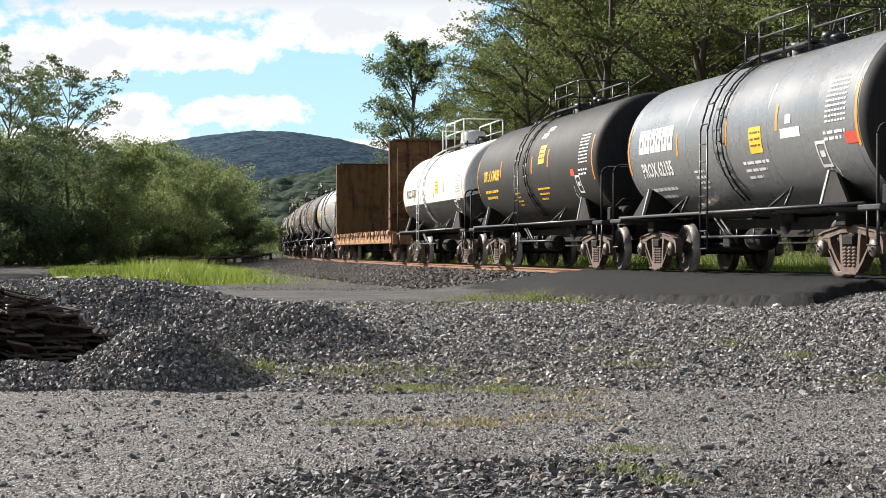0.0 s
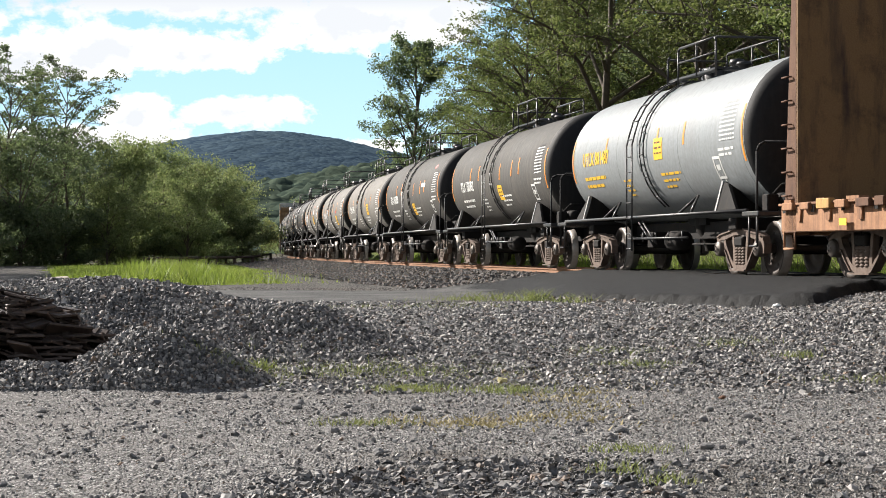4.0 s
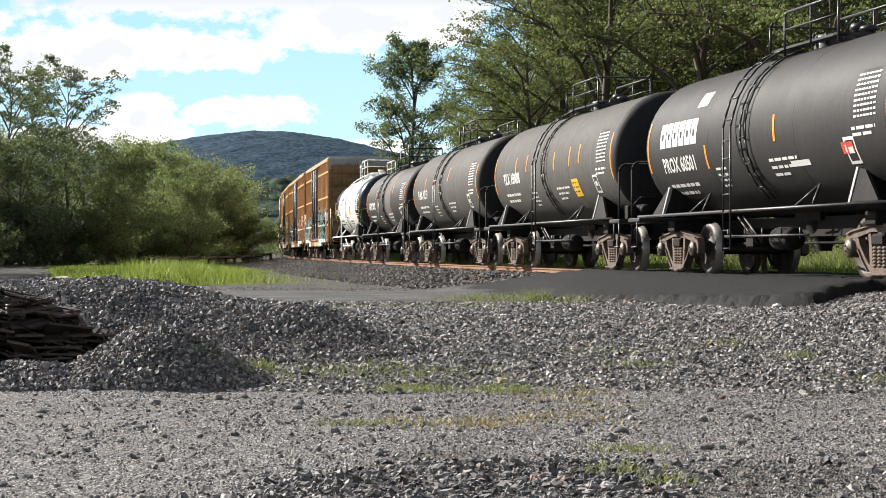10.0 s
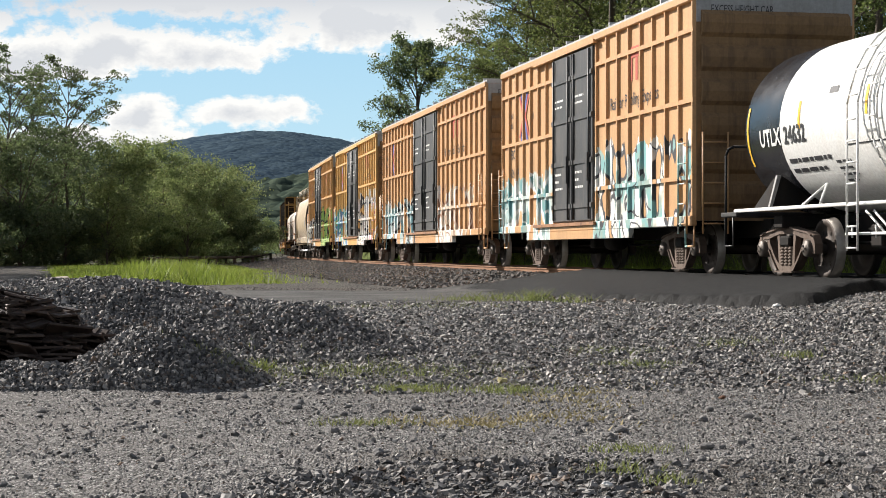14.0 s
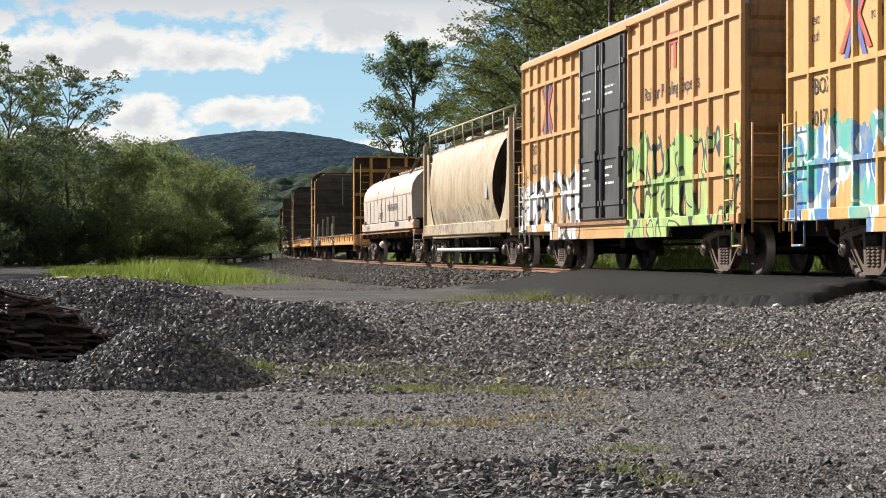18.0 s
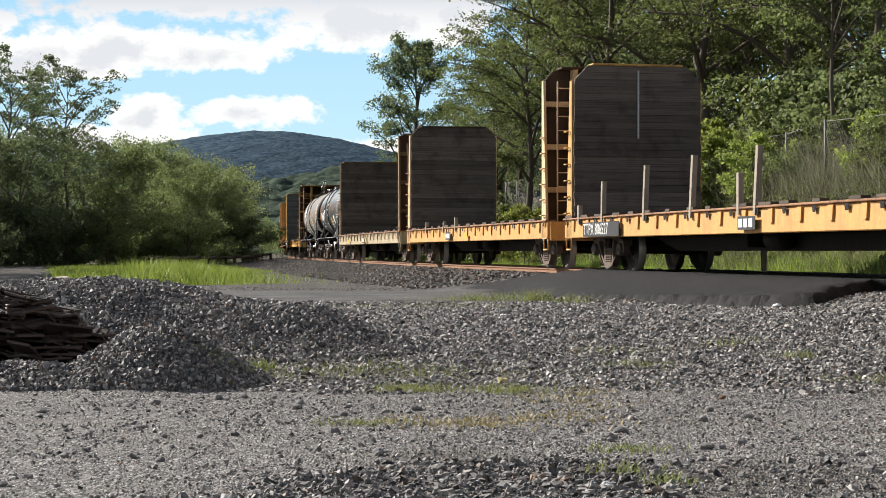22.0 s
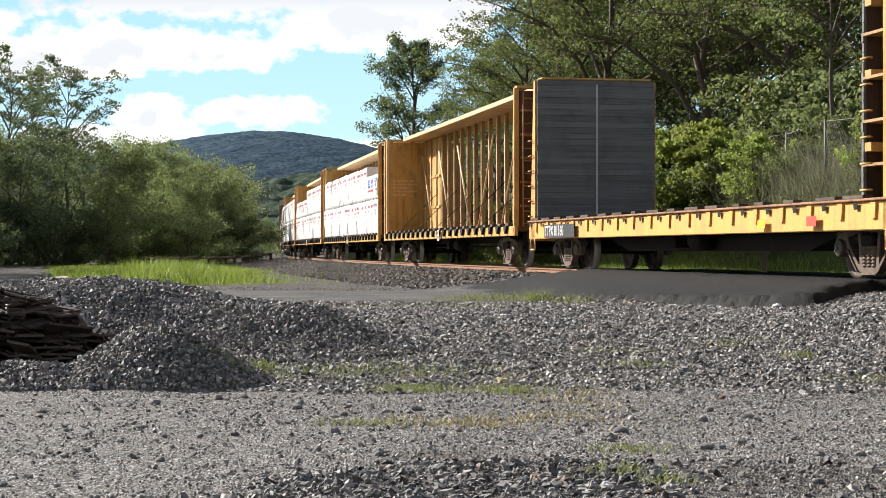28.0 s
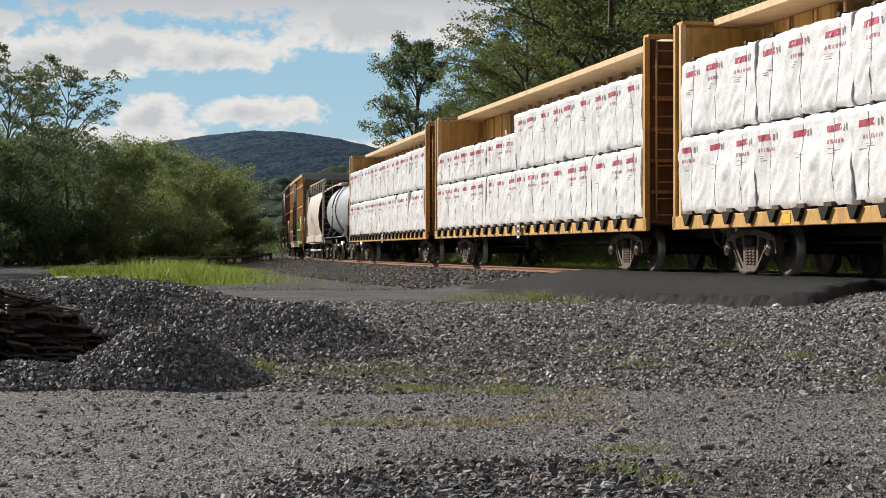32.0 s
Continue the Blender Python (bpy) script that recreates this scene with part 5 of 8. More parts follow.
    part("tag_print", Geo().box(0.64, 0.82, -1.581, -1.578, 0.93, 1.02).box(0.64, 0.82, -1.581, -1.578, 0.8, 0.88), M_DARKLET, car)
    for x in (-hx + 5, 1.8, 5.2):
        part("reflector", Geo().box(x, x + 0.3, -1.497, -1.491, 0.84, 0.98), M_YELLOWTAG, car)
    underframe(car, L, 3.4, 0.95, 0.5)
    centre = (s0 + s1) / 2
    if load:
        tier = {}
        a, b = -hx + 0.36, hx - 0.36
        for z0, z1, cells in load:
            m = len(cells)
            w = (b - a) / m
            for k, what in enumerate(cells):
                if what == " ":
                    continue
                x0 = a + k * w
                key = (round(w, 3), round(z1 - z0, 3), what, rng.randrange(3))
                bundle(car, centre, L, x0 + w / 2, -0.88, z0, w - 0.02, 1.06, z1 - z0, what, tier, key, rng)
    return car


def bundle(car, centre, L, x, y, z, w, d, h, what, cache, key, rng):
    """A stack of boards in printed white wrap, drawn in by straps, with slack folds."""
    if key in cache:
        ob = copy_thing(cache[key], Matrix())
    else:
        ob = thing("lumber_bundle", "stack of lumber in creased white printed wrap", "lumber bundle", "wrapped lumber bundles on the centrebeam cars")
        n = max(2, round(w / 1.1))
        nx, nz = n * 22, 22
        sd = rng.uniform(0, 50)
        ties = [-w / 2 + w * (i + 0.5 + rng.uniform(-0.12, 0.12)) / n for i in range(n)]

        def surf(u, v, lift=0.0):
            near = min(abs(u - q) for q in ties)
            pull = 0.012 * math.exp(-(near / 0.06) ** 2)
            a = u * 1.0 + sd
            fold = 0.07 * noise.noise((a * 1.3, v * 1.1, 3.0)) + 0.05 * abs(noise.noise((a * 2.6 + v * 0.9, v * 0.8, 9.0))) + 0.04 * abs(noise.noise((a * 3.5 - v * 3, v * 2.5, 2.0))) + 0.014 * noise.noise((a * 13 + v * 3, v * 7, 5.0))
            edge = 0.05 * max(0.0, 1 - (h - v) / 0.07) ** 2 + 0.04 * max(0.0, 1 - v / 0.06) ** 2
            return (u, -d / 2 - 0.035 - fold + pull + edge - lift, v + (0.03 * noise.noise((a * 3, 4.0, 4.0)) if v < 0.02 or v > h - 0.02 else 0.0))

        vs = [surf((i / nx - 0.5) * w, j / nz * h) for j in range(nz + 1) for i in range(nx + 1)]
        g = Geo().add(vs, [(j * (nx + 1) + i, j * (nx + 1) + i + 1, (j + 1) * (nx + 1) + i + 1, (j + 1) * (nx + 1) + i) for j in range(nz) for i in range(nx)], True)
        top, bot = vs[(nx + 1) * nz:], vs[:nx + 1]
        g.add(top + [(q[0], d / 2, h + 0.02 * noise.noise((q[0] * 2 + sd, 1.0, 1.0))) for q in top], [(i, i + 1, nx + 2 + i, nx + 1 + i) for i in range(nx)], True)
        g.add(bot + [(q[0], d / 2, 0) for q in bot], [(i, nx + 1 + i, nx + 2 + i, i + 1) for i in range(nx)])
        for i in (0, nx):
            col = [vs[j * (nx + 1) + i] for j in range(nz + 1)]
            g.add(col + [(q[0], d / 2, q[2]) for q in col], [(j, j + 1, nz + 2 + j, nz + 1 + j) for j in range(nz)], True)
        g.add([(-w / 2, d / 2, 0), (w / 2, d / 2, 0), (w / 2, d / 2, h), (-w / 2, d / 2, h)], [(0, 1, 2, 3)])
        part("wrap", g, M_WRAP, ob)

        def patch(geo, u0, u1, v0, v1, slant=0.0):
            k = max(1, int((u1 - u0) / 0.05))
            q = []
            for i in range(k + 1):
                u = u0 + (u1 - u0) * i / k
                q += [surf(u, v0 + slant * i / k, 0.004), surf(u, v1 + slant * i / k, 0.004)]
            geo.add(q, [(2 * i, 2 * i + 2, 2 * i + 3, 2 * i + 1) for i in range(k)])

        for q in ties:
            s = Geo()
            pts = [surf(q, h * i / 12, 0.006) for i in range(13)]
            s.pipe(pts + [(q, d / 2, h + 0.03)], 0.0045, 4)
            part("strap", s, M_STRAP, ob)
            if rng.random() < 0.8:
                part("edge_batten", Geo().box(q - 0.05, q + 0.06, -d / 2 - 0.03, -d / 2 + 0.1, h - 0.02, h + 0.045, 0.008), M_TIE, ob)
        pr, pb, pd, pt = Geo(), Geo(), Geo(), Geo()
        m = max(2, round(w / 1.15))
        for i in range(m):
            u = -w / 2 + w * (i + 0.12 + rng.uniform(0, 0.2)) / m
            v = h - 0.3 + rng.uniform(-0.01, 0.01)
            if what == "b":
                patch(pb, u, u + 0.75, v - 0.02, v + 0.15)
                patch(pb, u + 0.06, u + 0.5, v - 0.17, v - 0.06)
                patch(pr, u, u + 0.7, v - 0.33, v - 0.25)
                continue
            patch(pr, u, u + 0.46, v, v + 0.1, 0.012)
            patch(pd, u + 0.56, u + 0.62, v - 0.01, v + 0.09)
            patch(pd, u + 0.66, u + 0.73, v + 0.02, v + 0.12, -0.04)
            if (i + int(sd)) % 3:
                c = u + rng.uniform(0.0, 0.1)
                for k in range(rng.randrange(5, 9)):
                    b = rng.uniform(0.045, 0.07)
                    patch(pt, c, c + b * 0.8, v - 0.165, v - 0.105)
                    c += b + 0.03
            for k in range(3):
                c = u + rng.uniform(0.0, 0.2)
                patch(pd if k else pt, c, c + rng.uniform(0.1, 0.28), v - 0.24 - k * 0.035, v - 0.228 - k * 0.035)
        part("red_print", pr, M_WRAPRED, ob)
        if pt.v:
            part("faint_print", pt, M_WRAPPINK, ob)
        part("grey_print", pd, M_WRAPGREY, ob)
        if pb.v:
            part("blue_print", pb, M_WRAPBLUE, ob)
        cache[key] = ob
    LOADS.append((ob, centre, L, x, y, z))


def hopper_car(s0, s1, label, mat, ztop=4.05, seed=1, round_r=1.46, mats=None):
    car, L = new_car("covered_hopper", label, "hopper car", s0, s1, "covered hoppers in the train")
    rng = random.Random(seed)
    hx = L / 2 - 0.7
    bx = hx - 1.0
    # bulging sides from sill to eave
    prof = []
    for k in range(13):
        t = k / 12
        z = 1.2 + (ztop - 0.45 - 1.2) * t
        prof.append((-(1.18 + 0.3 * math.sin(math.pi * (t * 0.9 + 0.08)) ** 0.8), z))
    prof += [(-0.62, ztop - 0.12), (0.62, ztop - 0.12)] + [(-y, z) for y, z in reversed(prof)]
    g = Geo()
    n = len(prof)
    # the side sheets are cut back in a hollow curve at both ends
    def rel(z):
        return min(1.0, max(0.0, (z - 1.2) / (ztop - 1.65)))

    def cut(y, z):
        t = rel(z)
        return bx + 0.15 - (0.9 + t if t < 0.2 else 1.1 * math.sqrt(max(0.0, 1 - ((t - 0.2) / 0.8) ** 2)))

    vs = []
    for q in (-1.0, -0.8, 0.8, 1.0):
        vs += [(q * cut(y, z) if abs(q) == 1 else q * (bx - 1.0), y, z) for y, z in prof]
    g.add(vs, [(j * n + i, j * n + i + 1, (j + 1) * n + i + 1, (j + 1) * n + i) for j in range(3) for i in range(n - 1)], True)
    part("body", g, mat, car)
    for d in (-1, 1):
        # end sheet slopes inward under the curve of the side
        e = Geo()
        vs = [(d * cut(y, z), y * 0.998, z) for y, z in prof] + [(d * (cut(y, z) - 0.9), y * 0.72, z) for y, z in prof]
        e.add(vs, [(i, i + 1, n + i + 1, n + i) for i in range(n - 1)] + [tuple(range(n, 2 * n))])
        # the hollow's shade is put into this dark brown
        part("end_sheet", e, M_STAINSHADE, car, "sloping end sheet in brown darkened for shade")
        a, b = sorted((d * (bx + 0.02), d * hx))
        part("end_deck", Geo().box(a, b, -1.4, 1.4, 0.9, 1.0), mat, car)
        for y in (-1.34, 1.34):
            part("end_post", Geo().box(d * (hx - 0.3) - 0.06, d * (hx - 0.3) + 0.06, y - 0.06, y + 0.06, 0.95, ztop - 0.1), mat, car)
            web = [(d * (bx + 0.15 - 0.9 * (1 - t) ** 3.7), 1.2 + (ztop - 1.65) * t) for t in np.linspace(0, 1, 9)]
            web += [(d * (hx - 0.32), ztop - 0.4), (d * (hx - 0.32), 1.0), (d * (bx - 0.8), 1.0)]
            part("end_web", Geo().prism(web, "y", y * 0.97 - 0.02, y * 0.97 + 0.02), mat, car, "pale end plate with a hollow edge")
            car_ladder(car, d * (hx - 0.1), y * 0.82, 0.85, ztop, 0.42, mat, 11, "y")
        part("end_sill", Geo().box(min(d * (hx - 0.1), d * hx), max(d * (hx - 0.1), d * hx), -1.4, 1.4, 0.82, 1.02), mat, car)
    for sy in (-1, 1):
        a, b = sorted((sy * 1.28, sy * 1.42))
        part("side_sill", Geo().box(-hx + 0.5, hx - 0.5, a, b, 0.9, 1.24, 0.02), mat, car)
        g = Geo()
        g.rod((-hx + 0.3, sy * 1.2, ztop + 0.22), (hx - 0.3, sy * 1.2, ztop + 0.22), 0.03)
        part("roof_handrail", g, mat, car)
        for k in range(10):
            x = -hx + 0.35 + (2 * hx - 0.7) * k / 9
            part("handrail_post", Geo().rod((x, sy * 1.2, ztop - 0.4), (x, sy * 1.2, ztop + 0.22), 0.024), mat, car)
        a, b = sorted((sy * 0.75, sy * 1.18))
        part("running_board", Geo().box(-hx + 0.2, hx - 0.2, a, b, ztop - 0.04, ztop), M_UNDER, car)
    for k in range(4):
        x = -bx + bx * 2 * (k + 0.5) / 4
        part("hatch", Geo().lathe([(ztop - 0.12, 0.4), (ztop + 0.02, 0.4), (ztop + 0.08, 0.3), (ztop + 0.1, 0)], "z", 18, (x, 0, 0)), mat, car)
    for k in (-1, 1):
        x = k * bx * 0.36
        g = Geo()
        vs = [(x - 1.5, -1.2, 1.2), (x + 1.5, -1.2, 1.2), (x + 1.5, 1.2, 1.2), (x - 1.5, 1.2, 1.2), (x - 0.45, -0.4, 0.4), (x + 0.45, -0.4, 0.4), (x + 0.45, 0.4, 0.4), (x - 0.45, 0.4, 0.4)]
        g.add(vs, [(0, 1, 5, 4), (1, 2, 6, 5), (2, 3, 7, 6), (3, 0, 4, 7), (4, 5, 6, 7)])
        part("chute", g, M_UNDER, car)
    g = Geo()
    g.rod((-bx * 0.8, -1.25, 0.46), (bx * 0.75, -1.25, 0.46), 0.058, 10)
    part("unloading_pipe", g, M_GALV, car)
    g = Geo()
    g.rod((-bx + 0.6, -1.3, 0.86), (bx - 0.9, -1.3, 0.86), 0.05, 8)
    part("side_pipe", g, mat, car)
    g = Geo()
    for x in (-bx * 0.5, -bx * 0.1, bx * 0.3, bx * 0.6):
        g.rod((x, -1.2, 0.46), (x - 0.3, -1.2, 0.9), 0.03)
    part("pipe_hanger", g, M_UNDER, car)
    if seed == 1:
        y = -1.5
        part("placard", Geo().box(bx * 0.66, bx * 0.66 + 0.34, -1.488, -1.482, 1.85, 2.25), M_WHITEEND, car)
    underframe(car, L, 1.95, 0.98, 0.5, brake=False)
    return car


def coil_car(s0, s1, label):
    car, L = new_car("coil_car", label, "coil car", s0, s1)
    hx = L / 2 - 0.75
    bx = hx - 0.75
    # trough and hood
    for sy in (-1, 1):
        a, b = sorted((sy * 1.2, sy * 1.4))
        part("side_sill", Geo().box(-hx + 0.25, hx - 0.25, a, b, 1.2, 1.49, 0.02), M_CREAM, car)
        a, b = sorted((sy * 1.25, sy * 1.52))
        part("walkway", Geo().box(-hx + 0.3, hx - 0.4, a, b, 1.08, 1.12), M_RUSTFLAT, car)
        part("lower_flange", Geo().box(-hx + 0.4, hx - 0.4, min(sy * 1.1, sy * 1.3), max(sy * 1.1, sy * 1.3), 0.98, 1.2), M_RUST, car)
        g = Geo()
        for k in range(9):
            x = -hx + 1.2 + k * (2 * hx - 2.4) / 8
            g.prism([(x, 1.08), (x + 0.08, 1.08), (x + 0.08, 0.9)], "y", min(sy * 1.2, sy * 1.5), max(sy * 1.2, sy * 1.5))
        part("walkway_bracket", g, M_RUST, car)
    part("end_bolster", Geo().box(-hx, hx, -0.5, 0.5, 0.9, 1.1), M_UNDER, car)
    prof = [(-1.36, 1.52), (-1.4, 2.42)]
    for k in range(1, 12):
        a = math.pi * k / 12
        prof.append((-1.4 * math.cos(a), 2.42 + 1.0 * math.sin(a) ** 0.85))
    prof += [(1.4, 2.42), (1.36, 1.52)]
    n = len(prof)
    g = Geo()
    g.add([(x, y, z) for x in (-bx, bx) for y, z in prof], [(i, i + 1, n + i + 1, n + i) for i in range(n - 1)], True)
    g.add([(x, y, z) for x in (-bx, bx) for y, z in prof], [tuple(reversed(range(n))), tuple(range(n, 2 * n))])
    part("hood", g, M_CREAM, car, "dusty white rounded hood")
    # dark box added to draw the shaded gap between hood and sill
    part("gap_fill", Geo().box(-bx - 0.2, bx + 0.2, -1.24, 1.24, 1.1, 1.56), M_UNDER, car, "dark box standing for the shaded gap under the hood")
    for k in range(1, 12):
        x = -bx + k * bx / 6
        if k % 4:
            part("sheet_joint", Geo().box(x - 0.006, x + 0.006, -1.408, -1.39, 1.52, 2.4), M_RUSTFLAT, car)
    for x in (-bx * 0.93, bx * 0.93):
        part("hood_guide", Geo().box(x - 0.12, x + 0.12, -1.44, -1.3, 1.44, 1.62, 0.02), M_RUSTFLAT, car)
    g = Geo()
    for x in (-bx / 3, bx / 3):
        vs = []
        for d in (-0.03, 0.03):
            vs += [(x + d, y * 1.006, z * 1.002) for y, z in prof]
        g.add(vs, [(i, i + 1, n + i + 1, n + i) for i in range(n - 1)], True)
    part("hood_seam", g, M_RUST, car)
    g = Geo()
    for k in range(22):
        x = -bx + 0.3 + k * (2 * bx - 0.6) / 21
        g.box(x - 0.05, x + 0.02, -1.42, -1.395, 2.41, 2.425)
    g.box(-bx, bx, -1.412, -1.395, 2.392, 2.4)
    part("hood_latch", g, M_RUSTFLAT, car)
    for x in (-bx * 0.62, bx * 0.52):
        g = Geo()
        for sy in (-1, 1):
            g.rod((x, sy * 1.0, 3.1), (x - 0.12, sy * 0.7, 3.72), 0.028)
            g.rod((x, sy * 1.0, 3.12), (x + 0.6, sy * 0.7, 3.72), 0.028)
        g.rod((x - 0.12, -0.75, 3.72), (x - 0.12, 0.75, 3.72), 0.035)
        g.rod((x + 0.6, -0.75, 3.72), (x + 0.6, 0.75, 3.72), 0.035)
        part("lifting_bracket", g, M_RUST, car, "rusty lifting bracket")
    g = Geo()
    for k in range(16):
        x = -bx * 0.4 + k * bx * 0.09
        g.box(x, x + 0.3, -0.5, 0.1, 3.41, 3.46 + 0.02 * (k % 2))
    part("hood_stop", g, M_CREAM, car)
    y = -1.405
    g = Geo()
    for i in range(10):
        x = 0.6 + i * 0.24
        for u0, u1, v0, v1 in ((0, 0.05, 1.9, 2.14), (0.11, 0.15, 1.9, 2.14), (0.05, 0.11, 2.0 if i % 2 else 2.1, 2.04 if i % 2 else 2.14)):
            g.add([(x + u0, y, v0), (x + u1, y, v0), (x + u1, y, v1), (x + u0, y, v1)], [(0, 1, 2, 3)])
    part("lettering_block", g, M_DARKLET, car, "dark block lettering shapes")
    g = Geo()
    for r in range(3):
        g.add([(-1.6, y, 1.66 + r * 0.09), (-0.9 + r * 0.1, y, 1.66 + r * 0.09), (-0.9 + r * 0.1, y, 1.7 + r * 0.09), (-1.6, y, 1.7 + r * 0.09)], [(0, 1, 2, 3)])
    g.lathe([(y, 0.1), (y, 0.16)], "y", 16, (-1.1, 0, 2.08))
    part("emblem", g, M_DARKLET, car)
    g = Geo()
    for u0, u1, v0, v1 in line_rows(hx - 4.6, 1.3, (1.0,), 0.2, 0.18, random.Random(6), 0.25):
        g.add([(u0, -1.406, v0), (u1, -1.406, v0), (u1, -1.406, v1), (u0, -1.406, v1)], [(0, 1, 2, 3)])
    part("small_print", g, M_DARKLET, car)
    flat_words(car, "623640", 0.27, -hx + 1.9, -1.407, 1.25, M_DARKLET, 0.9)
    part("mark_plate", Geo().box(-hx + 1.2, -hx + 1.75, -1.408, -1.403, 1.24, 1.45), M_GALV, car)
    for d in (-1, 1):
        part("end_box", Geo().box(min(d * (hx - 0.7), d * (hx - 0.1)), max(d * (hx - 0.7), d * (hx - 0.1)), -1.38, 1.38, 1.02, 1.16, 0.02), M_RUSTFLAT, car)
        part("reflector", Geo().box(d * (hx - 0.45) - 0.18, d * (hx - 0.45) + 0.18, -1.407, -1.401, 1.26, 1.4), M_ORANGE, car)
        car_ladder(car, d * (hx - 0.1), -1.25, 0.5, 1.1, 0.35, M_CREAM, 3, "y")
        part("hood_end_rail", Geo().pipe([(d * bx + d * 0.03, -0.6, 1.6), (d * bx + d * 0.15, -0.6, 1.7), (d * bx + d * 0.15, -0.6, 2.5), (d * bx + d * 0.03, -0.6, 2.6)], 0.02), M_CREAM, car)
    part("air_tank", Geo().lathe([(-0.45, 0.0), (-0.43, 0.13), (0.3, 0.17), (0.4, 0.0)], "x", 14, (-2.4, -1.1, 0.68)), M_CREAM, car)
    underframe(car, L, 2.0, 0.98, 0.5)
    return car

# the shade on the car ends is put into this dirty tan
M_BOXEND = paint("dirty tan end paint, shade-darkened", (0.3, 0.185, 0.09), (0.1, 0.065, 0.045), 0.7, wear=0.6, scale=0.9)
M_PEEL = paint("peeling tan and green paint", (0.46, 0.34, 0.21), (0.17, 0.2, 0.12), 0.7, wear=0.85, scale=1.8)
M_DOOR = paint("black door paint", (0.05, 0.052, 0.056), (0.16, 0.14, 0.12), 0.5, wear=0.35)
M_WHITEEND = paint("pale grey end paint", (0.42, 0.43, 0.44), (0.22, 0.2, 0.18), 0.6, wear=0.4)
M_EMRED = paint("faded red emblem", (0.5, 0.09, 0.06), (0.5, 0.22, 0.1), 0.55, wear=0.4, streak=False, bump=0)
M_EMBLUE = paint("faded blue emblem", (0.1, 0.13, 0.42), (0.3, 0.2, 0.2), 0.55, wear=0.35, streak=False, bump=0)
M_DUSTBLK = paint("dusty black paint", (0.076, 0.072, 0.067), (0.15, 0.135, 0.115), 0.72, wear=0.45, scale=0.8, spec=0.2)
M_GREYBLK = paint("chalked grey black", (0.2, 0.187, 0.17), (0.1, 0.09, 0.078), 0.75, wear=0.5, spec=0.2, scale=0.8)
M_BLUEBLK = paint("bleached blue black", (0.19, 0.195, 0.2), (0.09, 0.085, 0.08), 0.27, wear=0.25, scale=0.7, spec=0.8)
M_WRAPPINK = paint("faded red wrap print", (0.5, 0.22, 0.25), (0.6, 0.45, 0.46), 0.45, wear=0.5, streak=False, bump=0)
M_GLOSSBLK = paint("gloss black paint", (0.012, 0.013, 0.018), (0.04, 0.038, 0.036), 0.2, wear=0.25, spec=0.6)
# spill stain on a tank; also paints the shade of hopper ends
M_STAINSHADE = paint("spill stain and shade brown", (0.1, 0.082, 0.07), (0.05, 0.042, 0.038), 0.75, wear=0.6)
M_RUSTSHEET = paint("blotched rusty sheet", (0.18, 0.1, 0.042), (0.025, 0.014, 0.014), 0.8, wear=0.85, scale=2.2, bump=0.3, run=(2.2, 2.2, 0.45))
M_SILVER = paint("bleached silver grey", (0.235, 0.252, 0.258), (0.13, 0.125, 0.12), 0.5, wear=0.35, scale=0.7, spec=0.4)
M_SLICK = paint("shiny black paint", (0.05, 0.051, 0.054), (0.09, 0.083, 0.075), 0.36, wear=0.25, scale=0.8, spec=0.5)
M_STRAP = paint("grey strap", (0.3, 0.29, 0.28), (0.15, 0.14, 0.13), 0.5, wear=0.3, streak=False, bump=0)
M_WRAPGREY = paint("grey wrap print", (0.2, 0.17, 0.19), (0.5, 0.45, 0.46), 0.45, wear=0.4, streak=False, bump=0)
M_SOOT = paint("deep black paint", (0.028, 0.0265, 0.0255), (0.055, 0.047, 0.04), 0.6, wear=0.3, scale=0.8, spec=0.22)
M_HEAD = paint("near-black tank head", (0.018, 0.018, 0.019), (0.045, 0.04, 0.036), 0.65, wear=0.3, scale=0.8, spec=0.2)
S5 = [(-3.0, 0.1), (-1.9, 0.12), (0.75, 0.05), (2.1, 0.08), (2.9, 0.1)]
S3 = [(-2.6, 0.1), (0.7, 0.08), (2.2, 0.1)]

tank_car(-6.25, 6.6, "bleached black tank car with white block lettering", M_BLUEBLK, mark="PROX 62135", mark_v=-0.42, seed=1, logo=True, yellow=(1.15, -0.25, 0.52), mark_u=-4.5, stripes=[(-2.35, -0.1), (0.1, -0.05), (2.3, 0.05)], extra=(("white", 2.45, -0.08, 0.75, 0.15), ("white", 2.65, 0.14, 0.22, 0.14), ("red", 4.75, -0.3, 0.4, 0.18), ("white diamond", 4.0, -0.95, 0.3, 0.5)))
tank_car(6.6, 20.5, "dark grey tank car with amber lettering", M_SOOT, r=1.4, mark="UTLX 674839", mark_mat=M_YELLOWTAG, mark_u=-4.9, mark_v=0.0, seed=2, yellow=(1.05, 0.2, 0.55), stripes=[(-2.9, 0.05), (0.4, 0.0), (1.95, 0.1)], extra=(("white", 0.9, 1.05, 0.5, 0.14), ("white", 0.7, 0.85, 0.5, 0.16), ("white diamond", 3.9, -0.9, 0.28, 0.5), ("red", 3.9, -0.2, 0.3, 0.15)))
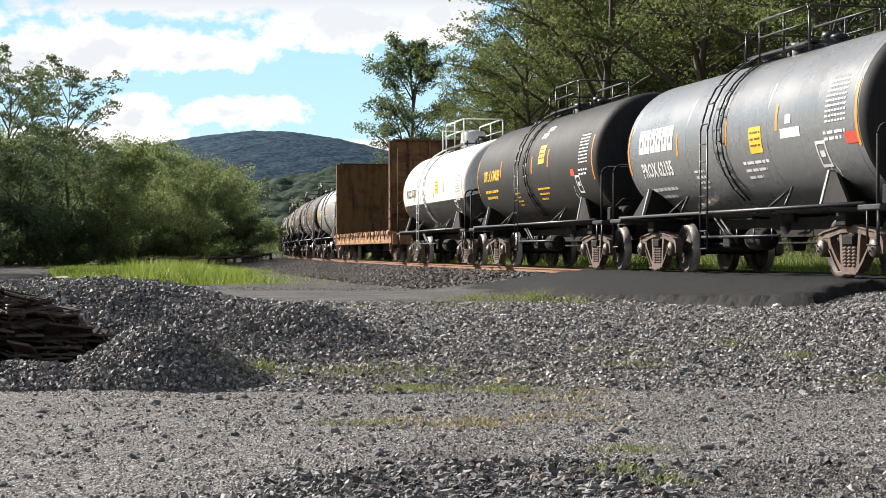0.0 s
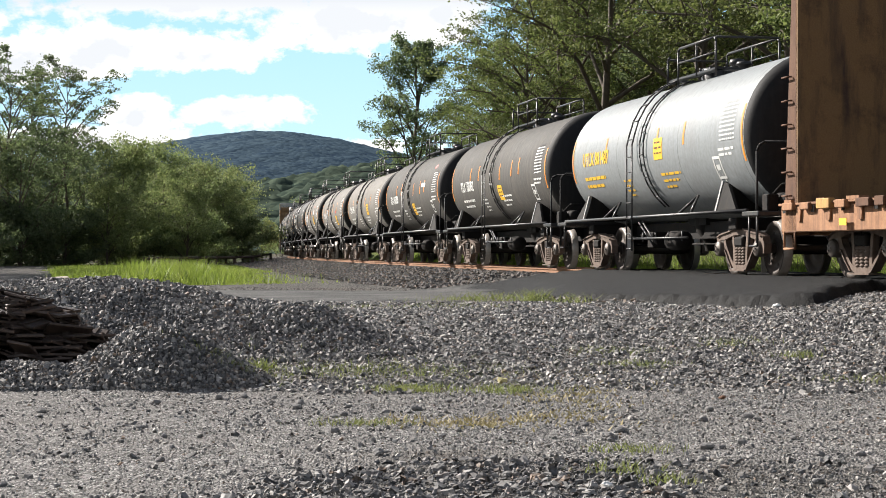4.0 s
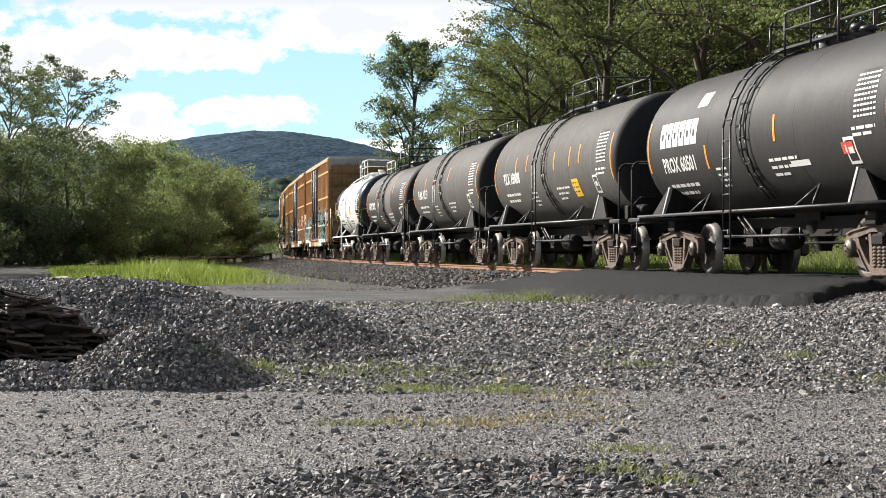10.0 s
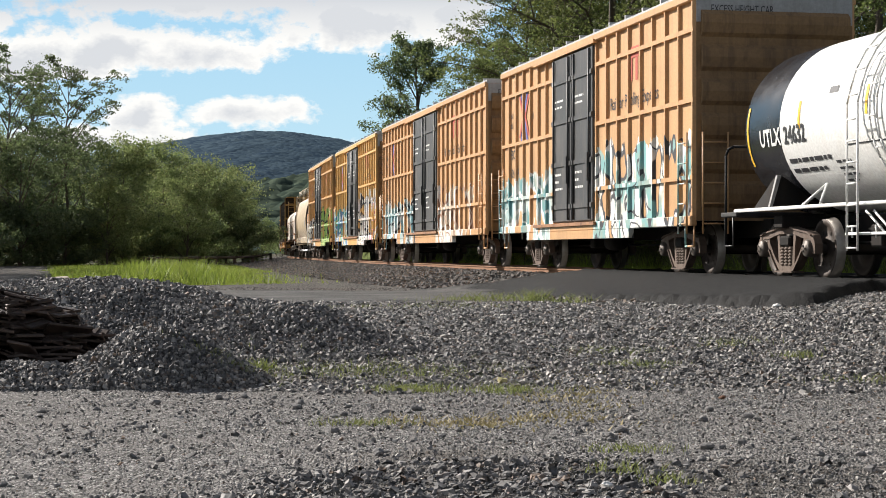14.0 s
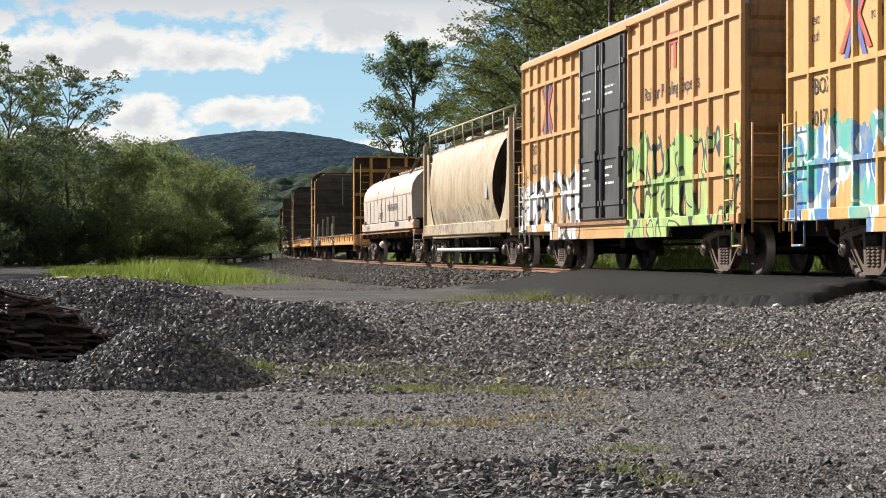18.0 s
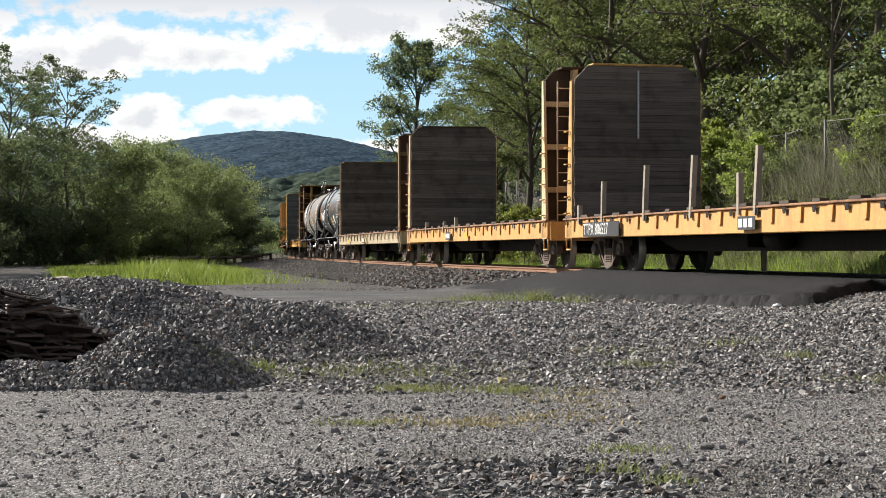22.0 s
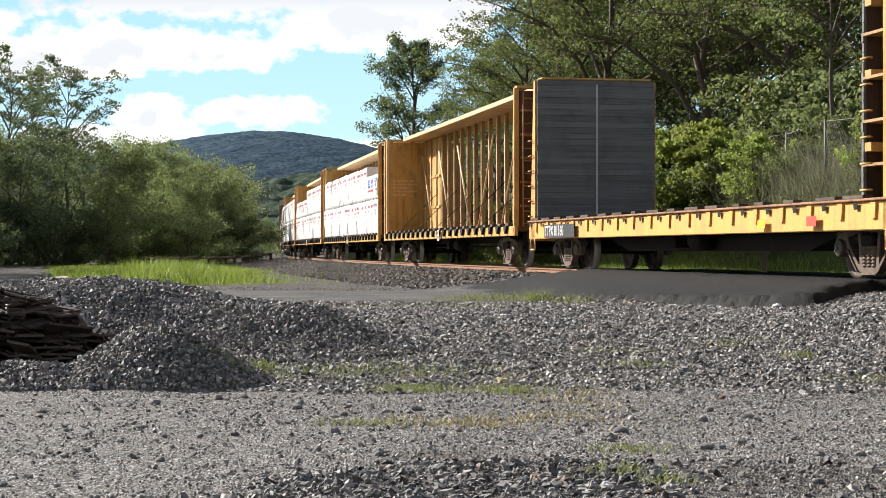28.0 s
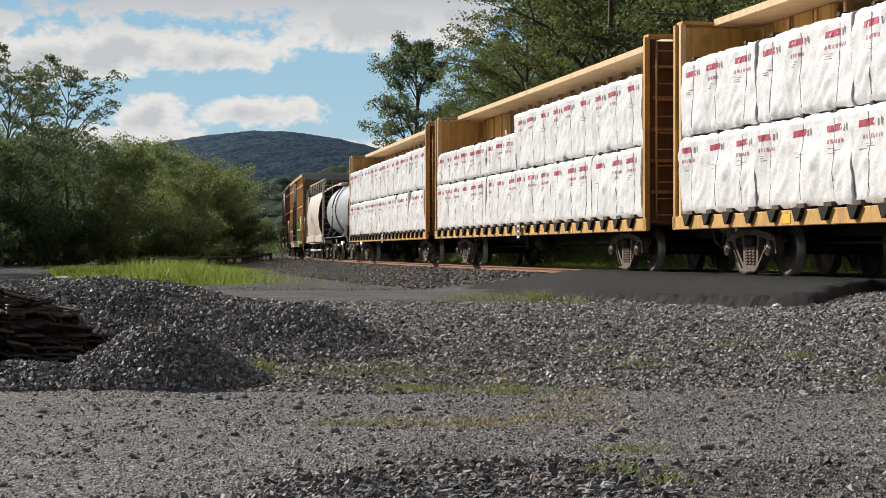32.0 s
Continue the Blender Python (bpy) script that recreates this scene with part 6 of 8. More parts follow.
tank_car(20.5, 33.6, "white tank car with black belly and dome", M_WHITE, r=1.36, style="halves", mark="WACX 151018", mark_mat=M_DARKLET, mark_u=-4.6, mark_v=0.1, seed=3, yellow=(0.9, 0.1, 0.55), stripes=[(-3.1, -0.05), (-1.9, -0.05), (0.6, -0.02), (2.4, 0.1)], table=True, dome=True, extra=(("white diamond", 4.2, -0.95, 0.25, 0.5), ("dark", 4.55, 0.9, 0.1, 0.5)), lad_u=-1.4, rail_u=(-1.7, 1.9), rail_mat=M_WHITE, rail_h=0.8)
flat_car(33.6, 53.9, "rusty brown bulkhead flat car, empty", M_RUSTFLAT, M_RUST, M_RUST, (4.45, 4.45), solid=M_RUSTSHEET, seed=4, tags=[("yellow", -7.2 + 1.7 * k, 0.24) for k in range(9)])
tank_car(53.9, 66.55, "pale bleached tank car with amber lettering", M_SILVER, mark="UTLX 801487", mark_mat=M_YELLOWTAG, mark_v=0.0, seed=5, yellow=(0.5, -0.1, 0.5), stripes=S3, extra=(("white diamond", 3.7, -0.9, 0.28, 0.5),))
tank_car(66.55, 80.25, "dusty black tank car with white lettering", M_DUSTBLK, mark="TILX 150762", seed=6, yellow=(0.4, -0.5, 0.5), stripes=S5)
tank_car(80.25, 93.65, "dusty black tank car with orange reflectors", M_DUSTBLK, mark="TILX 150780", seed=7, yellow=(0.25, -0.62, 0.5), stripes=S5, extra=(("red", 4.0, 0.85, 0.3, 0.14), ("white", 2.35, 0.28, 0.75, 0.13)))
tank_car(93.65, 106.65, "chalky grey tank car streaked with dirt", M_GREYBLK, r=1.31, mark="PLMX 1996", seed=8, yellow=(1.3, -0.3, 0.55), stripes=[(-3.3, 0.05), (-1.8, 0.05), (0.9, 0.05), (2.6, 0.1)])
tank_car(106.65, 119.65, "chalky grey tank car with white lettering", M_GREYBLK, r=1.31, mark="PLMX 19141", seed=9, yellow=(1.7, -0.55, 0.58), stripes=[(-3.2, 0.0), (-1.7, 0.0), (0.6, 0.1), (2.5, 0.15)], extra=(("red", 1.8, 0.05, 0.3, 0.12),))
tank_car(119.65, 132.15, "grey tank car with yellow placards", M_GREYBLK, mark="ITDX 259096", seed=10, yellow=(1.5, -0.35, 0.55), stripes=[(-3.1, 0.0), (-2.0, 0.02), (0.4, 0.05), (2.5, 0.15)], extra=(("white", 1.7, 0.2, 0.42, 0.26), ("red", 1.75, 0.55, 0.35, 0.14), ("orange", -5.0, -0.3, 0.1, 0.8)))
tank_car(132.15, 144.75, "black tank car with white block lettering", M_SOOT, mark="PROX 60501", mark_v=-0.38, seed=11, logo=True, stripes=[(-2.0, -0.4), (1.1, -0.1)], extra=(("white", -2.7, 0.75, 0.5, 0.3), ("red", 3.45, -0.45, 0.38, 0.18), ("white", 1.5, -0.55, 0.7, 0.1)))
tank_car(144.75, 157.85, "dusty black tank car with yellow placard", M_DUSTBLK, mark="TILX 150886", seed=12, yellow=(2.1, -0.65, 0.52), stripes=S5)
tank_car(157.85, 170.75, "plain dark grey tank car with stencils", M_DUSTBLK, mark="PLMX 19217", seed=13, stripes=[(-3.0, 0.1), (-1.4, 0.1), (0.9, 0.3)])
tank_car(170.75, 183.35, "black tank car with stained rust-brown band", M_SOOT, r=1.3, mark="GATX 30092", seed=14, stripes=[(-2.4, 0.25), (2.0, 0.3)], stain=(0.15, 1.6))
tank_car(183.35, 195.3, "white tank car with glossy black ends", M_WHITE, r=1.36, rail_h=0.7, style="banded", mark="24632", mark2="UTLX", mark_mat=M_DARKLET, mark_u=-3.3, mark_v=-0.05, seed=15, yellow=(1.1, -0.1, 0.5), trim=M_WHITE, stripes=[(-2.7, 0.15), (-0.4, 0.2), (1.8, 0.25)], extra=(("dark", -1.2, -0.2, 2.0, 0.02), ("dark", -1.7, 0.6, 0.3, 0.1)))

W, K = (0.78, 0.78, 0.76), (0.04, 0.04, 0.05)
G_L = graffiti_mat("orange side with pale graffiti", (0.6, 0.35, 0.16), [(-7.4, -2.4, 0.5, 2.2, (0.5, 0.62, 0.62), (0.12, 0.3, 0.32), W), (1.2, 7.1, 0.5, 2.5, W, (0.2, 0.42, 0.42), K)])
G_M = graffiti_mat("orange side with white graffiti", (0.61, 0.35, 0.16), [(-9.0, -1.9, 0.5, 2.1, W, (0.3, 0.5, 0.55), K), (2.0, 7.5, 0.5, 2.3, W, (0.6, 0.5, 0.4), (0.3, 0.16, 0.1))])
G_P = graffiti_mat("amber side with bright graffiti", (0.7, 0.42, 0.14), [(-7.2, -2.0, 0.4, 2.3, (0.06, 0.2, 0.5), (0.1, 0.45, 0.4), W), (1.3, 7.2, 0.4, 2.7, W, (0.62, 0.58, 0.6), K), (5.6, 7.4, 0.4, 2.2, (0.75, 0.3, 0.4), (0.75, 0.5, 0.2), W)])
G_Q = graffiti_mat("amber side with green graffiti", (0.66, 0.39, 0.16), [(-7.4, -2.1, 0.4, 2.1, W, W, K), (1.1, 7.0, 0.4, 2.5, (0.42, 0.62, 0.2), (0.3, 0.5, 0.16), K)])
M_ORSILL = paint("worn orange sill", (0.66, 0.345, 0.105), (0.26, 0.13, 0.055), 0.6, wear=0.4)
G_H = graffiti_mat("stained cream with scrawls", (0.53, 0.435, 0.3), [(-4.6, 4.6, 1.0, 1.7, (0.46, 0.41, 0.33), (0.36, 0.28, 0.2), (0.24, 0.19, 0.14))], (0.3, 0.175, 0.075), 0.9, 0.9)
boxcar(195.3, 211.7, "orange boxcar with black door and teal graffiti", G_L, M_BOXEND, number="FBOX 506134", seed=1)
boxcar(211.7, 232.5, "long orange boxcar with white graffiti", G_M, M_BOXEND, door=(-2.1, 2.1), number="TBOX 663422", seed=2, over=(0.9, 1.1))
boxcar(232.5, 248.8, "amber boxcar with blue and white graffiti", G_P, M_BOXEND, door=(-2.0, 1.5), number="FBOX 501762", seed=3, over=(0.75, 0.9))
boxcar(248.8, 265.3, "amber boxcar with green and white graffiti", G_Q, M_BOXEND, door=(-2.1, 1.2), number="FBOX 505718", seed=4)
hopper_car(265.3, 279.7, "stained cream covered hopper with bulging sides", G_H, 3.95, 1)
coil_car(279.7, 295.3, "dusty white coil car with rounded hood")
flat_car(295.3, 317.2, "yellow bulkhead flat car with timber stakes", M_ORSILL, M_YELLOW, M_BOARD, (4.5, 4.4), 22, front_clip=0.02, number="TTPX 806527", seed=21, strip=True, stakes=[(-7.3, 0.75, 0.05), (-4.6, 0.95, 0.12), (-2.0, 1.0, 0.15), (0.3, 0.6, 0.0), (1.0, 1.0, 0.14), (-9.0, 0.3, 0.0)], tags=[("white", 0.4, 0.55)])
flat_car(317.2, 338.2, "yellow bulkhead flat car with grey boards", M_ORSILL, M_PALEYEL, M_BOARD, (4.6, 4.66), 22, clip=0.27, seed=22, stakes=[(-5.9, 0.25, 0.05), (-3.0, 0.22, 0.1), (-1.1, 0.3, 0.0)], tags=[("white", -2.4, 0.55), ("yellow", 0.5, 0.3)])
flat_car(338.2, 359.1, "faded bulkhead flat car with weathered boards", M_PEEL, M_DULLAMB, M_BOARD, (4.45, 4.5), 22, clip=0.02, seed=23, tags=[("yellow", -5.5, 0.3), ("white", -0.5, 0.5), ("yellow", 0.4, 0.3)])
tank_car(359.1, 371.35, "shiny black tank car with white labels", M_SLICK, mark="UTLX 64087", seed=31, yellow=(0.9, -0.55, 0.45), stripes=S3, extra=(("white", 2.1, -0.5, 0.5, 0.4), ("white", -3.9, -0.25, 0.8, 0.3)))
tank_car(371.35, 384.2, "worn grey-black tank car with block lettering", M_GREYBLK, mark="PROX 60156", mark_v=-0.3, seed=32, logo=True, yellow=(1.2, -0.4, 0.45), stripes=S3)
flat_car(384.2, 405.2, "bright yellow bulkhead flat car with dark boards", M_BRIGHTYEL, M_YELLOW, M_BOARDG, (4.5, 4.4), 24, clip=0.02, front_depth=1.05, ends=(0.55, 1.15), number="TTPX 81160", seed=24, strip=True, tags=[("red", 6.9, 0.35), ("yellow", 5.0, 0.3), ("yellow", -6.2, 0.3)])
centrebeam(405.2, 428.5, "empty yellow centrebeam lumber car with rust", 41)
TWO = [(1.08, 2.5, "rrrrrr"), (2.53, 3.95, "rrrrr ")]
centrebeam(428.5, 451.8, "yellow centrebeam car loaded with wrapped lumber", 42, load=[(1.08, 2.44, "rrrrrr"), (2.47, 3.8, "rrrrr "), (2.47, 3.4, "     b")])
centrebeam(451.8, 474.8, "yellow centrebeam car with two lumber tiers", 43, load=[(1.08, 2.44, "rrrrrr"), (2.47, 3.4, "rrr   "), (2.47, 3.85, "   rrr")])
centrebeam(474.8, 496.8, "yellow centrebeam car stacked with wrapped lumber", 44, load=[(1.08, 2.44, "rrrrrr"), (2.47, 3.8, "rrrrrr")])
tank_car(496.8, 509.2, "plain silver grey tank car", M_GREY, seed=45, table=False)
hopper_car(509.2, 522.5, "grey and tan covered hopper", M_CREAM, 3.95, 2)
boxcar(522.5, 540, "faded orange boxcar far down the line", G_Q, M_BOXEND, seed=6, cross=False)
boxcar(540, 557.5, "dark brown boxcar far down the line", M_RUST, M_RUST, seed=7, cross=False)

# ---- sky backdrop, far hills ----
F = 3090.0


def at_view(px, dist):
    """The sideways place, for a bearing given in parts of the view, at a distance."""
    return (px - 784) / F * dist


def sky_mat():
    m, n, l = nodes_of("sky and clouds")
    n.remove(n["Principled BSDF"])
    em = n.new("ShaderNodeEmission")
    co = n.new("ShaderNodeTexCoord").outputs["Object"]
    sep = n.new("ShaderNodeSeparateXYZ")
    l.new(co, sep.inputs[0])
    warp = n.new("ShaderNodeTexNoise")
    warp.inputs["Scale"].default_value, warp.inputs["Detail"].default_value = 0.006, 6.0
    l.new(stretched(n, l, co, 1, 1, 1.6), warp.inputs["Vector"])

    def calc(op, a, b=None):
        k = n.new("ShaderNodeMath")
        k.operation = op
        for sock, val in zip(k.inputs, (a, b)):
            if val is None:
                continue
            if isinstance(val, (int, float)):
                sock.default_value = val
            else:
                l.new(val, sock)
        return k.outputs[0]

    def density(dz):
        """Soft clumps of cloud, roughened by noise; dz: looks a little higher up."""
        best = None
        for cx, cy, rx, ry, amp in ((150, 88, 300, 46, 1.0), (60, 112, 230, 34, 1.0), (380, 88, 130, 34, 0.9), (360, 2, 300, 32, 0.9), (650, 30, 200, 62, 1.1), (790, 20, 90, 50, 1.0), (255, 205, 80, 36, 1.0), (445, 196, 115, 28, 1.0), (190, 244, 170, 26, 0.85), (560, 262, 200, 16, 0.5), (-60, 60, 90, 60, 0.8)):
            u = calc("MULTIPLY", calc("SUBTRACT", sep.outputs[0], (cx - 784) / F * 4000), 1 / (rx / F * 4000))
            v = calc("MULTIPLY", calc("SUBTRACT", calc("ADD", sep.outputs[2], dz), (445 - cy) / F * 4000), 1 / (ry / F * 4000))
            d = calc("SUBTRACT", 1.0, calc("SQRT", calc("ADD", calc("MULTIPLY", u, u), calc("MULTIPLY", v, v))))
            d = calc("MULTIPLY", d, amp)
            best = d if best is None else calc("MAXIMUM", best, d)
        mv = n.new("ShaderNodeMapping")
        mv.inputs["Location"].default_value = (0, 0, dz * 1.6)
        mv.inputs["Scale"].default_value = (1, 1, 1.6)
        l.new(co, mv.inputs[0])
        t = noise_node(n, l, mv.outputs[0], 0.011, 7.0, 0.62)
        return calc("ADD", best, calc("MULTIPLY", calc("SUBTRACT", t, 0.5), 2.6))

    d0, d1 = density(0.0), density(14.0)
    cover = sharpen(n, l, d0, -0.12, 0.22)
    shade = sharpen(n, l, calc("SUBTRACT", calc("ADD", d1, calc("MULTIPLY", d0, 0.8)), 0.3), 0.2, 1.1)
    high = sharpen(n, l, sep.outputs[2], 480.0, 600.0)
    grey = calc("MAXIMUM", calc("MULTIPLY", shade, 0.55), calc("MULTIPLY", high, 0.75))
    cloud = ramp_mix(n, l, grey, (1.06, 1.05, 1.02), (0.50, 0.55, 0.64))
    blue = ramp_mix(n, l, sharpen(n, l, sep.outputs[2], 120.0, 620.0), (0.60, 0.86, 0.98), (0.40, 0.70, 0.95))
    l.new(ramp_mix(n, l, cover, blue, cloud), em.inputs[0])
    em.inputs[1].default_value = 0.6
    l.new(em.outputs[0], n["Material Output"].inputs[0])
    return m


def sky_backdrop():
    ob = new("sky_backdrop", Geo().add([(-3200, 0, -150), (3200, 0, -150), (3200, 0, 1300), (-3200, 0, 1300)], [(0, 1, 2, 3)]).mesh("sky_backdrop", sky_mat()))
    ob.matrix_basis = pose(0, 4000, 0)
    return tagged(ob, "pale blue sky with white cumulus clouds", "backdrop", kind="structure")


SKY = sky_backdrop()


def forest_mat(name, dark, light, scale, patch):
    m, n, l = nodes_of(name)
    b = n["Principled BSDF"]
    co = n.new("ShaderNodeTexCoord").outputs["Object"]
    vor = n.new("ShaderNodeTexVoronoi")
    vor.inputs["Scale"].default_value = scale
    l.new(co, vor.inputs["Vector"])
    sep = n.new("ShaderNodeSeparateColor")
    l.new(vor.outputs["Color"], sep.inputs[0])
    big = noise_node(n, l, co, patch, 4.0)
    col = ramp_mix(n, l, sep.outputs[0], dark, light)
    col = ramp_mix(n, l, sharpen(n, l, big, 0.4, 0.7), col, ramp_mix(n, l, 0.5, col, light))
    l.new(col, b.inputs["Base Color"])
    b.inputs["Roughness"].default_value = 0.9
    b.inputs["Specular IOR Level"].default_value = 0.0
    bp = n.new("ShaderNodeBump")
    bp.inputs["Strength"].default_value, bp.inputs["Distance"].default_value = 0.3, 1 / scale * 0.4
    bp.invert = True
    l.new(vor.outputs["Distance"], bp.inputs["Height"])
    l.new(bp.outputs[0], b.inputs["Normal"])
    return m


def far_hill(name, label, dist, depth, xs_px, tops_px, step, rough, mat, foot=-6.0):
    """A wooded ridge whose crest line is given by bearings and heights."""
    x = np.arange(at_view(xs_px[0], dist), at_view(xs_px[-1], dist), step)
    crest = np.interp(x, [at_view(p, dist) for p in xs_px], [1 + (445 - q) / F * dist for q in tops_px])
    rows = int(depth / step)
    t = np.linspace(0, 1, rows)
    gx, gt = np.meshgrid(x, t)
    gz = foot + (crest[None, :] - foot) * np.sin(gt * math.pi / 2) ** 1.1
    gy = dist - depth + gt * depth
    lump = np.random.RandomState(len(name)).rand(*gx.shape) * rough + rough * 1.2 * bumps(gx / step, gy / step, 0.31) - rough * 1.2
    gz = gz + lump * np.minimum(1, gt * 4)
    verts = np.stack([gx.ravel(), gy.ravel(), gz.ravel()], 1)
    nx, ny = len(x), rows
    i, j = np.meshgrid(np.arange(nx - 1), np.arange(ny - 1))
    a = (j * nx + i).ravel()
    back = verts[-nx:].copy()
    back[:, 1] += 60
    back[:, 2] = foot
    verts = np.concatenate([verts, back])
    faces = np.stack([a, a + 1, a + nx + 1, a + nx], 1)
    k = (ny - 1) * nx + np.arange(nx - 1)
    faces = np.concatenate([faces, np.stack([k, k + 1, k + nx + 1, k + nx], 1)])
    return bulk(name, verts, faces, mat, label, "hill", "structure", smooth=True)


# distance haze is mixed into both forest colours, bluer on the mountain
far_hill("mountain", "long wooded mountain blue with distance", 2400, 700, (-400, 0, 150, 270, 330, 400, 460, 530, 590, 640, 700, 800, 1000, 1500), (330, 320, 285, 265, 250, 240, 234, 237, 246, 257, 272, 290, 310, 330), 6.0, 1.3, forest_mat("haze-blue far forest", (0.034, 0.055, 0.085), (0.075, 0.108, 0.135), 0.17, 0.012))
far_hill("wooded_rise", "low wooded rise in the middle distance", 900, 420, (200, 420, 470, 520, 560, 600, 640, 700, 800, 1000), (345, 330, 325, 318, 313, 304, 298, 290, 280, 280), 3.0, 2.6, forest_mat("haze-grey middle forest", (0.036, 0.052, 0.044), (0.07, 0.09, 0.066), 0.3, 0.02))

# ---- trees ----
M_LEAF = leaf_mat("summer leaves", (0.07, 0.094, 0.036), (0.215, 0.235, 0.092), (0.23, 0.22, 0.1), through=0.42)
M_LEAFD = leaf_mat("dark leaves", (0.06, 0.088, 0.032), (0.18, 0.21, 0.08), (0.21, 0.2, 0.08), through=0.48)
# a little haze blue is mixed into the next three leaf colours
M_LEAFO = leaf_mat("haze-tinted olive leaves", (0.1, 0.135, 0.06), (0.32, 0.37, 0.165), (0.34, 0.32, 0.15), through=0.5)
M_LEAFM = leaf_mat("haze-tinted mid green leaves", (0.1, 0.14, 0.065), (0.31, 0.35, 0.165), (0.35, 0.32, 0.15), through=0.5)
# dark green with tree shade put into the leaf colour
M_LEAFS = leaf_mat("shade- and haze-toned leaves", (0.065, 0.09, 0.052), (0.18, 0.215, 0.12), (0.19, 0.19, 0.11), through=0.45)
M_LEAFY = leaf_mat("yellow-green leaves", (0.16, 0.2, 0.045), (0.38, 0.42, 0.11), (0.36, 0.34, 0.11), through=0.5)
M_GRASS = leaf_mat("meadow grass", (0.13, 0.19, 0.035), (0.38, 0.47, 0.09), (0.27, 0.28, 0.09), patch=0.8)
M_WEED = leaf_mat("weeds", (0.14, 0.165, 0.06), (0.29, 0.32, 0.12), (0.34, 0.31, 0.15), patch=2.0)
M_STEM = leaf_mat("brown stems and weeds", (0.09, 0.09, 0.05), (0.24, 0.21, 0.15), (0.12, 0.16, 0.05), patch=0.6)
M_TANGLE = leaf_mat("dry grey-green stems", (0.16, 0.16, 0.11), (0.36, 0.34, 0.25), (0.2, 0.24, 0.09), patch=0.7)
M_VINE = leaf_mat("vine leaves", (0.07, 0.095, 0.035), (0.2, 0.235, 0.085), (0.2, 0.17, 0.1), patch=0.8)
M_DRY = leaf_mat("dry grass", (0.3, 0.25, 0.13), (0.5, 0.43, 0.23), (0.42, 0.34, 0.18), through=0.15, patch=2.0)


def leaf_cloud(points, spread, per, size, rs, flat=0.5, up=0.35):
    """Small folded leaves in shallow clumps round the twig ends, most of them facing upwards."""
    pts = np.repeat(np.asarray(points), per, axis=0)
    off = rs.normal(0, 1, pts.shape)
    off /= np.linalg.norm(off, axis=1)[:, None]
    off *= rs.uniform(0.1, 1.0, (len(pts), 1)) ** 0.5 * rs.choice((0.85, 1.0, 1.35), (len(pts), 1), p=(0.4, 0.45, 0.15))
    pts = pts + off * np.repeat(np.asarray(spread)[:, None], per, axis=0) * [1.15, 1.15, flat]
    n = len(pts)
    nn = rs.normal(0, 1, (n, 3)) + [0, 0, up] + off * 0.6
    nn /= np.linalg.norm(nn, axis=1)[:, None]
    u = np.cross(nn, rs.normal(0, 1, (n, 3)))
    u /= np.linalg.norm(u, axis=1)[:, None] + 1e-9
    w = np.cross(nn, u)
    s = (size * rs.uniform(0.55, 1.35, n))[:, None]
    v = np.stack([pts - u * s * 0.5, pts + w * s * 0.36 + nn * s * 0.09, pts + u * s * 0.5, pts - w * s * 0.36 + nn * s * 0.09], 1).reshape(-1, 3)
    f = np.arange(4 * n).reshape(n, 4)
    return v, f


